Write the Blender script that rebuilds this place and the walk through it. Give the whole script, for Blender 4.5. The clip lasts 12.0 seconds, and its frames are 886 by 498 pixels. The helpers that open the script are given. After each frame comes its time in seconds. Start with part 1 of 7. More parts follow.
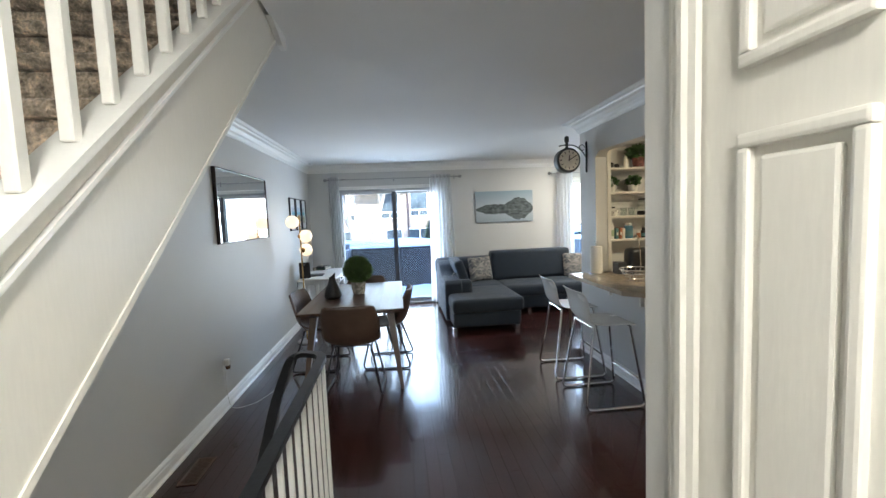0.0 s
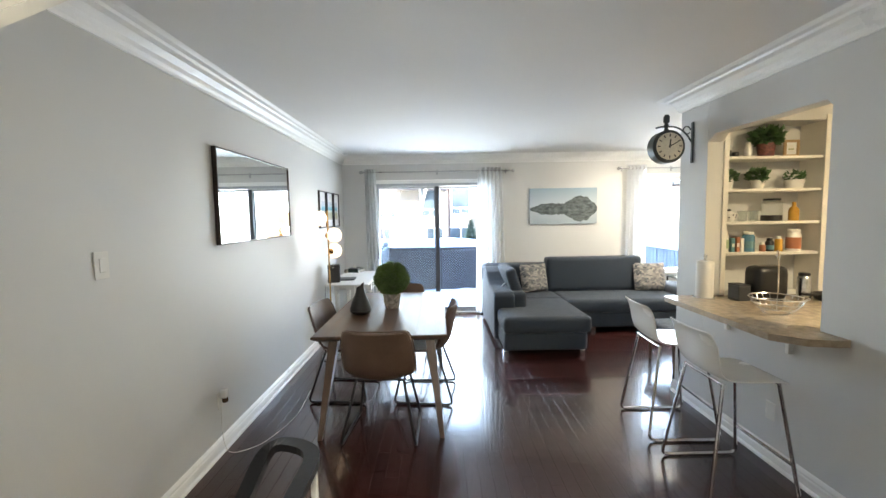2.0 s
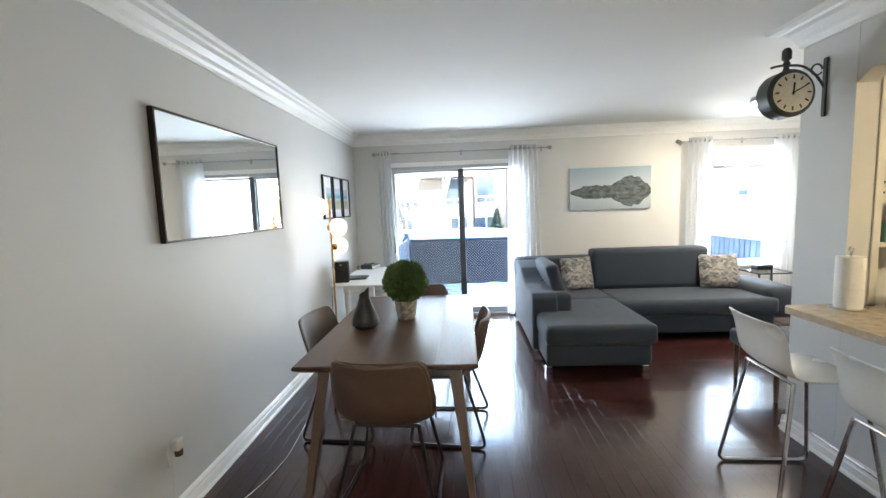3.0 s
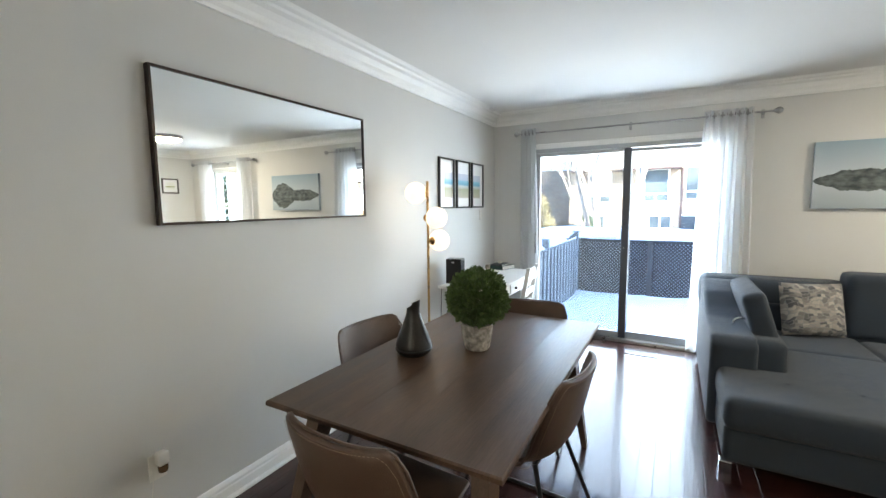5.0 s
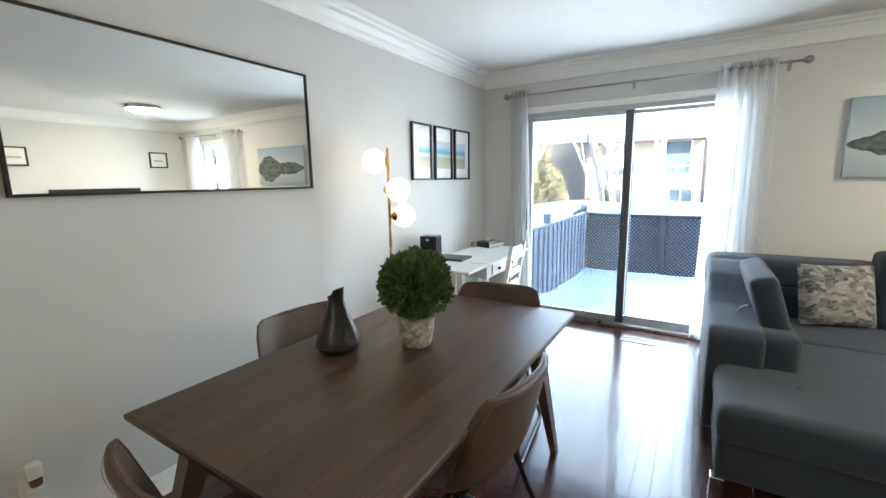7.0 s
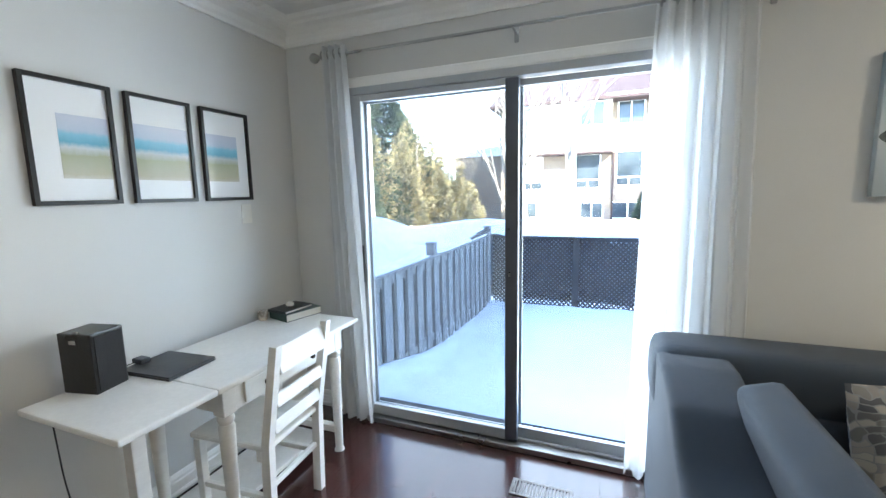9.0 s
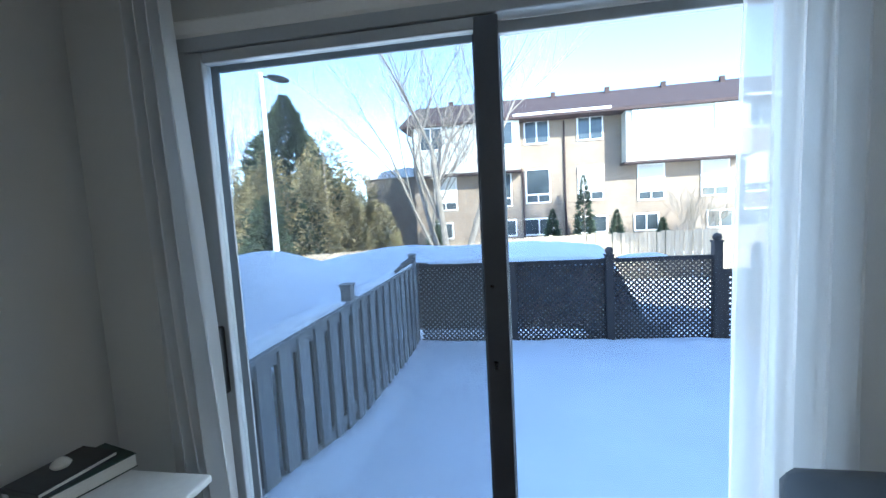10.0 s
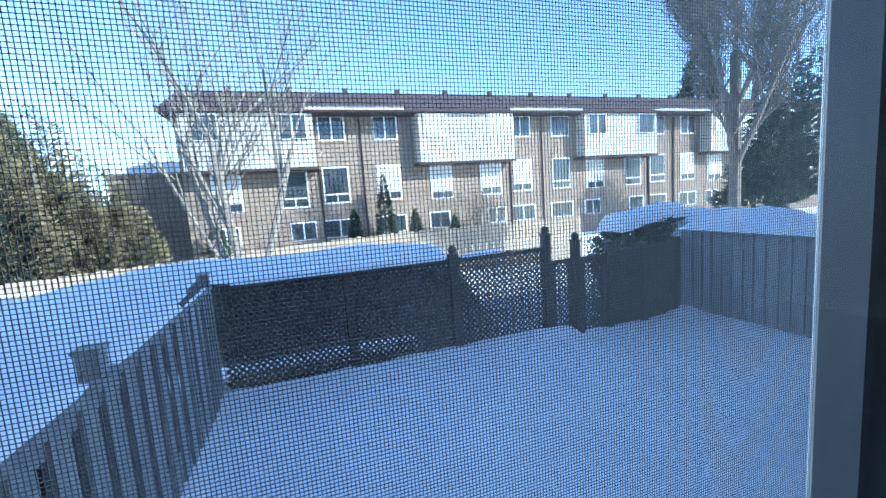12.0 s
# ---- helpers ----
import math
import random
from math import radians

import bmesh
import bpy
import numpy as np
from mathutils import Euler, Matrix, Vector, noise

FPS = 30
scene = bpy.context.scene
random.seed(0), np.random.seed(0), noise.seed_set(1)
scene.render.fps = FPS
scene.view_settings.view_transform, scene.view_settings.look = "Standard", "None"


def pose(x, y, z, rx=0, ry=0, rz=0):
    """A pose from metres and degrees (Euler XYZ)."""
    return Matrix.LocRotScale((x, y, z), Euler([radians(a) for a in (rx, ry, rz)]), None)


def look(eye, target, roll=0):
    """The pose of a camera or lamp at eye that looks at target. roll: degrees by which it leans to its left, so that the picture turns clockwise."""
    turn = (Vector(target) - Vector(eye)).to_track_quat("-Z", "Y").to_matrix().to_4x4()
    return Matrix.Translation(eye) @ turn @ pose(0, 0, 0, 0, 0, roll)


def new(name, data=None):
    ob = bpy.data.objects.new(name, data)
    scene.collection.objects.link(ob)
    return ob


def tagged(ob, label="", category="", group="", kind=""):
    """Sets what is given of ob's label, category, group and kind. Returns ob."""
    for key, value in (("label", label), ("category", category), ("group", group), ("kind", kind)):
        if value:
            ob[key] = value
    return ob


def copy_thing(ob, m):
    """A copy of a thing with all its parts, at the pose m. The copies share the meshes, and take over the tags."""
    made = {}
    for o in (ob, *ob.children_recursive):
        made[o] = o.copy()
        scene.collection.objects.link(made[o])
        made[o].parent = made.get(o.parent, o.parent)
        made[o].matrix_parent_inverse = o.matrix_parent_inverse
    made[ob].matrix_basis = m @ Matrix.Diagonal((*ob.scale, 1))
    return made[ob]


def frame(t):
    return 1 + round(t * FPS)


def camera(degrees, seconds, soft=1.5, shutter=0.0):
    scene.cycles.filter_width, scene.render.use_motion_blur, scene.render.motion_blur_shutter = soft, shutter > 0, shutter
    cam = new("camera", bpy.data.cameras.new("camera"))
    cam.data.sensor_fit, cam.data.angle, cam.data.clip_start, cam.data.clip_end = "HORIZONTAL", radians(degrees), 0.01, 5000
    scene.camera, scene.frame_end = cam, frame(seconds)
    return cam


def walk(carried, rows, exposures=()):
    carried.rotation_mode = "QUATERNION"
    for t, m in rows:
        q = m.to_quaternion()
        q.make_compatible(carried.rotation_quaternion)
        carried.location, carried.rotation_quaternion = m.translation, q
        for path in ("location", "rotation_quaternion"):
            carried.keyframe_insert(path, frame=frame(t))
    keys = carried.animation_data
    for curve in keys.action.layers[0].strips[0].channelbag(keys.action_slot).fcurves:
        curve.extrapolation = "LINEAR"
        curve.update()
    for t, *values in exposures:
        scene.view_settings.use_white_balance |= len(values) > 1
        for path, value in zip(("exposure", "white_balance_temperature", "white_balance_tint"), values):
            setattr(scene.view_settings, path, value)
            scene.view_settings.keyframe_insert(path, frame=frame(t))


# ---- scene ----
cam = camera(94.1, 12.0)
PATH = [
    (0, (1.579, -0.083, 1.597), (1.787, 1.9, 1.438), -2.4),
    (0.5, (1.583, -0.034, 1.607), (1.685, 1.952, 1.392), -1.2),
    (1, (1.573, 0.175, 1.651), (1.673, 2.164, 1.463), 0.5),
    (1.5, (1.556, 0.423, 1.661), (1.599, 2.417, 1.509), 0.0),
    (2, (1.54, 0.83, 1.608), (1.559, 2.823, 1.447), -1.0),
    (2.5, (1.499, 1.275, 1.59), (1.504, 3.266, 1.405), -1.8),
    (3, (1.531, 1.689, 1.568), (1.429, 3.676, 1.362), -2.1),
    (3.5, (1.58, 2.084, 1.538), (1.256, 4.048, 1.342), -1.8),
    (5.5, (2.055, 2.811, 1.507), (0.969, 4.473, 1.267), -0.5),
    (6, (2.085, 2.853, 1.505), (0.96, 4.483, 1.226), -0.8),
    (6.5, (2.12, 2.943, 1.497), (1.016, 4.579, 1.174), -1.0),
    (7, (2.106, 3.248, 1.469), (1.07, 4.927, 1.139), -0.9),
    (9, (1.995, 5.281, 1.493), (1.267, 7.124, 1.221), -1.1),
    (9.5, (1.773, 5.812, 1.488), (1.197, 7.717, 1.287), -2.6),
    (10, (1.572, 6.255, 1.525), (1.24, 8.219, 1.34), -3.1),
    (10.5, (1.353, 6.79, 1.522), (1.305, 8.78, 1.336), -3.2),
    (11, (1.186, 7.145, 1.561), (1.492, 9.112, 1.375), -3.1),
    (11.5, (1.141, 7.347, 1.524), (1.667, 9.266, 1.32), -3.4),
    (12, (1.093, 7.385, 1.505), (1.732, 9.265, 1.264), -4.0),
]
# the clip's camera darkens its picture as it nears the bright glass
EXPOSURES = [(0.0, 4.65, 6150, 7), (0.5, 4.7, 6150, 7), (1.0, 5.0, 6350, 7), (2.0, 5.35, 6750, 7), (2.5, 5.35, 6750, 7), (3.5, 5.1, 6750, 7), (5.5, 5.1, 6900, 6), (7.0, 5.1, 6750, 6), (9.0, 4.7, 6650, 6), (9.5, 3.85, 6300, 5), (10.0, 3.35, 5900, 3), (10.5, 2.63, 5400, 2), (11.0, 2.5, 5400, 2), (11.5, 2.8, 5450, 2), (12.0, 2.8, 5450, 2)]
walk(cam, [(t, look(eye, target, roll)) for t, eye, target, roll in PATH], EXPOSURES)


# ---------- world, sun, exposure ----------
world = bpy.data.worlds.new("sky")
scene.world = world
world.use_nodes = True
wn = world.node_tree.nodes
sky = wn.new("ShaderNodeTexSky")
sky.sky_type = "NISHITA"
sky.sun_disc = False
sky.air_density, sky.dust_density, sky.ozone_density = 0.65, 0.1, 1.3
SUN_EL, SUN_AZ = radians(30), radians(139)   # azimuth from +y towards +x
sky.sun_elevation, sky.sun_rotation = SUN_EL, SUN_AZ
wn["Background"].inputs["Strength"].default_value = 0.13
world.node_tree.links.new(sky.outputs[0], wn["Background"].inputs["Color"])
sun_data = bpy.data.lights.new("sun", "SUN")
sun_data.energy, sun_data.angle, sun_data.color = 2.0, radians(0.5), (1.0, 0.93, 0.82)
sun = new("sun", sun_data)
sun_dir = Vector((math.sin(SUN_AZ) * math.cos(SUN_EL), math.cos(SUN_AZ) * math.cos(SUN_EL), math.sin(SUN_EL)))
sun.matrix_world = look(sun_dir * 60, (0, 0, 0))

# daylight in the openings of the patio door and the window
for name, x, z, w, h, watts in (("door_daylight", 1.46, 1.08, 1.80, 1.98, 4.5), ("window_daylight", 5.35, 1.40, 0.78, 1.44, 1.6)):
    day = bpy.data.lights.new(name, "AREA")
    day.shape, day.size, day.size_y, day.energy, day.color = "RECTANGLE", w, h, watts, (0.86, 0.94, 1.0)
    new(name, day).matrix_world = look((x, 7.80, z), (x, 6.0, z))

# ---------- mesh helpers ----------
def B():
    return bmesh.new()


def box(bm, lo, hi, bev=0.0, seg=2, m=None):
    vs = [bm.verts.new((x, y, z)) for z in (lo[2], hi[2]) for y in (lo[1], hi[1]) for x in (lo[0], hi[0])]
    fs = [bm.faces.new([vs[i] for i in q]) for q in ((0, 2, 3, 1), (4, 5, 7, 6), (0, 1, 5, 4), (2, 6, 7, 3), (0, 4, 6, 2), (1, 3, 7, 5))]
    if m is not None:
        for v in vs:
            v.co = m @ v.co
    if bev > 0:
        es = list({e for f in fs for e in f.edges})
        bmesh.ops.bevel(bm, geom=es, offset=bev, segments=seg, profile=0.6, affect="EDGES")
    return bm


def prism(bm, pts, axis, a, b):
    """Extrude a 2D outline along an axis: 0 gives pts as (y, z), 1 as (x, z), 2 as (x, y)."""
    def p(u, v, w):
        return ((w, u, v), (u, w, v), (u, v, w))[axis]
    lo = [bm.verts.new(p(u, v, a)) for u, v in pts]
    hi = [bm.verts.new(p(u, v, b)) for u, v in pts]
    n = len(pts)
    bm.faces.new(lo[::-1])
    bm.faces.new(hi)
    for i in range(n):
        bm.faces.new((lo[i], lo[(i + 1) % n], hi[(i + 1) % n], hi[i]))
    bmesh.ops.recalc_face_normals(bm, faces=bm.faces[:])
    return bm


def tube(bm, pts, r, n=8, caps=True, flat=None):
    """Sweep a round (or flat: (width, height)) section along points; r may be a list."""
    pts = [Vector(p) for p in pts]
    rs = r if isinstance(r, (list, tuple)) else [r] * len(pts)
    rings, side = [], None
    for i, p in enumerate(pts):
        d = (pts[min(i + 1, len(pts) - 1)] - pts[max(i - 1, 0)]).normalized()
        if side is None:
            side = d.cross(Vector((0, 0, 1)))
            if side.length < 1e-3:
                side = d.cross(Vector((0, 1, 0)))
        side = (side - d * side.dot(d)).normalized()
        up = side.cross(d)
        ring = []
        for k in range(n):
            a = 2 * math.pi * k / n
            c, s = math.cos(a), math.sin(a)
            if flat:
                c, s = flat[0] * (1 if c > 0 else -1), flat[1] * (1 if s > 0 else -1)
                ring.append(bm.verts.new(p + side * c + up * s))
            else:
                ring.append(bm.verts.new(p + (side * c + up * s) * rs[i]))
        rings.append(ring)
    for a, b in zip(rings, rings[1:]):
        for k in range(n):
            bm.faces.new((a[k], a[(k + 1) % n], b[(k + 1) % n], b[k]))
    if caps:
        bm.faces.new(rings[0][::-1])
        bm.faces.new(rings[-1])
    return bm


def bar(bm, pts, w, h):
    """A flat bar along points."""
    pts = [Vector(p) for p in pts]
    rings = []
    for i, p in enumerate(pts):
        d = (pts[min(i + 1, len(pts) - 1)] - pts[max(i - 1, 0)]).normalized()
        side = d.cross(Vector((0, 0, 1)))
        side = side.normalized() if side.length > 1e-3 else Vector((1, 0, 0))
        up = side.cross(d)
        rings.append([bm.verts.new(p + side * a * w + up * b * h) for a, b in ((-.5, -.5), (.5, -.5), (.5, .5), (-.5, .5))])
    for a, b in zip(rings, rings[1:]):
        for k in range(4):
            bm.faces.new((a[k], a[(k + 1) % 4], b[(k + 1) % 4], b[k]))
    bm.faces.new(rings[0][::-1])
    bm.faces.new(rings[-1])
    return bm


def lathe(bm, prof, n=24, at=(0, 0, 0), m=None):
    rings = []
    for r, z in prof:
        if r < 1e-5:
            rings.append([bm.verts.new((at[0], at[1], at[2] + z))])
        else:
            rings.append([bm.verts.new((at[0] + r * math.cos(2 * math.pi * k / n), at[1] + r * math.sin(2 * math.pi * k / n), at[2] + z)) for k in range(n)])
    made = [v for ring in rings for v in ring]
    for a, b in zip(rings, rings[1:]):
        for k in range(n):
            q = [a[k % len(a)], a[(k + 1) % len(a)], b[(k + 1) % len(b)], b[k % len(b)]]
            q = list(dict.fromkeys(q))
            if len(q) > 2:
                bm.faces.new(q)
    if m is not None:
        for v in made:
            v.co = m @ v.co
    return bm


def ball(bm, c, r, n=20, squash=1.0):
    prof = [(r * math.sin(math.pi * i / (n // 2)), -r * squash * math.cos(math.pi * i / (n // 2))) for i in range(n // 2 + 1)]
    prof[0], prof[-1] = (0, -r * squash), (0, r * squash)
    return lathe(bm, prof, n, c)


def part(name, bm, material, parent=None, label="", smooth=False, kind="", category=""):
    me = bpy.data.meshes.new(name)
    bmesh.ops.recalc_face_normals(bm, faces=bm.faces[:])
    bm.to_mesh(me)
    bm.free()
    me.materials.append(material)
    if smooth:
        for p in me.polygons:
            p.use_smooth = True
        me.set_sharp_from_angle(angle=radians(40))
    ob = new(name, me)
    if parent is not None:
        ob.parent = parent
    return tagged(ob, label, category, "", kind)


def thing(name, at, label, category, group="", kind="", rz=0.0):
    ob = new(name)
    ob.empty_display_size = 0.1
    ob.matrix_basis = pose(at[0], at[1], at[2], 0, 0, rz)
    return tagged(ob, label, category, group, kind)


def arc(c, r, a0, a1, n, plane="xz"):
    out = []
    for i in range(n + 1):
        a = radians(a0 + (a1 - a0) * i / n)
        u, v = r * math.cos(a), r * math.sin(a)
        out.append({"xz": (c[0] + u, c[1], c[2] + v), "yz": (c[0], c[1] + u, c[2] + v), "xy": (c[0] + u, c[1] + v, c[2])}[plane])
    return out


def rounded(pts, r, n=4):
    """A polyline with its corners rounded."""
    pts = [Vector(p) for p in pts]
    out = [pts[0]]
    for a, b, c in zip(pts, pts[1:], pts[2:]):
        d1, d2 = (a - b), (c - b)
        k = min(r, d1.length * 0.45, d2.length * 0.45)
        p, q = b + d1.normalized() * k, b + d2.normalized() * k
        for i in range(n + 1):
            s = i / n
            out.append(p * (1 - s) ** 2 + b * 2 * s * (1 - s) + q * s * s)
    return out + [pts[-1]]


# ---------- materials ----------
def mat(name, base, rough=0.5, metal=0.0, var=0.08, scale=6.0, bump=0.05, bscale=80.0, per_object=0.0, stretch=(1, 1, 1), spec=0.5, coat=0.0, sheen=0.0):
    m = bpy.data.materials.new(name)
    m.use_nodes = True
    t = m.node_tree
    n, l = t.nodes, t.links
    p = n["Principled BSDF"]
    p.inputs["Roughness"].default_value = rough
    p.inputs["Metallic"].default_value = metal
    p.inputs["Specular IOR Level"].default_value = spec
    p.inputs["Coat Weight"].default_value = coat
    p.inputs["Sheen Weight"].default_value = sheen
    tc = n.new("ShaderNodeTexCoord")
    mp = n.new("ShaderNodeMapping")
    mp.inputs["Scale"].default_value = stretch
    l.new(tc.outputs["Object"], mp.inputs["Vector"])
    coords = mp
    if per_object:
        oi = n.new("ShaderNodeObjectInfo")
        off = n.new("ShaderNodeVectorMath")
        off.operation = "MULTIPLY_ADD"
        off.inputs[1].default_value = (31.0, 57.0, 43.0)
        l.new(oi.outputs["Random"], off.inputs[0])
        l.new(mp.outputs[0], off.inputs[2])
        coords = off
    big, fine = n.new("ShaderNodeTexNoise"), n.new("ShaderNodeTexNoise")
    big.inputs["Scale"].default_value, big.inputs["Detail"].default_value = scale, 5
    fine.inputs["Scale"].default_value, fine.inputs["Detail"].default_value = bscale, 3
    l.new(coords.outputs[0], big.inputs["Vector"])
    l.new(coords.outputs[0], fine.inputs["Vector"])
    ramp = n.new("ShaderNodeMapRange")
    ramp.inputs["From Min"].default_value, ramp.inputs["From Max"].default_value = 0.3, 0.7
    ramp.inputs["To Min"].default_value, ramp.inputs["To Max"].default_value = 1 - var, 1 + var
    l.new(big.outputs["Fac"], ramp.inputs["Value"])
    fr = n.new("ShaderNodeMapRange")
    fr.inputs["From Min"].default_value, fr.inputs["From Max"].default_value = 0.3, 0.7
    fr.inputs["To Min"].default_value, fr.inputs["To Max"].default_value = 1 - var * 0.6, 1 + var * 0.6
    l.new(fine.outputs["Fac"], fr.inputs["Value"])
    mul = n.new("ShaderNodeMath")
    mul.operation = "MULTIPLY"
    l.new(ramp.outputs[0], mul.inputs[0])
    l.new(fr.outputs[0], mul.inputs[1])
    last = mul
    if per_object:
        orr = n.new("ShaderNodeMapRange")
        orr.inputs["To Min"].default_value, orr.inputs["To Max"].default_value = 1 - per_object, 1 + per_object
        l.new(oi.outputs["Random"], orr.inputs["Value"])
        mul2 = n.new("ShaderNodeMath")
        mul2.operation = "MULTIPLY"
        l.new(mul.outputs[0], mul2.inputs[0])
        l.new(orr.outputs[0], mul2.inputs[1])
        last = mul2
    sc = n.new("ShaderNodeVectorMath")
    sc.operation = "SCALE"
    sc.inputs[0].default_value = base
    l.new(last.outputs[0], sc.inputs["Scale"])
    l.new(sc.outputs[0], p.inputs["Base Color"])
    rr = n.new("ShaderNodeMapRange")
    rr.inputs["From Min"].default_value, rr.inputs["From Max"].default_value = 0.3, 0.7
    rr.inputs["To Min"].default_value, rr.inputs["To Max"].default_value = max(rough * 0.85, 0.02), min(rough * 1.15, 1)
    l.new(big.outputs["Fac"], rr.inputs["Value"])
    l.new(rr.outputs[0], p.inputs["Roughness"])
    if bump:
        bp = n.new("ShaderNodeBump")
        bp.inputs["Strength"].default_value, bp.inputs["Distance"].default_value = bump, 0.01
        l.new(fine.outputs["Fac"], bp.inputs["Height"])
        l.new(bp.outputs[0], p.inputs["Normal"])
    return m


def glass_mat(name, tint=(1, 1, 1), least=0.004):
    m = bpy.data.materials.new(name)
    m.use_nodes = True
    n, l = m.node_tree.nodes, m.node_tree.links
    n.remove(n["Principled BSDF"])
    tr, gl, mx, lw = n.new("ShaderNodeBsdfTransparent"), n.new("ShaderNodeBsdfGlossy"), n.new("ShaderNodeMixShader"), n.new("ShaderNodeLayerWeight")
    tr.inputs["Color"].default_value = (*tint, 1)
    gl.inputs["Roughness"].default_value = 0.01
    pw, ma = n.new("ShaderNodeMath"), n.new("ShaderNodeMath")
    pw.operation, ma.operation = "POWER", "MULTIPLY_ADD"
    lw.inputs["Blend"].default_value = 0.5
    pw.inputs[1].default_value = 5.0
    ma.inputs[1].default_value, ma.inputs[2].default_value = 0.35, least
    l.new(lw.outputs["Facing"], pw.inputs[0])
    l.new(pw.outputs[0], ma.inputs[0])
    l.new(ma.outputs[0], mx.inputs[0])
    l.new(tr.outputs[0], mx.inputs[1])
    l.new(gl.outputs[0], mx.inputs[2])
    l.new(mx.outputs[0], n["Material Output"].inputs["Surface"])
    return m


def glow_mat(name, color, strength):
    m = bpy.data.materials.new(name)
    m.use_nodes = True
    p = m.node_tree.nodes["Principled BSDF"]
    p.inputs["Base Color"].default_value = (0.9, 0.9, 0.88, 1)
    p.inputs["Emission Color"].default_value = (*color, 1)
    p.inputs["Emission Strength"].default_value = strength
    return m


def sheer_mat(name, color, clear):
    m = bpy.data.materials.new(name)
    m.use_nodes = True
    n, l = m.node_tree.nodes, m.node_tree.links
    n.remove(n["Principled BSDF"])
    d, tl, tr = n.new("ShaderNodeBsdfDiffuse"), n.new("ShaderNodeBsdfTranslucent"), n.new("ShaderNodeBsdfTransparent")
    w = n.new("ShaderNodeTexNoise")
    w.inputs["Scale"].default_value = 220
    a, b = n.new("ShaderNodeMixShader"), n.new("ShaderNodeMixShader")
    d.inputs["Color"].default_value = (*color, 1)
    tl.inputs["Color"].default_value = (*color, 1)
    a.inputs[0].default_value = 0.5
    l.new(d.outputs[0], a.inputs[1])
    l.new(tl.outputs[0], a.inputs[2])
    mr = n.new("ShaderNodeMapRange")
    mr.inputs["To Min"].default_value, mr.inputs["To Max"].default_value = clear * 0.6, clear * 1.4
    l.new(w.outputs["Fac"], mr.inputs["Value"])
    l.new(mr.outputs[0], b.inputs[0])
    l.new(a.outputs[0], b.inputs[1])
    l.new(tr.outputs[0], b.inputs[2])
    l.new(b.outputs[0], n["Material Output"].inputs["Surface"])
    return m


WALL = mat("wall_paint", (0.635, 0.63, 0.61), 0.55, var=0.025, scale=1.5, bump=0.06, bscale=240)
WALL_WARM = mat("kitchen_paint", (0.70, 0.64, 0.52), 0.55, var=0.03, scale=1.5, bump=0.06, bscale=240)
CEIL = mat("ceiling_paint", (0.77, 0.76, 0.74), 0.85, var=0.025, scale=1.2, bump=0.25, bscale=160)
TRIM = mat("trim_paint", (0.86, 0.855, 0.83), 0.32, var=0.03, scale=3, bump=0.03, bscale=90)
CREAM = mat("door_paint", (0.76, 0.74, 0.68), 0.35, var=0.03, scale=2, bump=0.05, bscale=120, stretch=(1, 1, 0.15))
PLANK = mat("cherry_plank", (0.036, 0.0115, 0.010), 0.19, var=0.30, scale=3.0, bump=0.05, bscale=45, per_object=0.28, stretch=(6, 0.5, 1), coat=0.3)
PLANK_GAP = mat("plank_joint", (0.012, 0.006, 0.005), 0.6)
CARPET = mat("brown_carpet", (0.50, 0.41, 0.32), 0.95, var=0.7, scale=26, bump=1.0, bscale=110, sheen=0.2)
BLACK_METAL = mat("black_metal", (0.012, 0.012, 0.013), 0.35, 0.3, var=0.1)
WHITE_METAL = mat("white_metal", (0.80, 0.79, 0.75), 0.35, var=0.03)
CHROME = mat("chrome", (0.72, 0.72, 0.72), 0.12, 1.0, var=0.05)
BRUSHED = mat("brushed_nickel", (0.42, 0.42, 0.42), 0.3, 1.0, var=0.08)
BRASS = mat("aged_brass", (0.45, 0.28, 0.11), 0.28, 1.0, var=0.12)
WOOD_DARK = mat("walnut_top", (0.105, 0.066, 0.045), 0.34, var=0.30, scale=1.6, bump=0.10, bscale=26, stretch=(9, 0.6, 4))
WOOD_TOP = mat("walnut_boards", (0.090, 0.054, 0.036), 0.36, var=0.32, scale=1.6, bump=0.10, bscale=26, per_object=0.18, stretch=(9, 0.6, 4), spec=0.3)
LEATHER = mat("brown_leatherette", (0.105, 0.064, 0.044), 0.45, var=0.2, scale=7, bump=0.22, bscale=220)
STITCH = mat("pale_thread", (0.30, 0.22, 0.15), 0.8, bump=0)
SOFA = mat("charcoal_fabric", (0.025, 0.036, 0.052), 0.9, var=0.16, scale=10, bump=0.35, bscale=420, sheen=0.12)
WHITE_PLASTIC = mat("white_plastic", (0.78, 0.76, 0.71), 0.25, var=0.02)
WHITE_WOOD = mat("white_painted_wood", (0.74, 0.73, 0.70), 0.38, var=0.05, scale=4, bump=0.06, bscale=50, stretch=(1, 1, 6))
STONE_TOP = mat("beige_counter", (0.42, 0.34, 0.25), 0.22, var=0.18, scale=22, bump=0.02, bscale=190)
GREEN_PANEL = mat("grey_green_panel", (0.16, 0.18, 0.14), 0.5, var=0.06, scale=2)
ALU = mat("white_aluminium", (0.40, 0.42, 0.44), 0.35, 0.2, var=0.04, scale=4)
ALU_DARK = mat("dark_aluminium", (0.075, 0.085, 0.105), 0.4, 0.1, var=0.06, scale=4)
GLASS = glass_mat("window_glass", (0.80, 0.83, 0.85))
CURTAIN = sheer_mat("sheer_curtain", (0.80, 0.81, 0.82), 0.20)
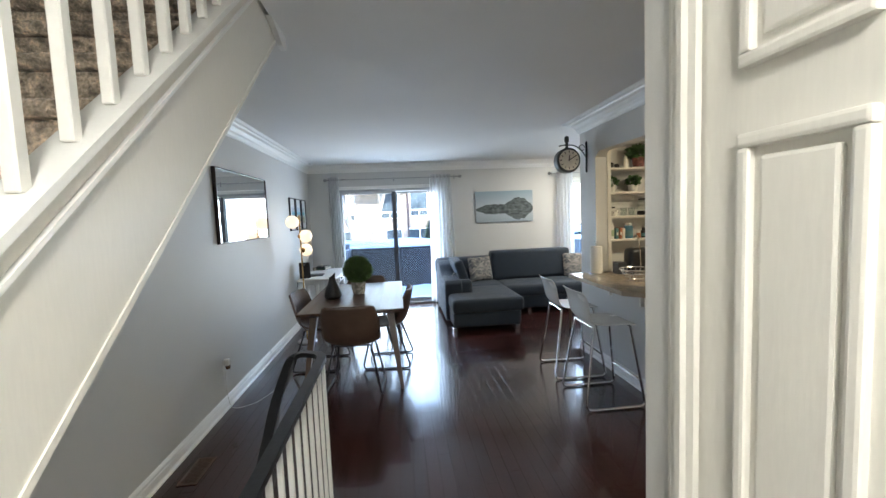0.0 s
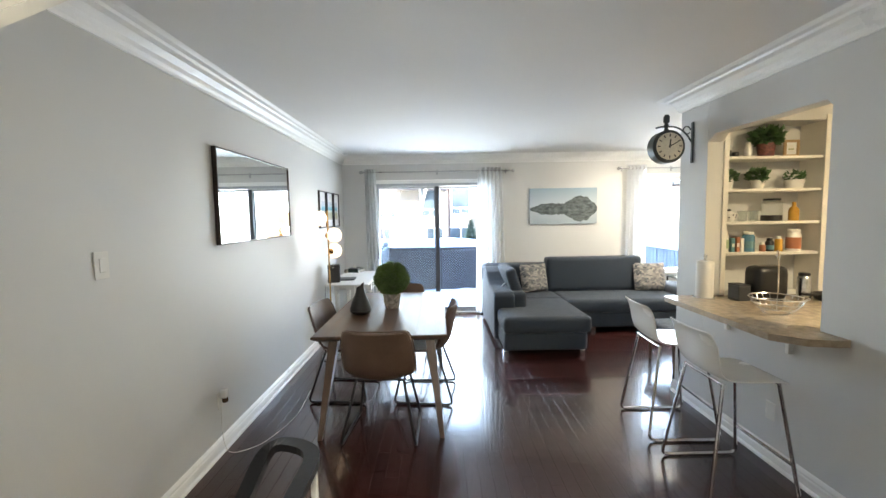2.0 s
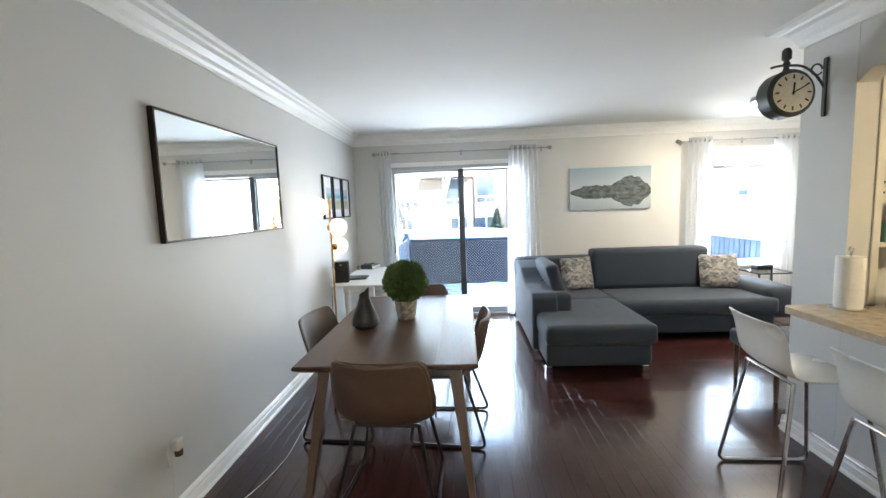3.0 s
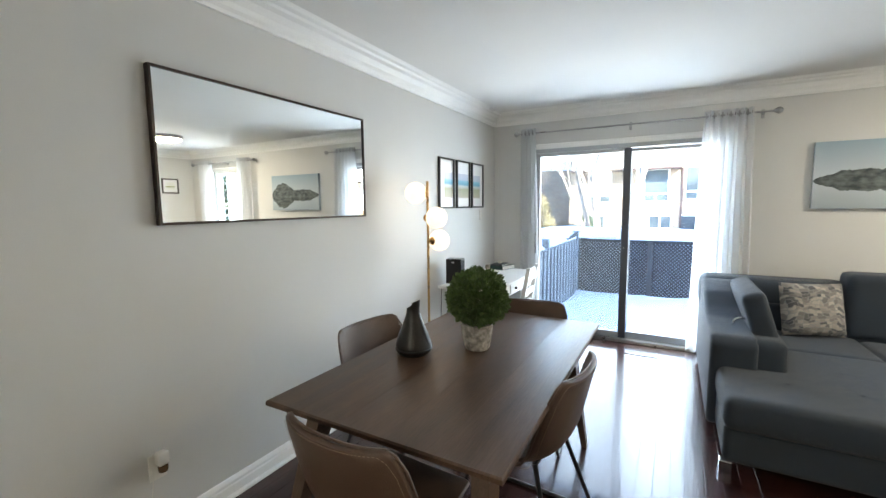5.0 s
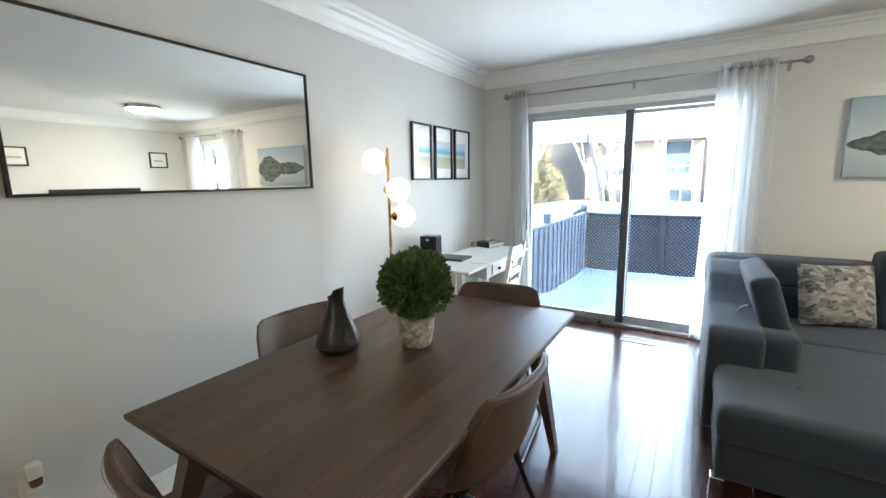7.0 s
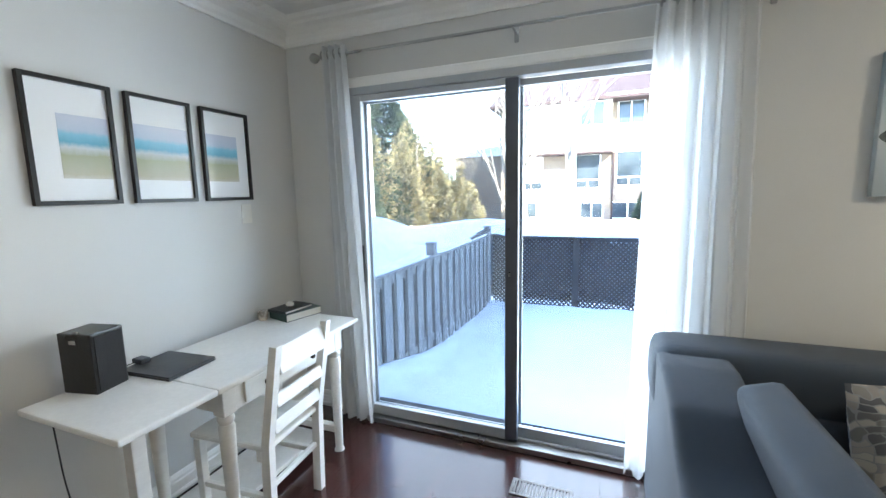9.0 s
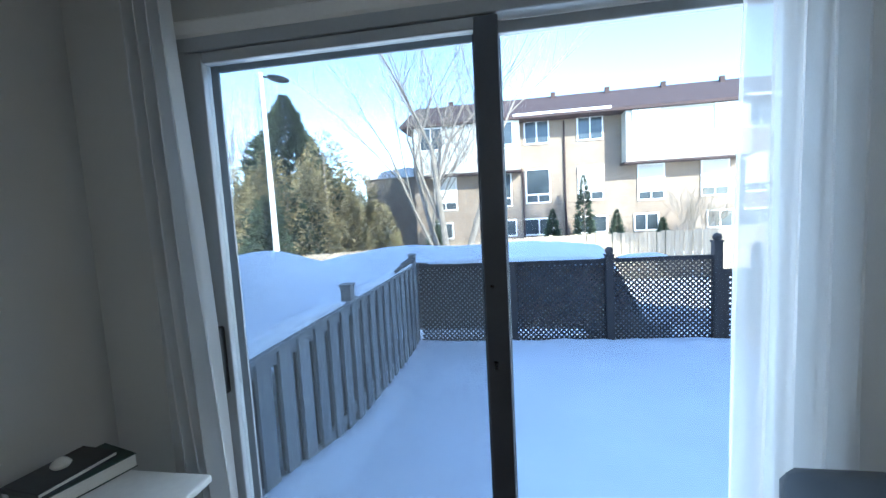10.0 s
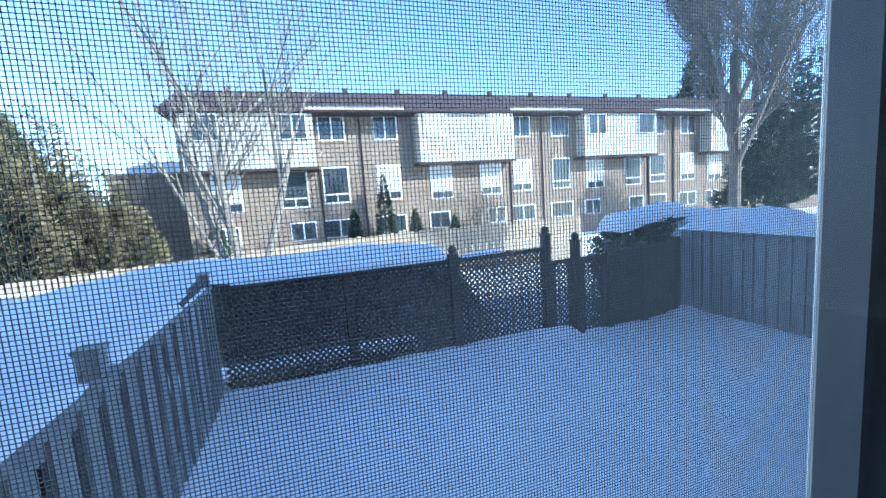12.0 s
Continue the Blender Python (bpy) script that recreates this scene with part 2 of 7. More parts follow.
MIRROR = mat("mirror_silver", (0.86, 0.88, 0.87), 0.004, 1.0, var=0.0, bump=0)
GLOBE = glow_mat("lit_globe", (1.0, 0.70, 0.42), 0.055)
LIT_DOME = glow_mat("lit_dome", (1.0, 0.88, 0.72), 5.2)
LIT_ENTRY = glow_mat("lit_entry_dome", (1.0, 0.94, 0.84), 6.0)
LIT_KITCHEN = glow_mat("lit_kitchen_dome", (1.0, 0.82, 0.55), 3.5)
SNOW = mat("snow", (0.89, 0.91, 0.94), 0.75, var=0.04, scale=1.2, bump=0.5, bscale=7)
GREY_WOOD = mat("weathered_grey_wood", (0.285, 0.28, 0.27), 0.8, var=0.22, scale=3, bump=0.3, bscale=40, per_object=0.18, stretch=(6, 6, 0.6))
# brown of the lattice; on back pickets and back boards it paints gap shade
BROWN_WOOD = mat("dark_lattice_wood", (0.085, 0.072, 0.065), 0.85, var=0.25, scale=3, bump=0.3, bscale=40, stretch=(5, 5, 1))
TAN_WOOD = mat("tan_fence_board", (0.36, 0.29, 0.21), 0.85, var=0.22, scale=2, bump=0.2, bscale=30, per_object=0.15, stretch=(6, 6, 0.5))
BARK = mat("grey_bark", (0.25, 0.215, 0.175), 0.9, var=0.3, scale=6, bump=0.6, bscale=30)
LEAF = mat("boxwood_leaf", (0.105, 0.165, 0.05), 0.5, var=0.35, scale=25, bump=0)
LEAF_DARK = mat("house_plant_leaf", (0.055, 0.12, 0.035), 0.42, var=0.3, scale=20, bump=0)
CONIFER = mat("spruce_needles", (0.070, 0.095, 0.060), 0.8, var=0.4, scale=3, bump=0)
CEDAR = mat("winter_cedar", (0.28, 0.235, 0.125), 0.8, var=0.45, scale=2, bump=0)
PLASTIC_BLACK = mat("black_plastic", (0.009, 0.009, 0.010), 0.32, var=0.1)

# ---------- the plan ----------
ZC = 2.58            # ceiling
YF = 7.58            # far wall, room side
XH = 3.64            # hall's right wall
XR = 6.5             # living area's right wall
YB = -1.6            # wall behind the start
DOOR_X0, DOOR_X1, DOOR_Z = 0.50, 2.42, 2.13     # rough opening of the sliding door
WIN_X0, WIN_X1, WIN_Z0, WIN_Z1 = 4.90, 5.80, 0.62, 2.17


def structure(name, bm, m, label, category):
    return part(name, bm, m, None, label, kind="structure", category=category)


# floor base under the planks
bm = B()
box(bm, (1.16, YB, -0.30), (XR + 0.2, YF + 0.24, -0.018))
box(bm, (-0.2, 2.16, -0.30), (1.16, YF + 0.24, -0.018))
floor = structure("floor", bm, PLANK_GAP, "dark cherry hardwood plank floor with a glossy finish", "floor")

# walls
bm = B()
box(bm, (-0.2, YB - 0.2, -2.6), (0.0, YF + 0.10, 6.0))
structure("wall_west", bm, WALL, "pale grey painted party wall", "wall")
bm = B()
for lo, hi in (((0, YF, -0.3), (DOOR_X0, YF + 0.10, ZC + 0.3)), ((DOOR_X1, YF, -0.3), (WIN_X0, YF + 0.10, ZC + 0.3)),
               ((WIN_X1, YF, -0.3), (XR + 0.2, YF + 0.10, ZC + 0.3)), ((DOOR_X0, YF, DOOR_Z), (DOOR_X1, YF + 0.10, ZC + 0.3)),
               ((WIN_X0, YF, WIN_Z1), (WIN_X1, YF + 0.10, ZC + 0.3)), ((WIN_X0, YF, -0.3), (WIN_X1, YF + 0.10, WIN_Z0)),
               ((DOOR_X0, YF, -0.3), (DOOR_X1, YF + 0.10, -0.02))):
    box(bm, lo, hi)
structure("wall_north", bm, WALL, "pale grey wall around the patio door", "wall")
bm = B()
box(bm, (XR, YB, -2.6), (XR + 0.2, YF, 6.0))
structure("wall_east", bm, WALL, "pale grey wall of the living area", "wall")
bm = B()
box(bm, (-0.2, YB - 0.2, -2.6), (XR + 0.2, YB, 6.0))
structure("wall_south", bm, WALL, "plain wall behind the entrance", "wall")
# hall wall: pass-through and doorway to the kitchen
T = 0.11
bm = B()
box(bm, (XH, 2.64, -0.02), (XH + T, 3.045, ZC + 0.02))
box(bm, (XH, 3.045, -0.02), (XH + T, 4.057, 0.895))
prism(bm, [(3.045, ZC), (3.045, 2.16), (3.08, 2.195), (3.98, 2.195), (4.057, 2.14), (4.057, ZC)], 0, XH, XH + T)
box(bm, (XH, 1.30, 2.205), (XH + T, 2.64, ZC + 0.02))
box(bm, (XH, YB, -0.02), (XH + T, 1.30, ZC + 0.02))
structure("wall_hall", bm, WALL, "pale grey half wall with a kitchen pass-through", "wall")
# cross wall with the niche for the shelves
NX0, NX1, NZ0, NZ1 = 3.80, 4.56, 0.93, 2.30
bm = B()
box(bm, (XH, 4.06, -0.02), (NX0, 4.42, ZC + 0.02))
box(bm, (NX1, 4.06, -0.02), (XR, 4.42, ZC + 0.02))
box(bm, (NX0, 4.06, -0.02), (NX1, 4.42, NZ0))
box(bm, (NX0, 4.06, NZ1), (NX1, 4.42, ZC + 0.02))
box(bm, (NX0, 4.29, NZ0), (NX1, 4.42, NZ1))
structure("wall_kitchen", bm, WALL, "painted cross wall with a recessed shelf niche", "wall")
bm = B()
box(bm, (5.2, YB, -0.02), (5.4, 4.06, ZC + 0.02))
box(bm, (XH + T, 0.4, -0.02), (5.2, 0.52, ZC + 0.02))
structure("wall_pantry", bm, WALL, "white kitchen end wall", "wall")
bm = B()
box(bm, (4.86, 0.52, 2.15), (5.2, 4.06, ZC))
structure("bulkhead", bm, WALL_WARM, "warm painted bulkhead under the kitchen ceiling", "bulkhead")
bm = B()
box(bm, (5.165, 3.42, 0.0), (5.197, 3.52, 2.15), 0.004, 1)
structure("trim_kitchen", bm, TRIM, "white upright casing in the kitchen", "moulding")
# closet block by the start
CX, CY = 2.11, 0.76
bm = B()
box(bm, (CX, 0.66, -0.02), (CX + 0.10, CY, ZC + 0.02))
box(bm, (CX, YB, -0.02), (CX + 0.10, -0.05, ZC + 0.02))
box(bm, (CX, -0.05, 2.06), (CX + 0.10, 0.66, ZC + 0.02))
box(bm, (CX + 0.10, CY - 0.10, -0.02), (2.9, CY, ZC + 0.02))
box(bm, (2.8, YB, -0.02), (2.9, CY - 0.10, ZC + 0.02))
structure("wall_closet", bm, WALL, "painted closet wall beside the entrance", "wall")

# ceiling with the stair opening
bm = B()
box(bm, (1.02, YB, ZC), (XR, YF, ZC + 0.25))
box(bm, (0.0, 2.27, ZC), (1.02, YF, ZC + 0.25))
structure("ceiling", bm, CEIL, "white painted ceiling with a soft sheen", "ceiling")
bm = B()
box(bm, (-0.2, YB - 0.2, 6.0), (XR + 0.2, YF + 0.24, 6.15))
box(bm, (1.02, YB, ZC + 0.25), (1.14, 4.6, 6.0))
box(bm, (0, 4.5, ZC + 0.25), (1.02, 4.6, 6.0))
structure("upper_storey", bm, WALL, "plain walls and roof over the stair", "wall")
bm = B()
box(bm, (-9.0, YF + 0.02, ZC + 0.3), (16.0, YF + 0.10, 6.0))
box(bm, (-9.0, YF + 0.02, -1.4), (-0.2, YF + 0.10, ZC + 0.3))
box(bm, (XR + 0.2, YF + 0.02, -1.4), (16.0, YF + 0.10, ZC + 0.3))
box(bm, (-9.0, YB - 2, 6.0), (-0.2, YF + 0.24, 6.15))
box(bm, (XR + 0.2, YB - 2, 6.0), (16.0, YF + 0.24, 6.15))
BRICK_WALL = mat("tan_brick_plain", (0.33, 0.26, 0.20), 0.85, var=0.15, scale=4, bump=0.3, bscale=30)
structure("own_facade", bm, BRICK_WALL, "tan brick back wall of the terrace", "facade")

# crown moulding
CROWN = [(u, ZC + (v - ZC) * 0.82) for u, v in ((0, ZC), (0, ZC - 0.165), (0.014, ZC - 0.165), (0.018, ZC - 0.145), (0.030, ZC - 0.125), (0.036, ZC - 0.095), (0.062, ZC - 0.058),
         (0.092, ZC - 0.044), (0.100, ZC - 0.028), (0.128, ZC - 0.020), (0.140, ZC - 0.008), (0.150, ZC))]
bm = B()
prism(bm, [(u, v) for u, v in CROWN], 1, 2.27, YF)
prism(bm, [(YF - u, v) for u, v in CROWN], 0, 0.0, XR)
# mitred run round the corner of the kitchen wall
runs = [[bm.verts.new((fx(u), fy(u), v)) for u, v in CROWN] for fx, fy in
        ((lambda u: XH - u, lambda u: 0.9), (lambda u: XH - u, lambda u: 4.42 + u), (lambda u: XR, lambda u: 4.42 + u))]
for ra, rb in zip(runs, runs[1:]):
    for i in range(len(ra)):
        j = (i + 1) % len(ra)
        bm.faces.new((ra[i], ra[j], rb[j], rb[i]))
bm.faces.new(runs[0])
bm.faces.new(runs[-1][::-1])
prism(bm, [(XR - u, v) for u, v in CROWN], 1, 4.42, YF)
structure("trim_crown", bm, TRIM, "white crown moulding along the ceiling", "moulding")

# baseboards
BASE = [(0, 0), (0.034, 0), (0.033, 0.010), (0.027, 0.018), (0.018, 0.020), (0.018, 0.062), (0.013, 0.070), (0.013, 0.083), (0.006, 0.098), (0, 0.104)]
bm = B()
prism(bm, [(u, v) for u, v in BASE], 1, 2.17, YF)
prism(bm, [(YF - u, v) for u, v in BASE], 0, 0.018, DOOR_X0 - 0.06)
prism(bm, [(YF - u, v) for u, v in BASE], 0, DOOR_X1 + 0.06, XR)
prism(bm, [(XH - u, v) for u, v in BASE], 1, 2.622, 4.42)
prism(bm, [(2.64 - u, v) for u, v in BASE], 0, XH, XH + T)
prism(bm, [(4.42 + u, v) for u, v in BASE], 0, XH - 0.018, XR)
prism(bm, [(XR - u, v) for u, v in BASE], 1, 4.44, YF)
structure("baseboard", bm, TRIM, "white stepped baseboard", "baseboard")

# ---------- stairs ----------
def stair_low(y):
    return 1.208 + 0.82 * (y - 0.56)


SX = 1.0
stair = thing("staircase", (0.5, 0.5, 0.0), "carpeted staircase with white stringer and balusters", "staircase", kind="structure")
def sp(name, bm, m, label="", smooth=False):
    bm.transform(Matrix.Translation((-0.5, -0.5, 0)))
    return part(name, bm, m, stair, label, smooth)


bm = B()
prism(bm, [(-0.8, stair_low(-0.8)), (2.24, stair_low(2.24)), (2.27, ZC), (1.98, stair_low(1.98) + 0.36), (-0.8, stair_low(-0.8) + 0.36)], 0, SX - 0.05, SX)
sp("stringer", bm, CREAM, "cream painted stringer face")
bm = B()
for dz, th, o in ((0.36, 0.022, 0.02), (0.30, 0.012, 0.012)):
    prism(bm, [(-0.8, stair_low(-0.8) + dz), (1.98, stair_low(1.98) + dz), (1.98, stair_low(1.98) + dz + th), (-0.8, stair_low(-0.8) + dz + th)], 0, SX - 0.07, SX + o)
sp("cap_rail", bm, TRIM, "white moulded cap")
bm = B()
prism(bm, [(-0.8, stair_low(-0.8) - 0.02), (2.24, stair_low(2.24) - 0.02), (2.24, stair_low(2.24)), (-0.8, stair_low(-0.8))], 0, 0.0, SX + 0.004)
sp("soffit", bm, CREAM, "painted underside")
bm = B()
prism(bm, [(2.02, ZC - 0.001), (2.27, ZC - 0.001), (2.27, ZC - 0.07), (2.20, ZC - 0.07)], 0, SX + 0.002, SX + 0.03)
sp("end_trim", bm, TRIM)
for k in range(-3, 10):
    y = 0.65 + 0.1235 * k
    z = stair_low(y) + 0.38
    bm = B()
    box(bm, (SX - 0.035, y - 0.013, z), (SX - 0.009, y + 0.013, z + 0.86), 0.003, 1)
    sp("baluster", bm, WHITE_METAL)
bm = B()
prism(bm, [(-0.8, stair_low(-0.8) + 1.22), (2.0, stair_low(2.0) + 1.22), (2.0, stair_low(2.0) + 1.27), (-0.8, stair_low(-0.8) + 1.27)], 0, SX - 0.05, SX + 0.006)
sp("handrail", bm, TRIM)
# treads rise 0.19 for every 0.232 of run
for k in range(-6, 15):
    y = 0.30 + 0.232 * k
    z = stair_low(y) + 0.34
    bm = B()
    box(bm, (0.002, y - 0.03, z - 0.045), (SX - 0.052, y + 0.235, z), 0.018, 3)
    sp("tread", bm, CARPET, "speckled brown carpet tread")
    bm = B()
    box(bm, (0.002, y, z - 0.24), (SX - 0.052, y + 0.03, z - 0.045), 0.004, 1)
    sp("riser", bm, CARPET)

# stairs down to the basement, under the others
cellar = thing("basement_stairs", (0.58, 0.6, -2.4), "carpeted basement steps going down under the staircase", "staircase", kind="structure")
for k in range(12):
    bm = B()
    box(bm, (-0.56, 1.31 - 0.25 * k, 2.4 - 0.2 * (k + 1) - 0.18), (0.56, 1.56 - 0.25 * k, 2.4 - 0.2 * (k + 1)), 0.012, 1)
    part("step", bm, CARPET, cellar)
bm = B()
box(bm, (1.16, YB, -2.6), (1.30, 2.16, -0.30))
box(bm, (0, 2.16, -2.6), (1.30, 2.30, -0.30))
box(bm, (0, YB, -2.7), (1.30, 2.30, -2.6))
structure("wall_cellar", bm, WALL, "painted basement stairwell", "wall")

# guard rail round the stairwell
rail = thing("guard_rail", (1.17, 1.4, 0.0), "black metal handrail on thin white balusters", "railing")
pts = rounded([(1.20, -1.3, 0.93), (1.175, 1.99, 0.93), (1.01, 2.05, 0.93), (0.985, 1.80, 0.79), (0.985, 0.2, -0.42)], 0.11, 6)
bm = B()
bar(bm, [Vector(p) - Vector((1.17, 1.4, 0)) for p in pts], 0.042, 0.022)
part("handrail", bm, BLACK_METAL, rail, "black flat-bar handrail")
bm = B()
box(bm, (-0.02, -2.7, 0.0), (0.03, 0.60, 0.03), 0.003, 1)
part("shoe_rail", bm, WHITE_METAL, rail, "white bottom rail")
for k in range(26):
    y = 1.94 - 0.11 * k
    bm = B()
    x = 1.176 + 0.0075 * (1.99 - y)
    box(bm, (x - 0.008 - 1.17, y - 0.008 - 1.4, 0.03), (x + 0.008 - 1.17, y + 0.008 - 1.4, 0.92))
    part("baluster", bm, WHITE_METAL, rail)

# ---------- closet door by the start ----------
closet = thing("door_1", (CX + 0.008, 0.30, 0.0), "closed cream six-panel closet door with moulded casing", "door", kind="structure")
bm = B()
box(bm, (0.0, -0.32, 0.005), (0.035, 0.32, 2.058), 0.003, 1)
part("slab", bm, CREAM, closet)
for y0, y1 in ((-0.215, -0.028), (0.028, 0.215)):
    for z0, z1 in ((0.18, 0.80), (0.93, 1.703), (1.80, 1.95)):
        bm = B()
        a = (-0.014, 0.010)
        for lo, hi in (((y0, z0), (y1, z0 + 0.022)), ((y0, z1 - 0.022), (y1, z1)), ((y0, z0 + 0.022), (y0 + 0.022, z1 - 0.022)), ((y1 - 0.022, z0 + 0.022), (y1, z1 - 0.022))):
            box(bm, (a[0], lo[0], lo[1]), (a[1], hi[0], hi[1]), 0.006, 2)
        box(bm, (-0.008, y0 + 0.036, z0 + 0.036), (0.01, y1 - 0.036, z1 - 0.036), 0.007, 2)
        part("panel", bm, CREAM, closet)
CASE = [(0, 0), (0, -0.012), (0.014, -0.016), (0.020, -0.024), (0.034, -0.024), (0.040, -0.017), (0.056, -0.017), (0.064, -0.012), (0.070, -0.012), (0.070, 0)]
bm = B()
prism(bm, [(CX + v, 0.595 + u) for u, v in CASE], 2, 0.0, 2.06)
prism(bm, [(CX + v, 0.005 - u) for u, v in CASE], 2, 0.0, 2.06)
prism(bm, [(CX + v, 2.06 + u) for u, v in CASE], 1, -0.065, 0.665)
structure("trim_casing", bm, CREAM, "cream moulded door casing", "moulding")

# ---------- dining ----------
def dining_table(at):
    th = thing("dining_table", at, "dark walnut dining table with splayed tapered legs", "table")
    w, d = 0.4915, 0.848
    top, mid, low = 0.755, 0.735, 0.712
    cuts = (-w, -0.305, -0.118, 0.082, 0.270, w)
    for k, (xa, xb) in enumerate(zip(cuts, cuts[1:])):
        bm = B()
        rings = []
        for z, o in ((top, 0.006), (top - 0.006, 0.0), (mid, 0.0), (low, 0.035)):
            la = xa + (o if k == 0 else 0.0003)
            lb = xb - (o if k == 4 else 0.0003)
            rings.append([bm.verts.new(q) for q in ((la, -d + o, z), (lb, -d + o, z), (lb, d - o, z), (la, d - o, z))])
        bm.faces.new(rings[0])
        bm.faces.new(rings[-1][::-1])
        for ra, rb in zip(rings, rings[1:]):
            for i in range(4):
                bm.faces.new((ra[i], rb[i], rb[(i + 1) % 4], ra[(i + 1) % 4]))
        part("top_board", bm, WOOD_TOP, th)
    for sx in (-1, 1):
        for sy in (-1, 1):
            bm = B()
            a = Vector((sx * 0.36, 0.56 if sy > 0 else -0.66, 0.712))
            b = Vector((sx * 0.445, 0.70 if sy > 0 else -0.865, 0.0))
            r0 = [bm.verts.new(a + Vector((x, y, 0))) for x, y in ((-.034, -.05), (.034, -.05), (.034, .05), (-.034, .05))]
            r1 = [bm.verts.new(b + Vector((x, y, 0))) for x, y in ((-.016, -.02), (.016, -.02), (.016, .02), (-.016, .02))]
            bm.faces.new(r0)
            bm.faces.new(r1[::-1])
            for k in range(4):
                bm.faces.new((r0[k], r0[(k + 1) % 4], r1[(k + 1) % 4], r1[k]))
            part("leg", bm, WOOD_DARK, th)
        bm = B()
        box(bm, (sx * 0.36 - 0.02, -0.64, 0.665), (sx * 0.36 + 0.02, 0.64, 0.712), 0.003, 1)
        part("apron", bm, WOOD_DARK, th)
    return th


def shell(bm, prof, widths, curl, thick):
    """A bucket shell: a side profile (y, z) swept across, its edges curling forward or up."""
    n = 10
    rows_f, rows_b = [], []
    for i, ((y, z), w) in enumerate(zip(prof, widths)):
        a = Vector(prof[max(i - 1, 0)])
        b = Vector(prof[min(i + 1, len(prof) - 1)])
        d = (b - a).normalized()
        nrm = Vector((d.y, -d.x))          # to the sitter's side
        f, bk = [], []
        for k in range(n + 1):
            s = -1 + 2 * k / n
            c = curl[i] * abs(s) ** 2.6
            x = w * s
            f.append(bm.verts.new((x, y + nrm.x * c, z + nrm.y * c)))
            bk.append(bm.verts.new((x * 1.01, y + nrm.x * (c - thick), z + nrm.y * (c - thick))))
        rows_f.append(f)
        rows_b.append(bk)
    for rows in (rows_f, rows_b):
        for a, b in zip(rows, rows[1:]):
            for k in range(n):
                bm.faces.new((a[k], a[k + 1], b[k + 1], b[k]))
    for a, b in zip(zip(rows_f, rows_f[1:]), zip(rows_b, rows_b[1:])):
        for k in (0, n):
            bm.faces.new((a[0][k], a[1][k], b[1][k], b[0][k]))
    for i in (0, -1):
        for k in range(n):
            bm.faces.new((rows_f[i][k], rows_f[i][k + 1], rows_b[i][k + 1], rows_b[i][k]))
    return bm


def dining_chair(at, rz):
    """Faces +y."""
    th = thing("dining_chair", at, "brown leatherette bucket chair on a black sled base", "chair", "chairs round the table", rz=rz)
    prof = [(0.235, 0.435), (0.225, 0.455), (0.15, 0.462), (0.0, 0.448), (-0.12, 0.45), (-0.185, 0.475), (-0.225, 0.535), (-0.245, 0.61), (-0.262, 0.685), (-0.278, 0.76), (-0.292, 0.812), (-0.297, 0.826)]
    wid = [0.20, 0.215, 0.232, 0.245, 0.252, 0.258, 0.262, 0.262, 0.258, 0.248, 0.228, 0.20]
    cur = [0.0, 0.004, 0.012, 0.025, 0.05, 0.075, 0.085, 0.08, 0.07, 0.06, 0.05, 0.045]
    bm = shell(B(), prof, wid, cur, 0.024)
    sh = part("seat_shell", bm, LEATHER, th, "brown leatherette shell with stitched rim", smooth=True)
    mod = sh.modifiers.new("smooth", "SUBSURF")
    mod.levels = mod.render_levels = 1
    bm = B()
    rim = []
    for i in range(4, len(prof)):
        y, z = prof[i]
        rim.append((-wid[i] * 1.005, y + cur[i] * 0.9, z + 0.004))
    rim2 = [(-p[0], p[1], p[2]) for p in rim[::-1]]
    top = [(wid[-1] * s / 8, prof[-1][0] + cur[-1] * abs(s / 8) ** 2.6 * 0.9, prof[-1][1] + 0.004) for s in range(-7, 8)]
    tube(bm, rim + top + rim2, 0.005, 6)
    part("piping", bm, LEATHER, th)
    # a row of pale stitches just inside the rim on the back of the shell
    bm = B()
    path = [Vector((q[0] * 0.94, q[1] - 0.026, q[2] - 0.012)) for q in rim + top + rim2]
    for a, b in zip(path, path[1:]):
        k = max(1, int((b - a).length / 0.011))
        for i in range(k):
            c, e = a + (b - a) * (i + 0.15) / k, a + (b - a) * (i + 0.7) / k
            tube(bm, [c, e], 0.0011, 4)
    part("stitching", bm, STITCH, th, "pale stitched seam")
    for s in (-1, 1):
        bm = B()
        tube(bm, rounded([(s * 0.17, 0.13, 0.44), (s * 0.245, 0.235, 0.011), (s * 0.265, -0.275, 0.011), (s * 0.17, -0.14, 0.44)], 0.05, 5), 0.010, 8)
        part("sled_leg", bm, BLACK_METAL, th, smooth=True)
    for y in (0.13, -0.14):
        bm = B()
        tube(bm, [(-0.17, y, 0.437), (0.17, y, 0.437)], 0.010, 8)
        part("crossbar", bm, BLACK_METAL, th, smooth=True)
    return th


dining_table((1.0955, 4.585, 0.0))
near_chair = dining_chair((1.105, 3.865, 0.0), -3)
for x, y, r in ((0.685, 4.55, -96), (1.385, 4.49, 85), (1.15, 5.257, 189)):
    copy_thing(near_chair, pose(x, y, 0, 0, 0, r))

# ---------- sofa ----------
def cushion(bm, lo, hi, bev=0.06, m=None):
    return box(bm, lo, hi, bev, 4, m)


sofa = thing("sectional_sofa", (2.23, 5.36, 0.0), "charcoal fabric sectional sofa with a chaise and raised headrests", "sofa")
def so(name, lo, hi, bev=0.05, label="", m=None):
    return part(name, cushion(B(), lo, hi, bev, m), SOFA, sofa, label, smooth=True)


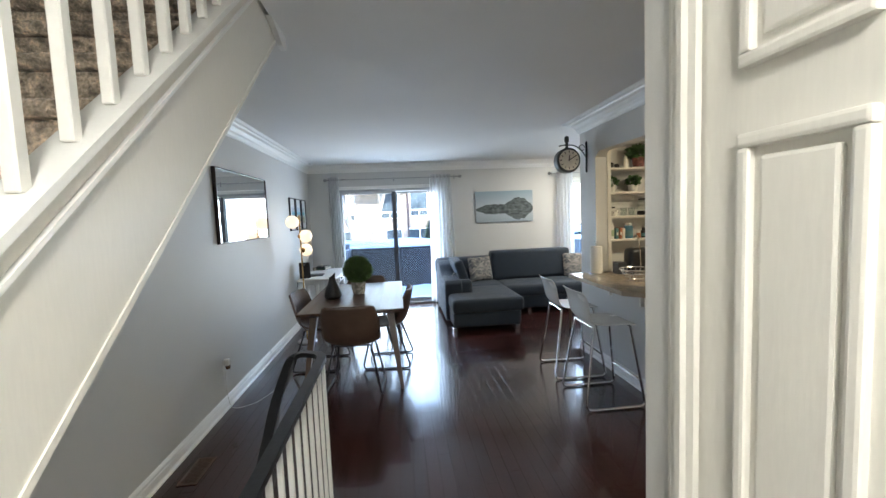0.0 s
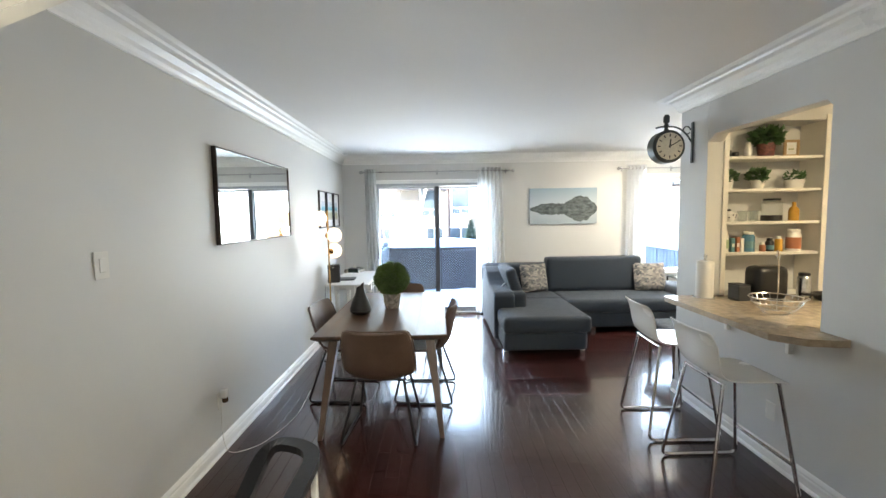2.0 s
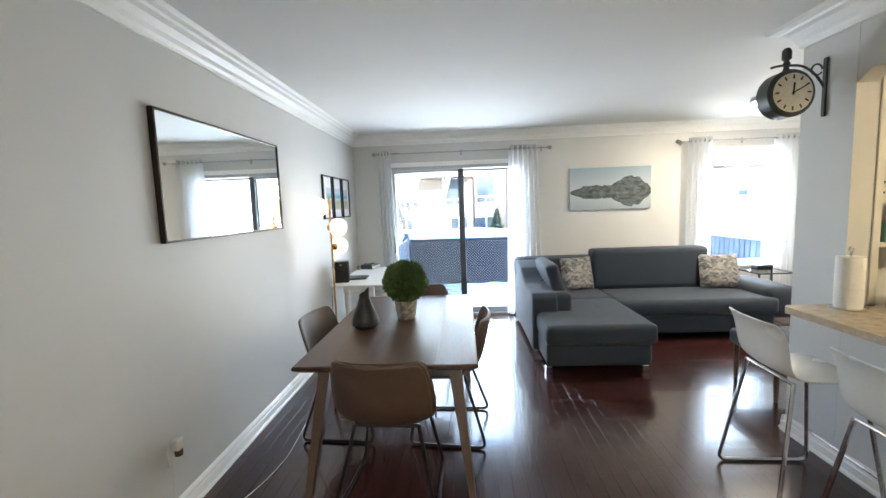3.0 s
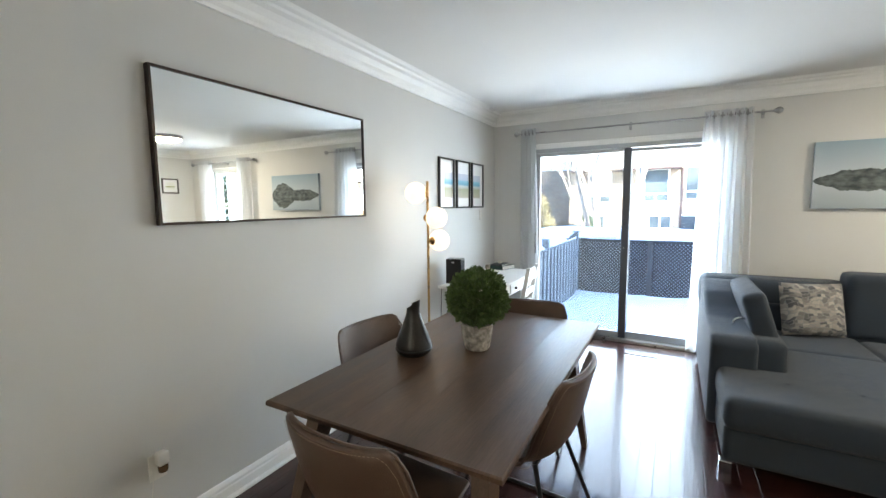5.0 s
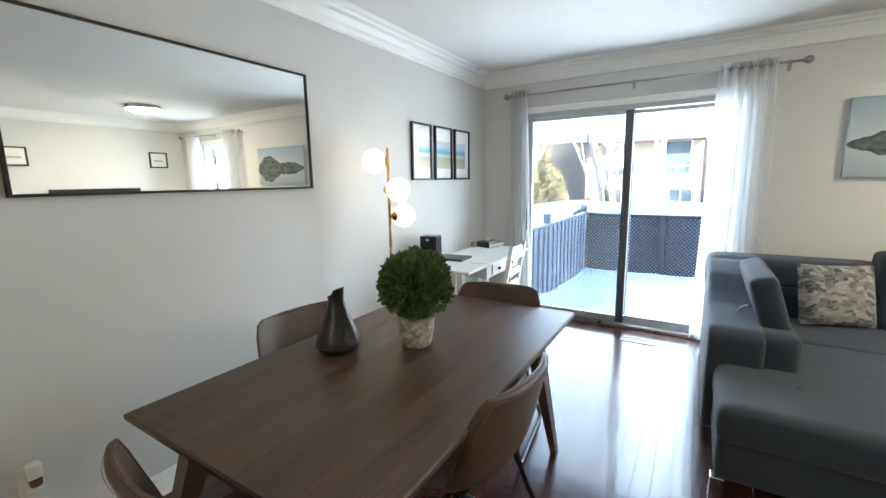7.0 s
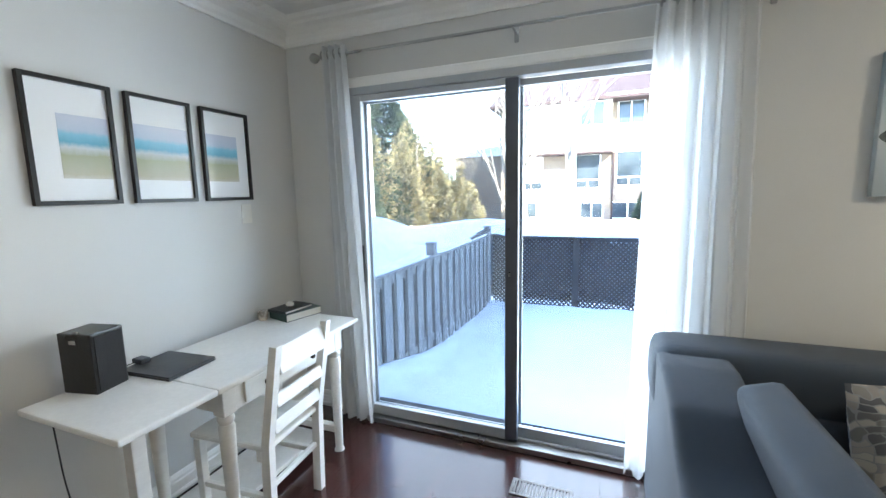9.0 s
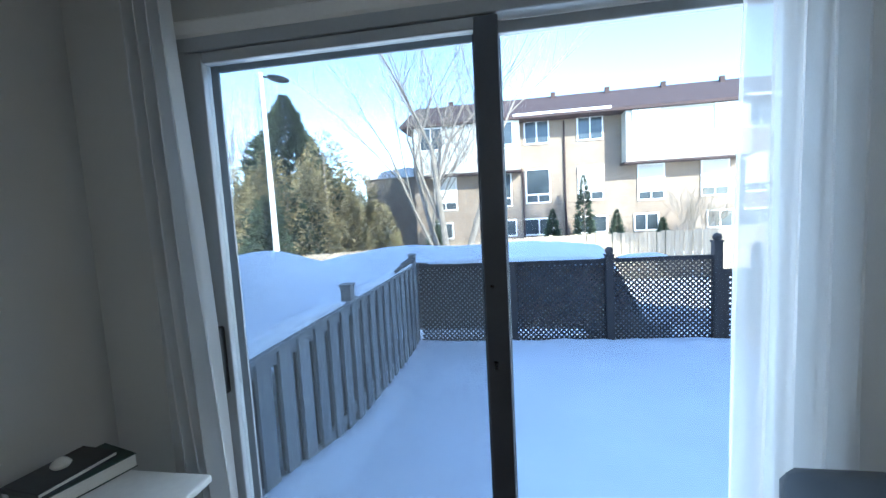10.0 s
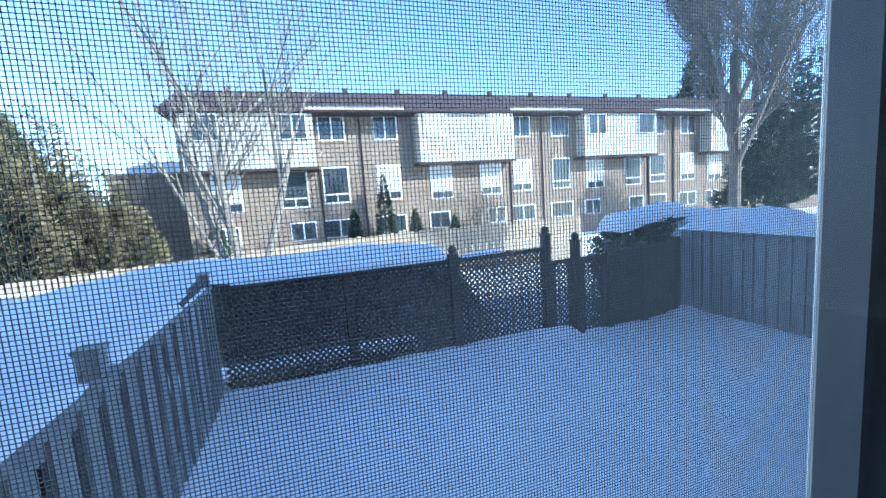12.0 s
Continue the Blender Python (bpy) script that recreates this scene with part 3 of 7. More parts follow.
bm = prism(B(), [(0.50, 0.05), (1.98, 0.05), (1.98, 0.78), (1.88, 0.83), (1.62, 0.835), (1.36, 0.79), (1.18, 0.70), (1.02, 0.655), (0.56, 0.645), (0.50, 0.60)], 0, -0.02, 0.24)
bmesh.ops.recalc_face_normals(bm, faces=bm.faces[:])
bmesh.ops.bevel(bm, geom=[e for e in bm.edges if e.calc_length() > 0.02], offset=0.032, segments=3, affect="EDGES", profile=0.6, clamp_overlap=True)
part("side_panel", bm, SOFA, sofa, "upright side rising to the corner", smooth=True)
so("chaise_base", (0.03, 0.02, 0.06), (0.98, 0.60, 0.28), 0.05)
so("chaise_cushion", (0.02, -0.02, 0.26), (1.02, 1.10, 0.455), 0.075, "tufted chaise cushion")
so("corner_cushion", (0.20, 1.08, 0.26), (1.02, 1.80, 0.45), 0.06)
so("main_base", (0.95, 0.92, 0.06), (2.70, 1.90, 0.28), 0.05)
so("main_cushion", (1.00, 0.88, 0.26), (2.72, 1.62, 0.45), 0.075, "long seat cushion")
so("back_base", (0.15, 1.62, 0.10), (2.72, 2.00, 0.66), 0.06)
so("back_cushion", (0.93, 1.60, 0.44), (2.36, 1.86, 0.95), 0.07, "raised back cushion with a flat headrest", Matrix.Translation((0, 0, 0)))
so("corner_back", (-0.032, 1.70, 0.56), (1.02, 2.03, 0.853), 0.10, "rounded corner back along the wall")
so("side_back", (0.18, 0.53, 0.40), (0.40, 1.50, 0.64), 0.075)
so("headrest", (-0.07, -0.36, 0.0), (0.07, 0.36, 0.43), 0.055, "raised tilting headrest", pose(0.335, 1.02, 0.50, 0, -17, 0))
for hy in (0.82, 1.24):
    part("hinge", tube(B(), rounded([(0.13, hy, 0.63), (0.135, hy, 0.70), (0.20, hy, 0.715), (0.26, hy, 0.70)], 0.03), 0.008, 8), CHROME, sofa, "chrome headrest hinge", smooth=True)
so("armrest", (2.60, 0.92, 0.20), (2.96, 1.75, 0.56), 0.10, "low rounded armrest")
for x, y in ((0.05, 0.06), (0.92, 0.06), (0.05, 1.85), (2.6, 1.0), (1.4, 1.0), (2.6, 1.85)):
    bm = B()
    box(bm, (x - 0.03, y - 0.03, 0), (x + 0.03, y + 0.03, 0.065), 0.004, 1)
    part("foot", bm, CHROME, sofa, "short chrome foot")
for x in (0.36, 0.68):
    for y in (0.35, 0.68):
        bm = ball(B(), (x, y, 0.452), 0.016, 12, 0.5)
        part("tuft_button", bm, SOFA, sofa)

# ---------- stools ----------
def bar_stool(at, rz):
    """Faces +y."""
    th = thing("bar_stool", at, "white plastic bar stool on a chrome sled frame at the counter", "stool", "stools at the counter", rz=rz)
    prof = [(0.215, 0.655), (0.20, 0.672), (0.10, 0.678), (-0.05, 0.668), (-0.14, 0.676), (-0.185, 0.71), (-0.205, 0.78), (-0.215, 0.86), (-0.235, 0.925), (-0.262, 0.955)]
    wid = [0.185, 0.195, 0.20, 0.20, 0.198, 0.196, 0.20, 0.205, 0.20, 0.185]
    cur = [0.0, 0.0, 0.004, 0.01, 0.014, 0.018, 0.02, 0.02, 0.016, 0.01]
    sh = part("seat_shell", shell(B(), prof, wid, cur, 0.012), WHITE_PLASTIC, th, "glossy white plastic shell", smooth=True)
    mod = sh.modifiers.new("smooth", "SUBSURF")
    mod.levels = mod.render_levels = 1
    for s in (-1, 1):
        bm = B()
        tube(bm, rounded([(s * 0.17, 0.16, 0.662), (s * 0.245, 0.245, 0.012), (s * 0.245, -0.25, 0.012), (s * 0.17, -0.15, 0.662)], 0.05, 5), 0.0105, 8)
        part("sled_leg", bm, CHROME, th, smooth=True)
    for z, y, w in ((0.655, 0.16, 0.17), (0.655, -0.15, 0.17), (0.21, 0.223, 0.222)):
        bm = B()
        tube(bm, [(-w, y, z), (w, y, z)], 0.009, 8)
        part("footrest" if z < 0.5 else "crossbar", bm, CHROME, th, smooth=True)
    return th


stool = bar_stool((3.235, 3.18, 0.0), -90)
copy_thing(stool, pose(3.245, 3.83, 0, 0, 0, -92))

# ---------- counter and kitchen ----------
counter = thing("counter", (3.9, 3.4, 0.90), "beige stone worktop through the kitchen pass-through", "worktop")
bm = B()
outline = [(-0.57, -0.38), (-0.57, 0.66), (-0.54, 0.69), (-0.262, 0.69), (-0.262, 0.658), (1.3, 0.658), (1.3, -0.79), (-0.148, -0.79), (-0.148, -0.357), (-0.262, -0.357), (-0.262, -0.53), (-0.33, -0.53), (-0.46, -0.50)]
prism(bm, outline, 2, -0.002, 0.036)
part("worktop", bm, STONE_TOP, counter)
for y in (3.22, 3.75):
    bm = B()
    prism(bm, [(3.45, 0.895), (XH - 0.002, 0.895), (XH - 0.002, 0.75), (XH - 0.03, 0.75), (XH - 0.03, 0.86), (3.45, 0.88)], 1, y - 0.012, y + 0.012)
    tagged(part("counter_bracket", bm, WHITE_METAL), "small white metal bracket under the worktop", "bracket", "counter brackets")

# ---------- patio door ----------
pd = thing("door_2", (1.46, YF - 0.06, 0.0), "closed sliding glass patio door with white aluminium frame", "door", kind="structure")
def pdb(name, lo, hi, m=ALU, bev=0.003, label="", parent=None):
    bm = box(B(), lo, hi, bev, 1)
    bm.transform(Matrix.Translation((-1.46, -YF, 0)))
    return part(name, bm, m, parent or pd, label)


fx0, fx1, fz1 = DOOR_X0, DOOR_X1, DOOR_Z
pdb("frame_head", (fx0, YF - 0.012, fz1 - 0.045), (fx1, YF + 0.14, fz1))
pdb("frame_sill", (fx0, YF - 0.05, 0.0005), (fx1, YF + 0.14, 0.035), BRUSHED, label="metal sill track")
pdb("sill_rail", (fx0 + 0.03, YF + 0.012, 0.036), (fx1 - 0.03, YF + 0.018, 0.05), BRUSHED)
pdb("frame_jamb", (fx0, YF - 0.012, 0.035), (fx0 + 0.04, YF + 0.14, fz1 - 0.045))
pdb("frame_jamb", (fx1 - 0.04, YF - 0.012, 0.035), (fx1, YF + 0.14, fz1 - 0.045))


def leaf(name, x0, x1, y0, y1, stile, label, m0=ALU, m1=ALU):
    p = pdb(name, (x0, y0, 0.04), (x0 + stile, y1, fz1 - 0.05), m0, label=label)
    pdb("stile", (x1 - stile - 0.012, y0, 0.04), (x1, y1, fz1 - 0.05), m1, parent=p)
    pdb("bottom_rail", (x0 + stile, y0 + 0.002, 0.04), (x1 - stile, y1 - 0.002, 0.105), parent=p)
    pdb("top_rail", (x0 + stile, y0 + 0.002, fz1 - 0.085), (x1 - stile, y1 - 0.002, fz1 - 0.05), parent=p)
    g = pdb("pane", (x0 + stile - 0.004, (y0 + y1) / 2 - 0.003, 0.10), (x1 - stile + 0.004, (y0 + y1) / 2 + 0.003, fz1 - 0.08), GLASS, 0, parent=p)
    g.visible_shadow = False
    return p


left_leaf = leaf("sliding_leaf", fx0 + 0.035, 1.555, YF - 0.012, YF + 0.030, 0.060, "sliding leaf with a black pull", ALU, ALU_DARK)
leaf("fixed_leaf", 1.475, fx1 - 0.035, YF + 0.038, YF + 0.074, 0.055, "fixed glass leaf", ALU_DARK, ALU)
pdb("pull_handle", (fx0 + 0.050, YF - 0.045, 0.93), (fx0 + 0.078, YF - 0.006, 1.17), BLACK_METAL, 0.006, "black door pull", left_leaf)
pdb("pull_plate", (fx0 + 0.044, YF - 0.011, 0.90), (fx0 + 0.085, YF - 0.0075, 1.20), BLACK_METAL, 0.001, "", left_leaf)
pdb("latch", (1.500, YF - 0.012, 1.28), (1.512, YF - 0.008, 1.292), BRASS, 0.001, "small latch mark", left_leaf)
pdb("latch", (1.502, YF - 0.012, 1.02), (1.516, YF - 0.008, 1.05), BRUSHED, 0.001, "", left_leaf)
# interior casing
CAS = [(0, 0), (0, -0.014), (0.012, -0.018), (0.05, -0.018), (0.06, -0.010), (0.065, 0)]
bm = B()
DCAS = [(0, 0), (0, -0.066), (0.012, -0.07), (0.05, -0.07), (0.06, -0.060), (0.065, 0)]
prism(bm, [(fx0 - u, YF + v) for u, v in DCAS], 2, 0.0, fz1)
prism(bm, [(fx1 + u, YF + v) for u, v in DCAS], 2, 0.0, fz1)
prism(bm, [(YF + v, fz1 + u) for u, v in DCAS], 0, fx0 - 0.065, fx1 + 0.065)
for s, x in ((-1, WIN_X0), (1, WIN_X1)):
    prism(bm, [(x + s * u, YF + v) for u, v in CAS], 2, WIN_Z0, WIN_Z1)
prism(bm, [(YF + v, WIN_Z1 + u) for u, v in CAS], 0, WIN_X0 - 0.065, WIN_X1 + 0.065)
structure("trim_door", bm, TRIM, "white casing around door and window", "moulding")
# insect screen outside the sliding leaf
SCREEN_WIRE = mat("screen_wire", (0.09, 0.10, 0.11), 0.5, 0.3, bump=0)
screen = thing("insect_screen", (1.0, YF + 0.04, 0.04), "dark insect screen in a thin aluminium frame", "screen", kind="structure")
sx0, sx1, sz0, sz1 = fx0 + 0.045 - 1.0, 1.56 - 1.0, 0.0, fz1 - 0.09
for lo, hi in (((sx0, -0.006, sz0), (sx0 + 0.03, 0.006, sz1)), ((sx1 - 0.03, -0.006, sz0), (sx1, 0.006, sz1)), ((sx0 + 0.03, -0.006, sz0), (sx1 - 0.03, 0.006, sz0 + 0.03)), ((sx0 + 0.03, -0.006, sz1 - 0.03), (sx1 - 0.03, 0.006, sz1))):
    part("screen_frame", box(B(), lo, hi, 0.002, 1), ALU, screen)
PITCH, WIRE = 0.0024, 0.00020
vs, fs = [], []
def wire_box(a, b):
    i = len(vs)
    for z in (a[2], b[2]):
        vs.extend(((a[0], a[1], z), (b[0], a[1], z), (b[0], b[1], z), (a[0], b[1], z)))
    fs.extend(((i, i + 1, i + 5, i + 4), (i + 1, i + 2, i + 6, i + 5), (i + 2, i + 3, i + 7, i + 6), (i + 3, i, i + 4, i + 7), (i, i + 3, i + 2, i + 1), (i + 4, i + 5, i + 6, i + 7)))


x = sx0 + 0.03
while x < sx1 - 0.03:
    wire_box((x - WIRE, -WIRE, sz0 + 0.02), (x + WIRE, WIRE, sz1 - 0.02))
    x += PITCH
z = sz0 + 0.03
while z < sz1 - 0.03:
    wire_box((sx0 + 0.02, WIRE, z - WIRE), (sx1 - 0.02, 3 * WIRE, z + WIRE))
    z += PITCH
me = bpy.data.meshes.new("mesh_wires")
me.from_pydata(vs, [], fs)
me.materials.append(SCREEN_WIRE)
w = new("mesh_wires", me)
w.parent = screen
tagged(w, "fine woven dark wires", kind="stuff")

# ---------- window ----------
win = thing("window_1", ((WIN_X0 + WIN_X1) / 2, YF, WIN_Z0), "white double-hung window with daylight behind", "window", kind="structure")
cx, hw, hh = (WIN_X0 + WIN_X1) / 2, (WIN_X1 - WIN_X0) / 2, WIN_Z1 - WIN_Z0
for lo, hi in (((-hw, 0.02, 0), (-hw + 0.06, 0.14, hh)), ((hw - 0.06, 0.02, 0), (hw, 0.14, hh)), ((-hw + 0.06, 0.02, 0), (hw - 0.06, 0.14, 0.05)), ((-hw + 0.06, 0.02, hh - 0.05), (hw - 0.06, 0.14, hh)), ((-hw + 0.06, 0.05, 0.70), (hw - 0.06, 0.10, 0.735))):
    part("window_frame", box(B(), lo, hi, 0.004, 1), TRIM, win)
part("window_sill", box(B(), (-hw - 0.08, -0.06, -0.03), (hw + 0.08, 0.02, 0.0), 0.006, 2), TRIM, win)
for z0, z1, y in ((0.05, 0.70, 0.08), (0.735, hh - 0.05, 0.06)):
    g = part("pane", box(B(), (-hw + 0.06, y, z0), (hw - 0.06, y + 0.005, z1)), GLASS, win)
    g.visible_shadow = False

# ---------- curtains ----------
def curtain(at, w_top, w_bot, z0, z1, folds, seed, lean=0.0):
    th = thing("curtain", at, "white sheer grommet curtain hanging in soft folds", "curtain", "curtains")
    rnd = random.Random(seed)
    bm = B()
    nu, nv = folds * 10, 22
    ph = [rnd.uniform(0, 6.28) for _ in range(4)]
    grid = []
    for j in range(nv + 1):
        v = j / nv
        wd = w_top + (w_bot - w_top) * v ** 0.8
        row = []
        for i in range(nu + 1):
            u = i / nu
            amp = 0.030 + 0.012 * math.sin(3 * v + ph[0])
            wob = 0.25 * math.sin(2.2 * v * 3.1 + ph[1]) * v
            x = (u - 0.5) * wd + lean * v + 0.012 * math.sin(u * 9 + ph[2]) * v
            y = amp * math.sin(2 * math.pi * folds * u + wob) + 0.012 * math.sin(u * 17 + 5 * v + ph[3]) * v
            row.append(bm.verts.new((x, y, z1 + (z0 - z1) * v)))
        grid.append(row)
    for a, b in zip(grid, grid[1:]):
        for k in range(nu):
            bm.faces.new((a[k], a[k + 1], b[k + 1], b[k]))
    part("cloth", bm, CURTAIN, th, "white sheer cloth", smooth=True)
    for k in range(folds * 2):
        x = (-0.5 + (k + 0.5) / (folds * 2)) * w_top
        bm = B()
        tube(bm, arc((x, 0, z1 - 0.045), 0.026, 0, 360, 14, "yz"), 0.0045, 6, caps=False)
        part("grommet", bm, BRUSHED, th, smooth=True)
    return th


ROD_Z, ROD_Y = 2.31, YF - 0.13
def curtain_rod(x0, x1, label):
    th = thing("curtain_rod", ((x0 + x1) / 2, ROD_Y, ROD_Z), label, "curtain rod", "curtain rods")
    h = (x1 - x0) / 2
    part("rod", tube(B(), [(-h, 0, 0), (h, 0, 0)], 0.009, 10), BRUSHED, th, smooth=True)
    for s in (-1, 1):
        bm = B()
        lathe(bm, [(0, 0), (0.012, 0.0), (0.02, 0.012), (0.03, 0.03), (0.03, 0.042), (0.02, 0.058), (0.008, 0.066), (0, 0.066)], 16, m=pose(s * h, 0, 0, 0, 90 * s, 0))
        part("finial", bm, BRUSHED, th, "turned metal finial", smooth=True)
    for x in (-h + 0.06, 0, h - 0.06):
        bm = B()
        tube(bm, [(x, 0, 0), (x, 0.12, 0)], 0.006, 8)
        box(bm, (x - 0.012, 0.12, -0.04), (x + 0.012, 0.13, 0.04), 0.002, 1)
        part("rod_bracket", bm, BRUSHED, th)
    return th


curtain_rod(0.36, 2.70, "brushed metal curtain rod above the patio door")
curtain_rod(4.46, 6.20, "brushed metal curtain rod above the window")
curtain((0.465, ROD_Y, 0), 0.17, 0.22, 0.02, ROD_Z + 0.05, 4, 1, 0.05)
curtain((2.37, ROD_Y, 0), 0.38, 0.50, 0.02, ROD_Z + 0.05, 6, 2, 0.0)
curtain((4.72, ROD_Y, 0), 0.30, 0.36, 0.25, ROD_Z + 0.05, 5, 3, 0.0)
curtain((5.85, ROD_Y, 0), 0.34, 0.40, 0.25, ROD_Z + 0.05, 5, 4, 0.0)

# ---------- on the west wall ----------
FRAME_DARK = mat("dark_bronze_frame", (0.035, 0.022, 0.016), 0.35, 0.4, var=0.15)
mir = thing("wall_mirror", (0.0, 4.38, 1.77), "wide wall mirror in a thin dark frame", "mirror")
part("mirror_glass", box(B(), (0.003, -0.675, -0.33), (0.024, 0.675, 0.33)), MIRROR, mir, "silvered glass")
for lo, hi in (((0, -0.685, -0.34), (0.032, -0.673, 0.34)), ((0, 0.673, -0.34), (0.032, 0.685, 0.34)), ((0, -0.673, -0.34), (0.032, 0.673, -0.328)), ((0, -0.673, 0.328), (0.032, 0.673, 0.34))):
    part("frame_side", box(B(), lo, hi, 0.001, 1), FRAME_DARK, mir)

def picture(name, at, w, h, depth, fw, frame_m, art_m, facing, label, mat_m=None, mw=0.0, margins=None):
    """facing: '+x', '-x' or '-y'. A frame of four sides, a mount and the print."""
    rz = {"-y": 0, "+x": 90, "-x": -90}[facing]
    th = thing(name, at, label, "picture", rz=rz)
    for lo, hi in (((-w / 2, -h / 2), (-w / 2 + fw, h / 2)), ((w / 2 - fw, -h / 2), (w / 2, h / 2)), ((-w / 2 + fw, -h / 2), (w / 2 - fw, -h / 2 + fw)), ((-w / 2 + fw, h / 2 - fw), (w / 2 - fw, h / 2))):
        part("frame_side", box(B(), (lo[0], -depth, lo[1]), (hi[0], 0, hi[1]), 0.001, 1), frame_m, th)
    if mat_m:
        part("mount", box(B(), (-w / 2 + fw, -depth * 0.45, -h / 2 + fw), (w / 2 - fw, 0, h / 2 - fw)), mat_m, th, "white paper mount")
    ml, mr, mb, mt = margins or (mw, mw, mw, mw)
    part("print", box(B(), (-w / 2 + fw + ml, -depth * 0.45 - 0.001, -h / 2 + fw + mb), (w / 2 - fw - mr, -depth * 0.1, h / 2 - fw - mt)), art_m, th)
    return th


def bands_mat(name, stops, wobble=0.03, scale=5.0, rough=0.5, gloss=0.0):
    """A printed landscape: colours by height with a wavering edge; stops run over the print's own height."""
    m = bpy.data.materials.new(name)
    m.use_nodes = True
    n, l = m.node_tree.nodes, m.node_tree.links
    p = n["Principled BSDF"]
    p.inputs["Roughness"].default_value = rough
    p.inputs["Coat Weight"].default_value = gloss
    p.inputs["Coat Roughness"].default_value = 0.02
    tc, sep, nz, ad = n.new("ShaderNodeTexCoord"), n.new("ShaderNodeSeparateXYZ"), n.new("ShaderNodeTexNoise"), n.new("ShaderNodeMath")
    nz.inputs["Scale"].default_value, nz.inputs["Detail"].default_value = scale, 6
    l.new(tc.outputs["Generated"], sep.inputs[0])
    l.new(tc.outputs["Generated"], nz.inputs["Vector"])
    ad.operation = "MULTIPLY_ADD"
    ad.inputs[1].default_value = wobble
    l.new(nz.outputs["Fac"], ad.inputs[0])
    l.new(sep.outputs["Z"], ad.inputs[2])
    ramp = n.new("ShaderNodeValToRGB")
    e = ramp.color_ramp.elements
    e[0].position, e[0].color = stops[0][0], (*stops[0][1], 1)
    e[1].position, e[1].color = stops[-1][0], (*stops[-1][1], 1)
    for q, c in stops[1:-1]:
        k = e.new(q)
        k.color = (*c, 1)
    l.new(ad.outputs[0], ramp.inputs[0])
    l.new(ramp.outputs[0], p.inputs["Base Color"])
    return m


PAPER = bands_mat("mount_paper", [(0, (0.78, 0.78, 0.78)), (1, (0.82, 0.82, 0.82))], rough=0.4, gloss=0.6)
SEA = bands_mat("shore_print", [(0.0, (0.60, 0.57, 0.52)), (0.12, (0.46, 0.43, 0.31)), (0.42, (0.36, 0.37, 0.23)), (0.54, (0.52, 0.56, 0.56)), (0.62, (0.12, 0.37, 0.50)), (0.74, (0.20, 0.48, 0.62)), (0.82, (0.46, 0.54, 0.64)), (1.0, (0.54, 0.57, 0.66))], 0.10, 7, gloss=0.6)
# one shore view runs on through the three prints
for y, ml, mr in ((6.315, 0.088, 0.004), (6.677, 0.006, 0.004), (7.038, 0.010, 0.066)):
    picture("picture_frame", (0.0, y, 1.716), 0.305, 0.49, 0.024, 0.017, PLASTIC_BLACK, SEA, "+x", "black framed shore print with a wide white mount", PAPER, 0.0, (ml, mr, 0.088, 0.118))["group"] = "three wall prints"

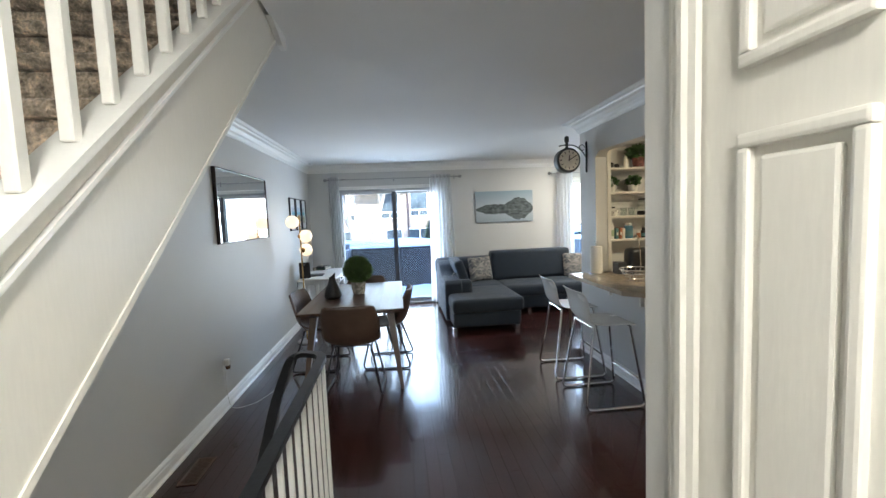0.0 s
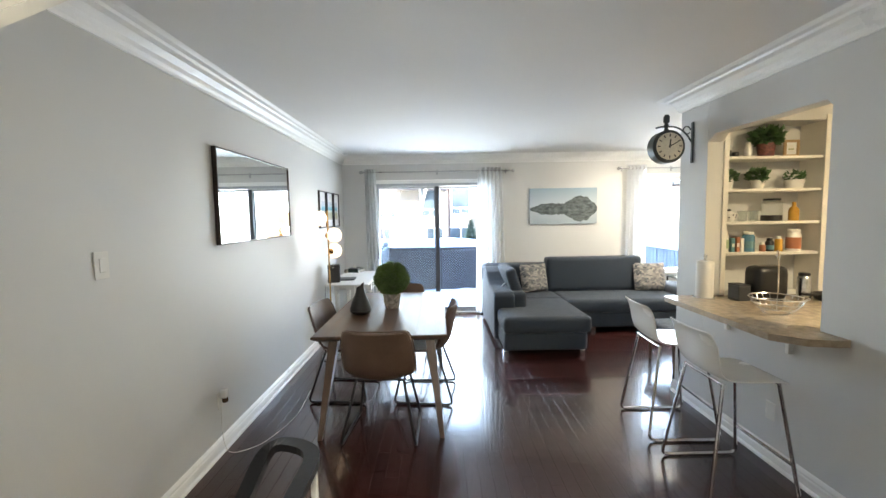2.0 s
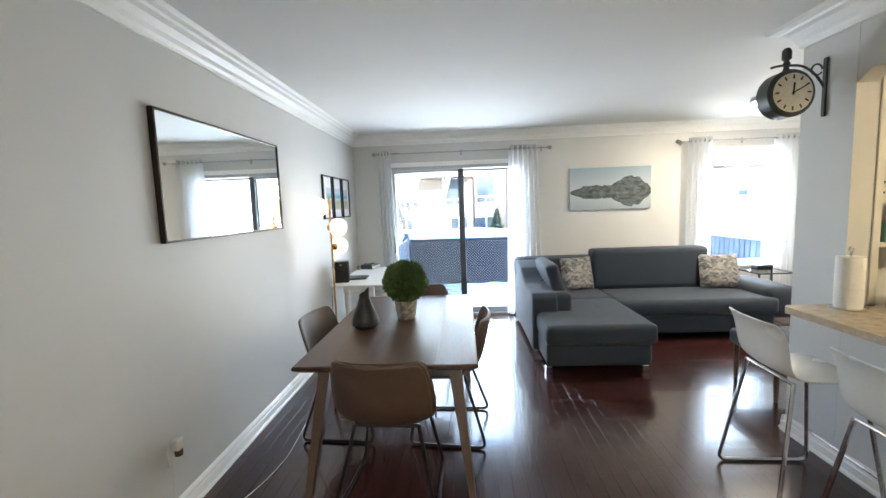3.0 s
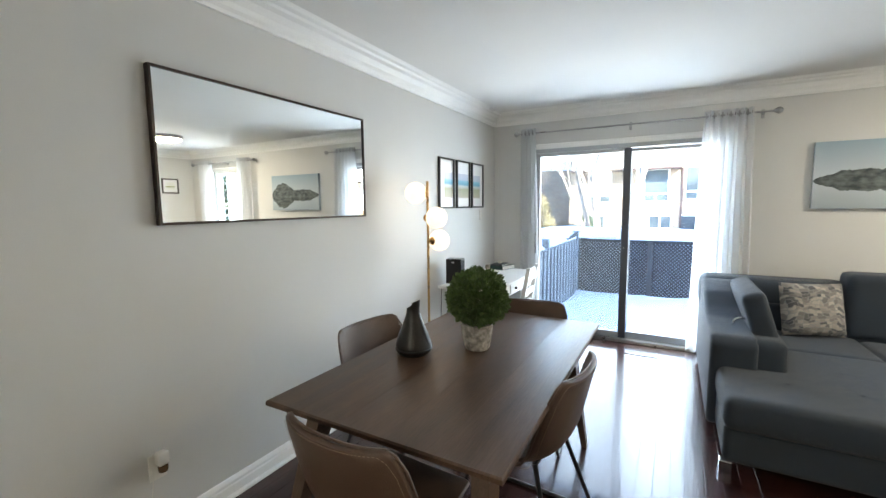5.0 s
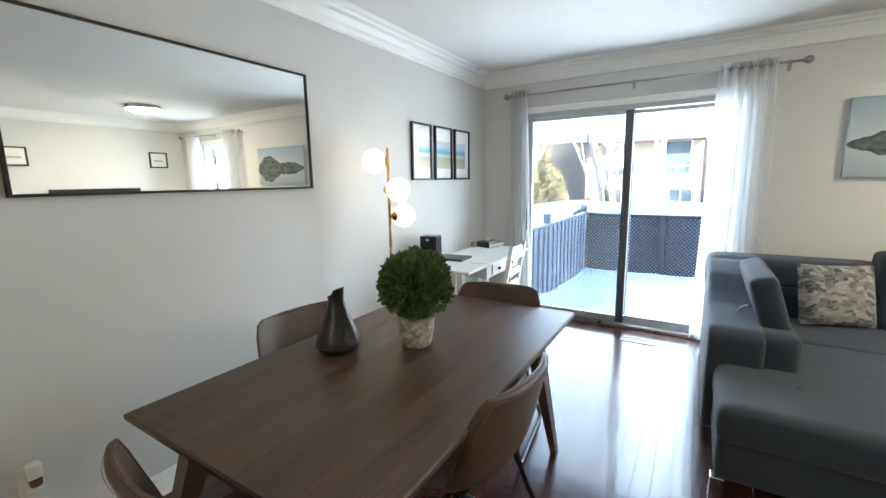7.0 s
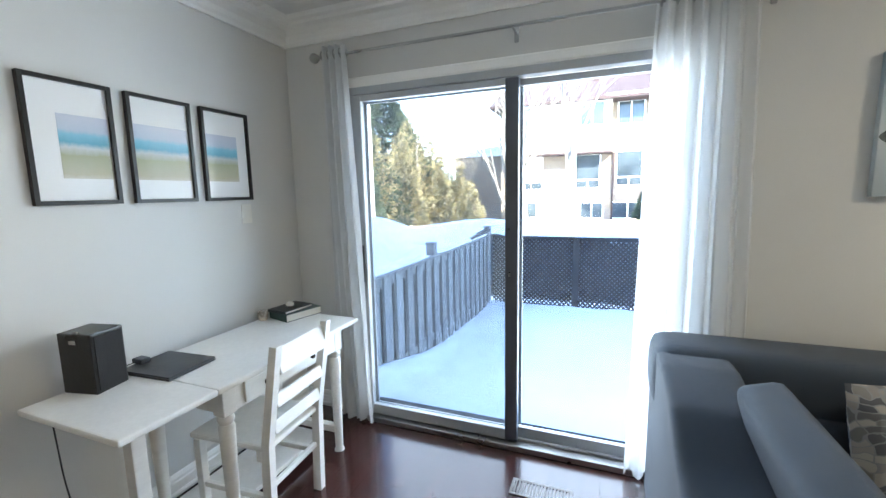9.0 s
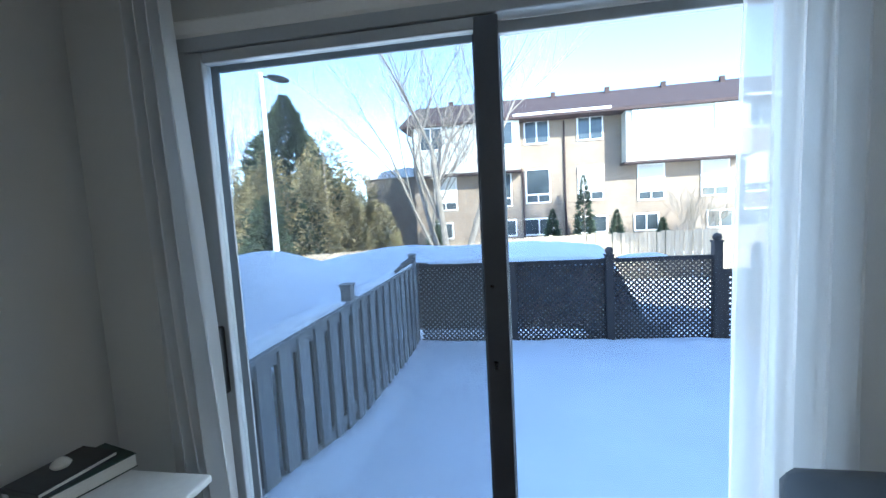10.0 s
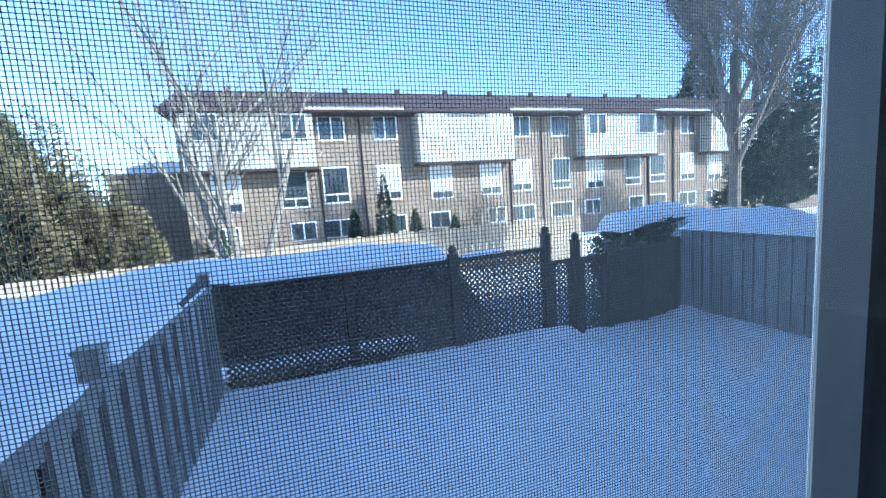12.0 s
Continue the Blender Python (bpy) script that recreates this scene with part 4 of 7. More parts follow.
# canvas with a rock mirrored in a lake, printed on the front
def lake_mat():
    m = bpy.data.materials.new("lake_print")
    m.use_nodes = True
    n, l = m.node_tree.nodes, m.node_tree.links
    p = n["Principled BSDF"]
    p.inputs["Roughness"].default_value = 0.6
    def node(kind, op=None, *vals):
        q = n.new(kind)
        if op:
            q.operation = op
        for i, v in enumerate(vals):
            if v is not None:
                q.inputs[i].default_value = v
        return q
    tc, sep = n.new("ShaderNodeTexCoord"), n.new("ShaderNodeSeparateXYZ")
    l.new(tc.outputs["Generated"], sep.inputs[0])
    up = node("ShaderNodeMath", "SUBTRACT", None, 0.42)
    l.new(sep.outputs["Z"], up.inputs[0])
    ab = node("ShaderNodeMath", "ABSOLUTE")
    l.new(up.outputs[0], ab.inputs[0])
    # outline of the hill: one broad hump and rough edge
    nz = n.new("ShaderNodeTexNoise")
    nz.noise_dimensions = "1D"
    nz.inputs["Scale"].default_value, nz.inputs["Detail"].default_value = 9, 6
    l.new(sep.outputs["X"], nz.inputs["W"])
    cx = node("ShaderNodeMath", "SUBTRACT", None, 0.74)
    l.new(sep.outputs["X"], cx.inputs[0])
    sq = node("ShaderNodeMath", "MULTIPLY")
    l.new(cx.outputs[0], sq.inputs[0])
    l.new(cx.outputs[0], sq.inputs[1])
    hump = node("ShaderNodeMath", "MULTIPLY_ADD", None, -4.2, 0.26)
    l.new(sq.outputs[0], hump.inputs[0])
    # a lower ridge runs out to the other side
    cx2 = node("ShaderNodeMath", "SUBTRACT", None, 0.34)
    l.new(sep.outputs["X"], cx2.inputs[0])
    sq2 = node("ShaderNodeMath", "MULTIPLY")
    l.new(cx2.outputs[0], sq2.inputs[0])
    l.new(cx2.outputs[0], sq2.inputs[1])
    hump2 = node("ShaderNodeMath", "MULTIPLY_ADD", None, -1.5, 0.08)
    l.new(sq2.outputs[0], hump2.inputs[0])
    both = node("ShaderNodeMath", "MAXIMUM")
    l.new(hump.outputs[0], both.inputs[0])
    l.new(hump2.outputs[0], both.inputs[1])
    hill = node("ShaderNodeMath", "MULTIPLY_ADD", None, 0.18)
    l.new(nz.outputs["Fac"], hill.inputs[0])
    l.new(both.outputs[0], hill.inputs[2])
    inside = node("ShaderNodeMath", "LESS_THAN")
    l.new(ab.outputs[0], inside.inputs[0])
    l.new(hill.outputs[0], inside.inputs[1])
    rock = n.new("ShaderNodeTexNoise")
    rock.inputs["Scale"].default_value, rock.inputs["Detail"].default_value = 14, 8
    l.new(tc.outputs["Generated"], rock.inputs["Vector"])
    rr = n.new("ShaderNodeValToRGB")
    rr.color_ramp.elements[0].position, rr.color_ramp.elements[0].color = 0.35, (0.035, 0.048, 0.050, 1)
    rr.color_ramp.elements[1].position, rr.color_ramp.elements[1].color = 0.75, (0.18, 0.21, 0.21, 1)
    l.new(rock.outputs["Fac"], rr.inputs[0])
    sr = n.new("ShaderNodeValToRGB")
    sr.color_ramp.elements[0].color = (0.34, 0.40, 0.44, 1)
    sr.color_ramp.elements[1].color = (0.30, 0.40, 0.48, 1)
    mid = sr.color_ramp.elements.new(0.45)
    mid.color = (0.52, 0.57, 0.60, 1)
    l.new(sep.outputs["Z"], sr.inputs[0])
    mx = n.new("ShaderNodeMix")
    mx.data_type = "RGBA"
    l.new(inside.outputs[0], mx.inputs["Factor"])
    l.new(sr.outputs[0], mx.inputs["A"])
    l.new(rr.outputs[0], mx.inputs["B"])
    l.new(mx.outputs["Result"], p.inputs["Base Color"])
    return m


canvas = thing("canvas_picture", (3.573, YF, 1.731), "wide grey-blue canvas print of a rock in a lake", "picture")
part("canvas", box(B(), (-0.55, -0.035, -0.29), (0.55, 0, 0.29), 0.003, 2), lake_mat(), canvas)
LEAFPRINT = bands_mat("leaf_print", [(0, (0.75, 0.74, 0.70)), (0.45, (0.75, 0.74, 0.70)), (0.5, (0.25, 0.30, 0.12)), (0.62, (0.35, 0.36, 0.16)), (0.66, (0.75, 0.74, 0.70)), (1, (0.75, 0.74, 0.70))], 0.3, 6)
for y in (7.14, 5.22):
    picture("small_picture", (XR, y, 1.91), 0.30, 0.28, 0.022, 0.022, FRAME_DARK, LEAFPRINT, "-x", "small dark-framed leaf print on the wall", PAPER, 0.05)["group"] = "small wall prints"
tv = thing("television", (XR, 6.15, 1.07), "flat black television on the wall", "television")
part("screen", box(B(), (-0.055, -0.62, -0.36), (-0.03, 0.62, 0.345), 0.004, 1), PLASTIC_BLACK, tv, "dark glossy screen")
part("wall_bracket", box(B(), (-0.03, -0.12, -0.1), (0, 0.12, 0.1)), BLACK_METAL, tv)

# ---------- lamps ----------
def dome_light(at, label, r=0.20, lit=None):
    th = thing("ceiling_light", at, label, "ceiling light", "ceiling lights")
    part("base_ring", lathe(B(), [(0, 0), (r + 0.015, 0), (r + 0.015, -0.045), (r + 0.010, -0.052), (r + 0.002, -0.048), (r, -0.03), (0, -0.03)], 32), BRUSHED, th, smooth=True)
    part("diffuser", lathe(B(), [(r * 0.995, -0.032), (r * 0.985, -0.048), (r * 0.92, -0.062), (r * 0.7, -0.082), (r * 0.35, -0.094), (0, -0.097)], 32), lit or LIT_DOME, th, "lit white glass dome", smooth=True)
    return th


dome_light((4.80, 6.25, ZC), "lit round flush ceiling light in the living area")
dome_light((4.45, 2.3, ZC), "lit round flush ceiling light in the kitchen", lit=LIT_KITCHEN)
dome_light((1.62, -0.75, ZC), "lit round flush ceiling light over the entrance", lit=LIT_ENTRY)

lamp = thing("floor_lamp", (0.292, 5.49, 0.0), "thin brass floor lamp with three lit glass globes", "lamp")
part("base", lathe(B(), [(0, 0), (0.125, 0), (0.125, 0.014), (0.118, 0.022), (0.015, 0.028), (0, 0.028)], 32), BRUSHED, lamp, "pale metal base", smooth=True)
part("pole", tube(B(), [(0, 0, 0.02), (0, 0, 1.69)], 0.0095, 12), BRASS, lamp, smooth=True)
for g in ((-0.080, -0.047, 1.60), (0.063, 0.025, 1.408), (0.035, 0.115, 1.224)):
    g = Vector(g)
    d = Vector((g.x, g.y, 0)).normalized()
    root = Vector((0, 0, g.z))
    arm = part("arm", tube(B(), [root, g - d * 0.092], 0.006, 8), BRASS, lamp, smooth=True)
    bm = B()
    ax = d.to_track_quat("Z", "Y").to_matrix().to_4x4()
    cupc = g - d * 0.088
    lathe(bm, [(0, -0.012), (0.016, -0.012), (0.030, 0.004), (0.036, 0.020), (0.034, 0.028), (0.0, 0.028)], 20, m=Matrix.Translation(cupc) @ ax)
    part("socket_cup", bm, BRASS, lamp, "brass globe holder", smooth=True)
    part("globe", ball(B(), g, 0.084, 28), GLOBE, lamp, "lit opal globe", smooth=True)

# ---------- on the table ----------
plant = thing("potted_plant", (1.09, 4.66, 0.755), "round boxwood ball in a mottled stone pot", "plant")
POT = mat("mottled_pot", (0.36, 0.33, 0.29), 0.8, var=0.55, scale=26, bump=0.4, bscale=60)
part("pot", lathe(B(), [(0, 0), (0.058, 0), (0.066, 0.01), (0.078, 0.07), (0.084, 0.135), (0.078, 0.138), (0.074, 0.12), (0, 0.118)], 28), POT, plant, smooth=True)
def leaf_ball(n, c, rad, size, seed, squash=1.0, inner=0.62):
    rnd = random.Random(seed)
    vs, fs = [], []
    for _ in range(n):
        v = Vector((rnd.gauss(0, 1), rnd.gauss(0, 1), rnd.gauss(0, 1))).normalized()
        r = rad * (inner + (1 - inner) * rnd.random() ** 0.5) * (1 + 0.13 * noise.noise(v * 2.3 + Vector((seed, 0, 0))))
        p = Vector(c) + Vector((v.x * r, v.y * r, v.z * r * squash))
        a = (v + Vector((rnd.uniform(-.8, .8), rnd.uniform(-.8, .8), rnd.uniform(-.3, .9)))).normalized()
        b = a.cross(Vector((rnd.random() - .5, rnd.random() - .5, rnd.random() - .5))).normalized()
        q = a.cross(b) * 0.25
        s = size * rnd.uniform(0.7, 1.3)
        i = len(vs)
        vs.extend((p, p + a * s * 0.5 + b * s * 0.32 + q * s, p + a * s, p + a * s * 0.5 - b * s * 0.32 + q * s))
        fs.append((i, i + 1, i + 2, i + 3))
    return vs, fs


def leaf_part(name, vf, m, parent, label=""):
    me = bpy.data.meshes.new(name)
    me.from_pydata([tuple(v) for v in vf[0]], [], vf[1])
    me.materials.append(m)
    ob = new(name, me)
    ob.parent = parent
    return tagged(ob, label)


leaf_part("foliage", leaf_ball(6500, (0, 0, 0.272), 0.150, 0.024, 5, 0.93, 0.45), LEAF, plant, "dense small green leaves")
vase = thing("vase", (0.836, 4.44, 0.755), "dark matt ceramic vase with a pinched neck", "vase")
CERAMIC = mat("dark_ceramic", (0.018, 0.016, 0.015), 0.38, var=0.2, scale=12, bump=0.1)
vp = [(0, 0), (0.068, 0), (0.088, 0.018), (0.093, 0.035), (0.090, 0.06), (0.074, 0.11), (0.054, 0.155), (0.041, 0.19), (0.034, 0.215), (0.033, 0.232), (0.036, 0.25), (0.030, 0.248), (0.024, 0.20), (0, 0.19)]
bm = lathe(B(), vp, 30)
for v in bm.verts:
    if v.co.z > 0.235:
        v.co.z += 0.018 * (v.co.x / 0.034) + (0.012 if v.co.x > 0.015 else 0)
part("body", bm, CERAMIC, vase, smooth=True)
part("collar", lathe(B(), [(0.0885, 0.026), (0.0955, 0.030), (0.0955, 0.036), (0.0915, 0.04)], 30), CERAMIC, vase, smooth=True)

# ---------- desk corner ----------
desk = thing("desk", (0.36, 6.65, 0.0), "white painted gate-leg desk against the wall", "desk")
def dk(name, lo, hi, bev=0.004, m=WHITE_WOOD, label=""):
    return part(name, box(B(), lo, hi, bev, 2), m, desk, label)


dk("tabletop", (-0.275, -0.30, 0.738), (0.28, 0.66, 0.762), 0.007)
dk("drop_leaf", (-0.275, -0.655, 0.738), (0.28, -0.303, 0.762), 0.007, label="raised end leaf")
dk("apron", (0.225, -0.25, 0.62), (0.245, 0.52, 0.737))
dk("apron", (-0.25, -0.25, 0.62), (-0.23, 0.52, 0.737))
dk("apron", (-0.23, -0.25, 0.62), (0.225, -0.23, 0.737))
dr = dk("drawer_front", (0.2455, -0.16, 0.635), (0.258, 0.36, 0.728), 0.004)
for y in (-0.05, 0.25):
    part("knob", ball(B(), (0.272, y, 0.682), 0.014, 14), BLACK_METAL, dr, "dark round knob", smooth=True)
LEGP = [(0.030, 0.0), (0.022, 0.02), (0.024, 0.10), (0.030, 0.42), (0.033, 0.56), (0.027, 0.575), (0.034, 0.59), (0.034, 0.60), (0.027, 0.612), (0.033, 0.62)]
for x, y in ((0.215, -0.23), (0.215, 0.50), (-0.225, -0.23), (-0.225, 0.50)):
    bm = lathe(B(), [(0, 0)] + LEGP, 16, (x, y, 0))
    box(bm, (x - 0.032, y - 0.032, 0.615), (x + 0.032, y + 0.032, 0.7375), 0.003, 1)
    part("leg", bm, WHITE_WOOD, desk, smooth=True)
dk("gate_leg", (0.12, -0.56, 0.0), (0.17, -0.51, 0.736), 0.005)
dk("gate_leg", (0.02, -0.50, 0.0), (0.07, -0.455, 0.736), 0.005)
dk("stretcher", (0.125, -0.51, 0.10), (0.165, -0.23, 0.16))
dk("lower_shelf", (-0.20, -0.50, 0.06), (0.10, 0.50, 0.085))
dk("stretcher", (-0.22, 0.47, 0.12), (0.21, 0.51, 0.16))

chair = thing("desk_chair", (0.505, 6.655, 0.0), "white painted slat-back wooden chair at the desk", "chair", rz=94)
def dc(name, lo, hi, bev=0.005, m=None):
    return part(name, box(B(), lo, hi, bev, 2, m), WHITE_WOOD, chair)


# faces +y in its own frame; posts lean back above the seat
for s in (-1, 1):
    bm = B()
    prof = [(-0.20, 0.0), (-0.155, 0.0), (-0.175, 0.46), (-0.255, 0.90), (-0.29, 0.90), (-0.215, 0.46)]
    prism(bm, [(y, z) for y, z in prof], 0, s * 0.175 - 0.018, s * 0.175 + 0.018)
    part("back_post", bm, WHITE_WOOD, chair)
    dc("front_leg", (s * 0.175 - 0.018, 0.16, 0.0), (s * 0.175 + 0.018, 0.195, 0.43))
    dc("side_rail", (s * 0.175 - 0.011, -0.17, 0.20), (s * 0.175 + 0.011, 0.165, 0.225))
dc("seat", (-0.19, -0.20, 0.43), (0.19, 0.22, 0.455), 0.010)
for z in (0.53, 0.65):
    dc("back_slat", (-0.16, -0.008, -0.028), (0.16, 0.008, 0.028), 0.004, pose(0, -0.205 - (z - 0.46) * 0.175, z, -10, 0, 0))
dc("top_slat", (-0.16, -0.009, -0.055), (0.16, 0.009, 0.055), 0.005, pose(0, -0.262, 0.825, -10, 0, 0))
dc("front_rail", (-0.16, 0.168, 0.36), (0.16, 0.186, 0.42))
dc("back_rail", (-0.16, -0.19, 0.24), (0.16, -0.17, 0.265))

spk = thing("speaker", (0.155, 6.21, 0.762), "small black box speaker standing on the desk", "speaker", rz=12)
part("cabinet", box(B(), (-0.075, -0.065, 0), (0.075, 0.065, 0.235), 0.006, 2), PLASTIC_BLACK, spk)
part("grille", box(B(), (0.0755, -0.055, 0.012), (0.079, 0.055, 0.223), 0.001, 1), mat("speaker_cloth", (0.02, 0.02, 0.022), 0.9, bump=0.4, bscale=300), spk, "black cloth grille")
part("badge", box(B(), (-0.02, -0.068, 0.195), (0.01, -0.0655, 0.21)), BRUSHED, spk)
lap = thing("laptop", (0.245, 6.435, 0.762), "closed dark grey laptop lying on the desk", "laptop", rz=4)
SLATE = mat("slate_shell", (0.055, 0.058, 0.062), 0.4, 0.4, var=0.1)
part("base", box(B(), (-0.14, -0.115, 0.0), (0.14, 0.115, 0.009), 0.003, 2), SLATE, lap)
part("lid", box(B(), (-0.139, -0.114, 0.010), (0.139, 0.114, 0.017), 0.003, 2), SLATE, lap)
mouse = thing("adapter", (0.12, 6.40, 0.779), "small grey plug adapter with a cord", "adapter")
part("body", box(B(), (-0.03, -0.022, 0.0), (0.03, 0.022, 0.022), 0.006, 2), SLATE, mouse)
part("cord", tube(B(), rounded([(0.0, -0.02, 0.01), (-0.03, -0.06, 0.0), (-0.06, -0.09, -0.012), (-0.09, -0.10, -0.012)], 0.03), 0.002, 6), PLASTIC_BLACK, mouse)
books = (("thick dark green hardback book with pale page edges", (0.245, 7.235, 0.762), 0.24, 0.175, 0.045, (0.02, 0.05, 0.045), 75), ("dark hardback book lying on another book", (0.225, 7.215, 0.807), 0.21, 0.15, 0.016, (0.03, 0.035, 0.04), 84))
PAGES = mat("page_edges", (0.72, 0.69, 0.62), 0.8, var=0.1, scale=3, bump=0.5, bscale=90, stretch=(1, 1, 12))
for lb, at, a, b, h, col, rz in books:
    bk = thing("book", at, lb, "book", "books on the desk", rz=rz)
    cm = mat("book_cover", col, 0.4, var=0.1)
    part("page_block", box(B(), (-a / 2 + 0.004, -b / 2 + 0.004, 0.003), (a / 2 - 0.002, b / 2 - 0.004, h - 0.003)), PAGES, bk)
    part("cover", box(B(), (-a / 2, -b / 2, h - 0.003), (a / 2, b / 2, h), 0.001, 1), cm, bk)
    part("cover", box(B(), (-a / 2, -b / 2, 0), (a / 2, b / 2, 0.003), 0.001, 1), cm, bk)
    part("spine", box(B(), (-a / 2 - 0.003, -b / 2, 0), (-a / 2, b / 2, h), 0.001, 1), cm, bk)
shl = thing("seashell", (0.22, 7.215, 0.823), "small pale seashell on the books", "shell")
part("body", lathe(B(), [(0, 0), (0.02, 0.003), (0.026, 0.012), (0.02, 0.022), (0.01, 0.03), (0, 0.033)], 16), PAGES, shl, smooth=True)
jar = thing("small_jar", (0.115, 7.10, 0.762), "small pale ceramic jar beside the books", "jar")
part("body", lathe(B(), [(0, 0), (0.024, 0), (0.03, 0.02), (0.028, 0.045), (0.02, 0.055), (0, 0.055)], 18), POT, jar, smooth=True)
cord = thing("power_cord", (0.05, 6.14, 0.0), "black power cord hanging from the desk to the floor", "cord")
part("cable", tube(B(), rounded([(0.07, 0.03, 0.77), (0.02, -0.05, 0.74), (0.0, -0.03, 0.4), (0.03, 0.0, 0.02), (0.12, 0.05, 0.006), (0.25, 0.15, 0.006)], 0.06), 0.003, 6), PLASTIC_BLACK, cord, smooth=True)

# ---------- plates and vents ----------
def wall_plate(at, label, category, rocker=True, h=0.118, w=0.072):
    th = thing("wall_plate", at, label, category, "wall plates")
    part("plate", box(B(), (0.0005, -w / 2, -h / 2), (0.006, w / 2, h / 2), 0.002, 2), WHITE_PLASTIC, th)
    if rocker:
        part("rocker", box(B(), (0.006, -0.017, -0.033), (0.010, 0.017, 0.033), 0.002, 1), WHITE_PLASTIC, th)
    return th


wall_plate((0, 2.71, 1.41), "white rocker light switch on the wall", "switch", True, 0.125, 0.08)
wall_plate((0, 7.149, 1.39), "white blank wall plate below the prints", "wall plate", False, 0.115, 0.072)
ol = wall_plate((0, 3.616, 0.361), "white wall outlet with a plug-in freshener", "outlet", False)
fresh = thing("air_freshener", (0.006, 3.625, 0.385), "white plug-in air freshener with an amber glass vial", "freshener")
part("body", box(B(), (0.0, -0.024, -0.012), (0.045, 0.024, 0.05), 0.012, 3), WHITE_PLASTIC, fresh, smooth=True)
part("vial", lathe(B(), [(0, -0.042), (0.018, -0.042), (0.02, -0.03), (0.02, -0.014), (0, -0.012)], 16, (0.026, 0, 0)), mat("amber_glass", (0.10, 0.06, 0.03), 0.1), fresh, smooth=True)
cable = thing("thin_cable", (0.02, 3.62, 0.0), "thin white cable trailing along the floor", "cable")
part("cable", tube(B(), rounded([(0.0, -0.03, 0.33), (0.012, -0.06, 0.15), (0.05, -0.08, 0.006), (0.22, 0.02, 0.005), (0.30, 0.25, 0.005), (0.34, 0.50, 0.005), (0.30, 0.95, 0.005)], 0.10), 0.0022, 6), WHITE_PLASTIC, cable, smooth=True)
def floor_vent(at, rz, label, m):
    th = thing("floor_vent", at, label, "vent", "floor vents", rz=rz)
    for lo, hi in (((-0.15, -0.06), (-0.135, 0.06)), ((0.135, -0.06), (0.15, 0.06)), ((-0.135, -0.06), (0.135, -0.045)), ((-0.135, 0.045), (0.135, 0.06))):
        part("vent_frame", box(B(), (*lo, 0.0005), (*hi, 0.006), 0.001, 1), m, th)
    for k in range(17):
        x = -0.128 + 0.016 * k
        part("slat", box(B(), (x - 0.004, -0.045, 0.0008), (x + 0.004, 0.045, 0.005)), m, th)
    return th


floor_vent((1.74, 7.19, 0), 0, "dark metal floor register by the patio door", mat("register_metal", (0.15, 0.135, 0.125), 0.45, 0.3, var=0.1))
floor_vent((0.19, 2.66, 0), 90, "dark wooden floor register beside the wall", WOOD_DARK)
cv = thing("wall_outlet", (XH, 3.35, 0.33), "white outlet plate low on the half wall", "outlet", rz=180)
part("plate", box(B(), (0.0005, -0.036, -0.058), (0.006, 0.036, 0.058), 0.002, 2), WHITE_PLASTIC, cv)

# ---------- clock ----------
clock = thing("station_clock", (XH, 4.25, 2.135), "dark double-sided station clock on a scrolled wall bracket", "clock")
DARKG = mat("dark_green_metal", (0.07, 0.078, 0.076), 0.42, 0.5, var=0.15)
part("wall_bar", box(B(), (-0.014, -0.012, -0.13), (0, 0.012, 0.20), 0.003, 1), DARKG, clock)
part("arm", tube(B(), rounded([(-0.007, 0, 0.03), (-0.06, 0, 0.11), (-0.14, 0, 0.165), (-0.27, 0, 0.165), (-0.31, 0, 0.155)], 0.08), 0.007, 8), DARKG, clock, smooth=True)
part("scroll", tube(B(), arc((-0.055, 0, 0.135), 0.03, 0, 330, 18, "xz"), 0.005, 6), DARKG, clock, smooth=True)
part("finial", lathe(B(), [(0, 0.13), (0.02, 0.13), (0.012, 0.16), (0.02, 0.175), (0.012, 0.19), (0.024, 0.20), (0.024, 0.245), (0.014, 0.26), (0, 0.26)], 14, (-0.225, 0, 0)), DARKG, clock, smooth=True)
body = part("case", lathe(B(), [(0, -0.055), (0.118, -0.055), (0.132, -0.045), (0.132, 0.045), (0.118, 0.055), (0, 0.055)], 40, m=pose(-0.225, 0, 0, 90, 0, 0)), DARKG, clock, smooth=True)
DIAL = mat("aged_dial", (0.74, 0.71, 0.61), 0.5, var=0.08, scale=20, bump=0)
for s in (-1, 1):
    part("dial", lathe(B(), [(0, 0.0), (0.108, 0.0), (0.108, 0.003), (0, 0.003)], 40, m=pose(-0.225, s * 0.0575, 0, 90 * s * -1, 0, 0)), DIAL, body, "pale aged dial", smooth=True)
    for k in range(12):
        a = math.pi * k / 6
        bm = box(B(), (-0.004, -0.0012, 0.076), (0.004, 0.0012, 0.098), 0, 1, pose(-0.225, s * 0.0615, 0, 0, 0, 0) @ Matrix.Rotation(a, 4, "Y"))
        part("hour_mark", bm, PLASTIC_BLACK, body)
    for a, ln, w in ((4, 0.055, 0.005), (62, 0.08, 0.0035)):
        bm = box(B(), (-w, -0.001, -0.012), (w, 0.001, ln), 0, 1, pose(-0.225, s * 0.0635, 0, 0, a * (1 if s < 0 else -1), 0))
        part("clock_pointer", bm, PLASTIC_BLACK, body)

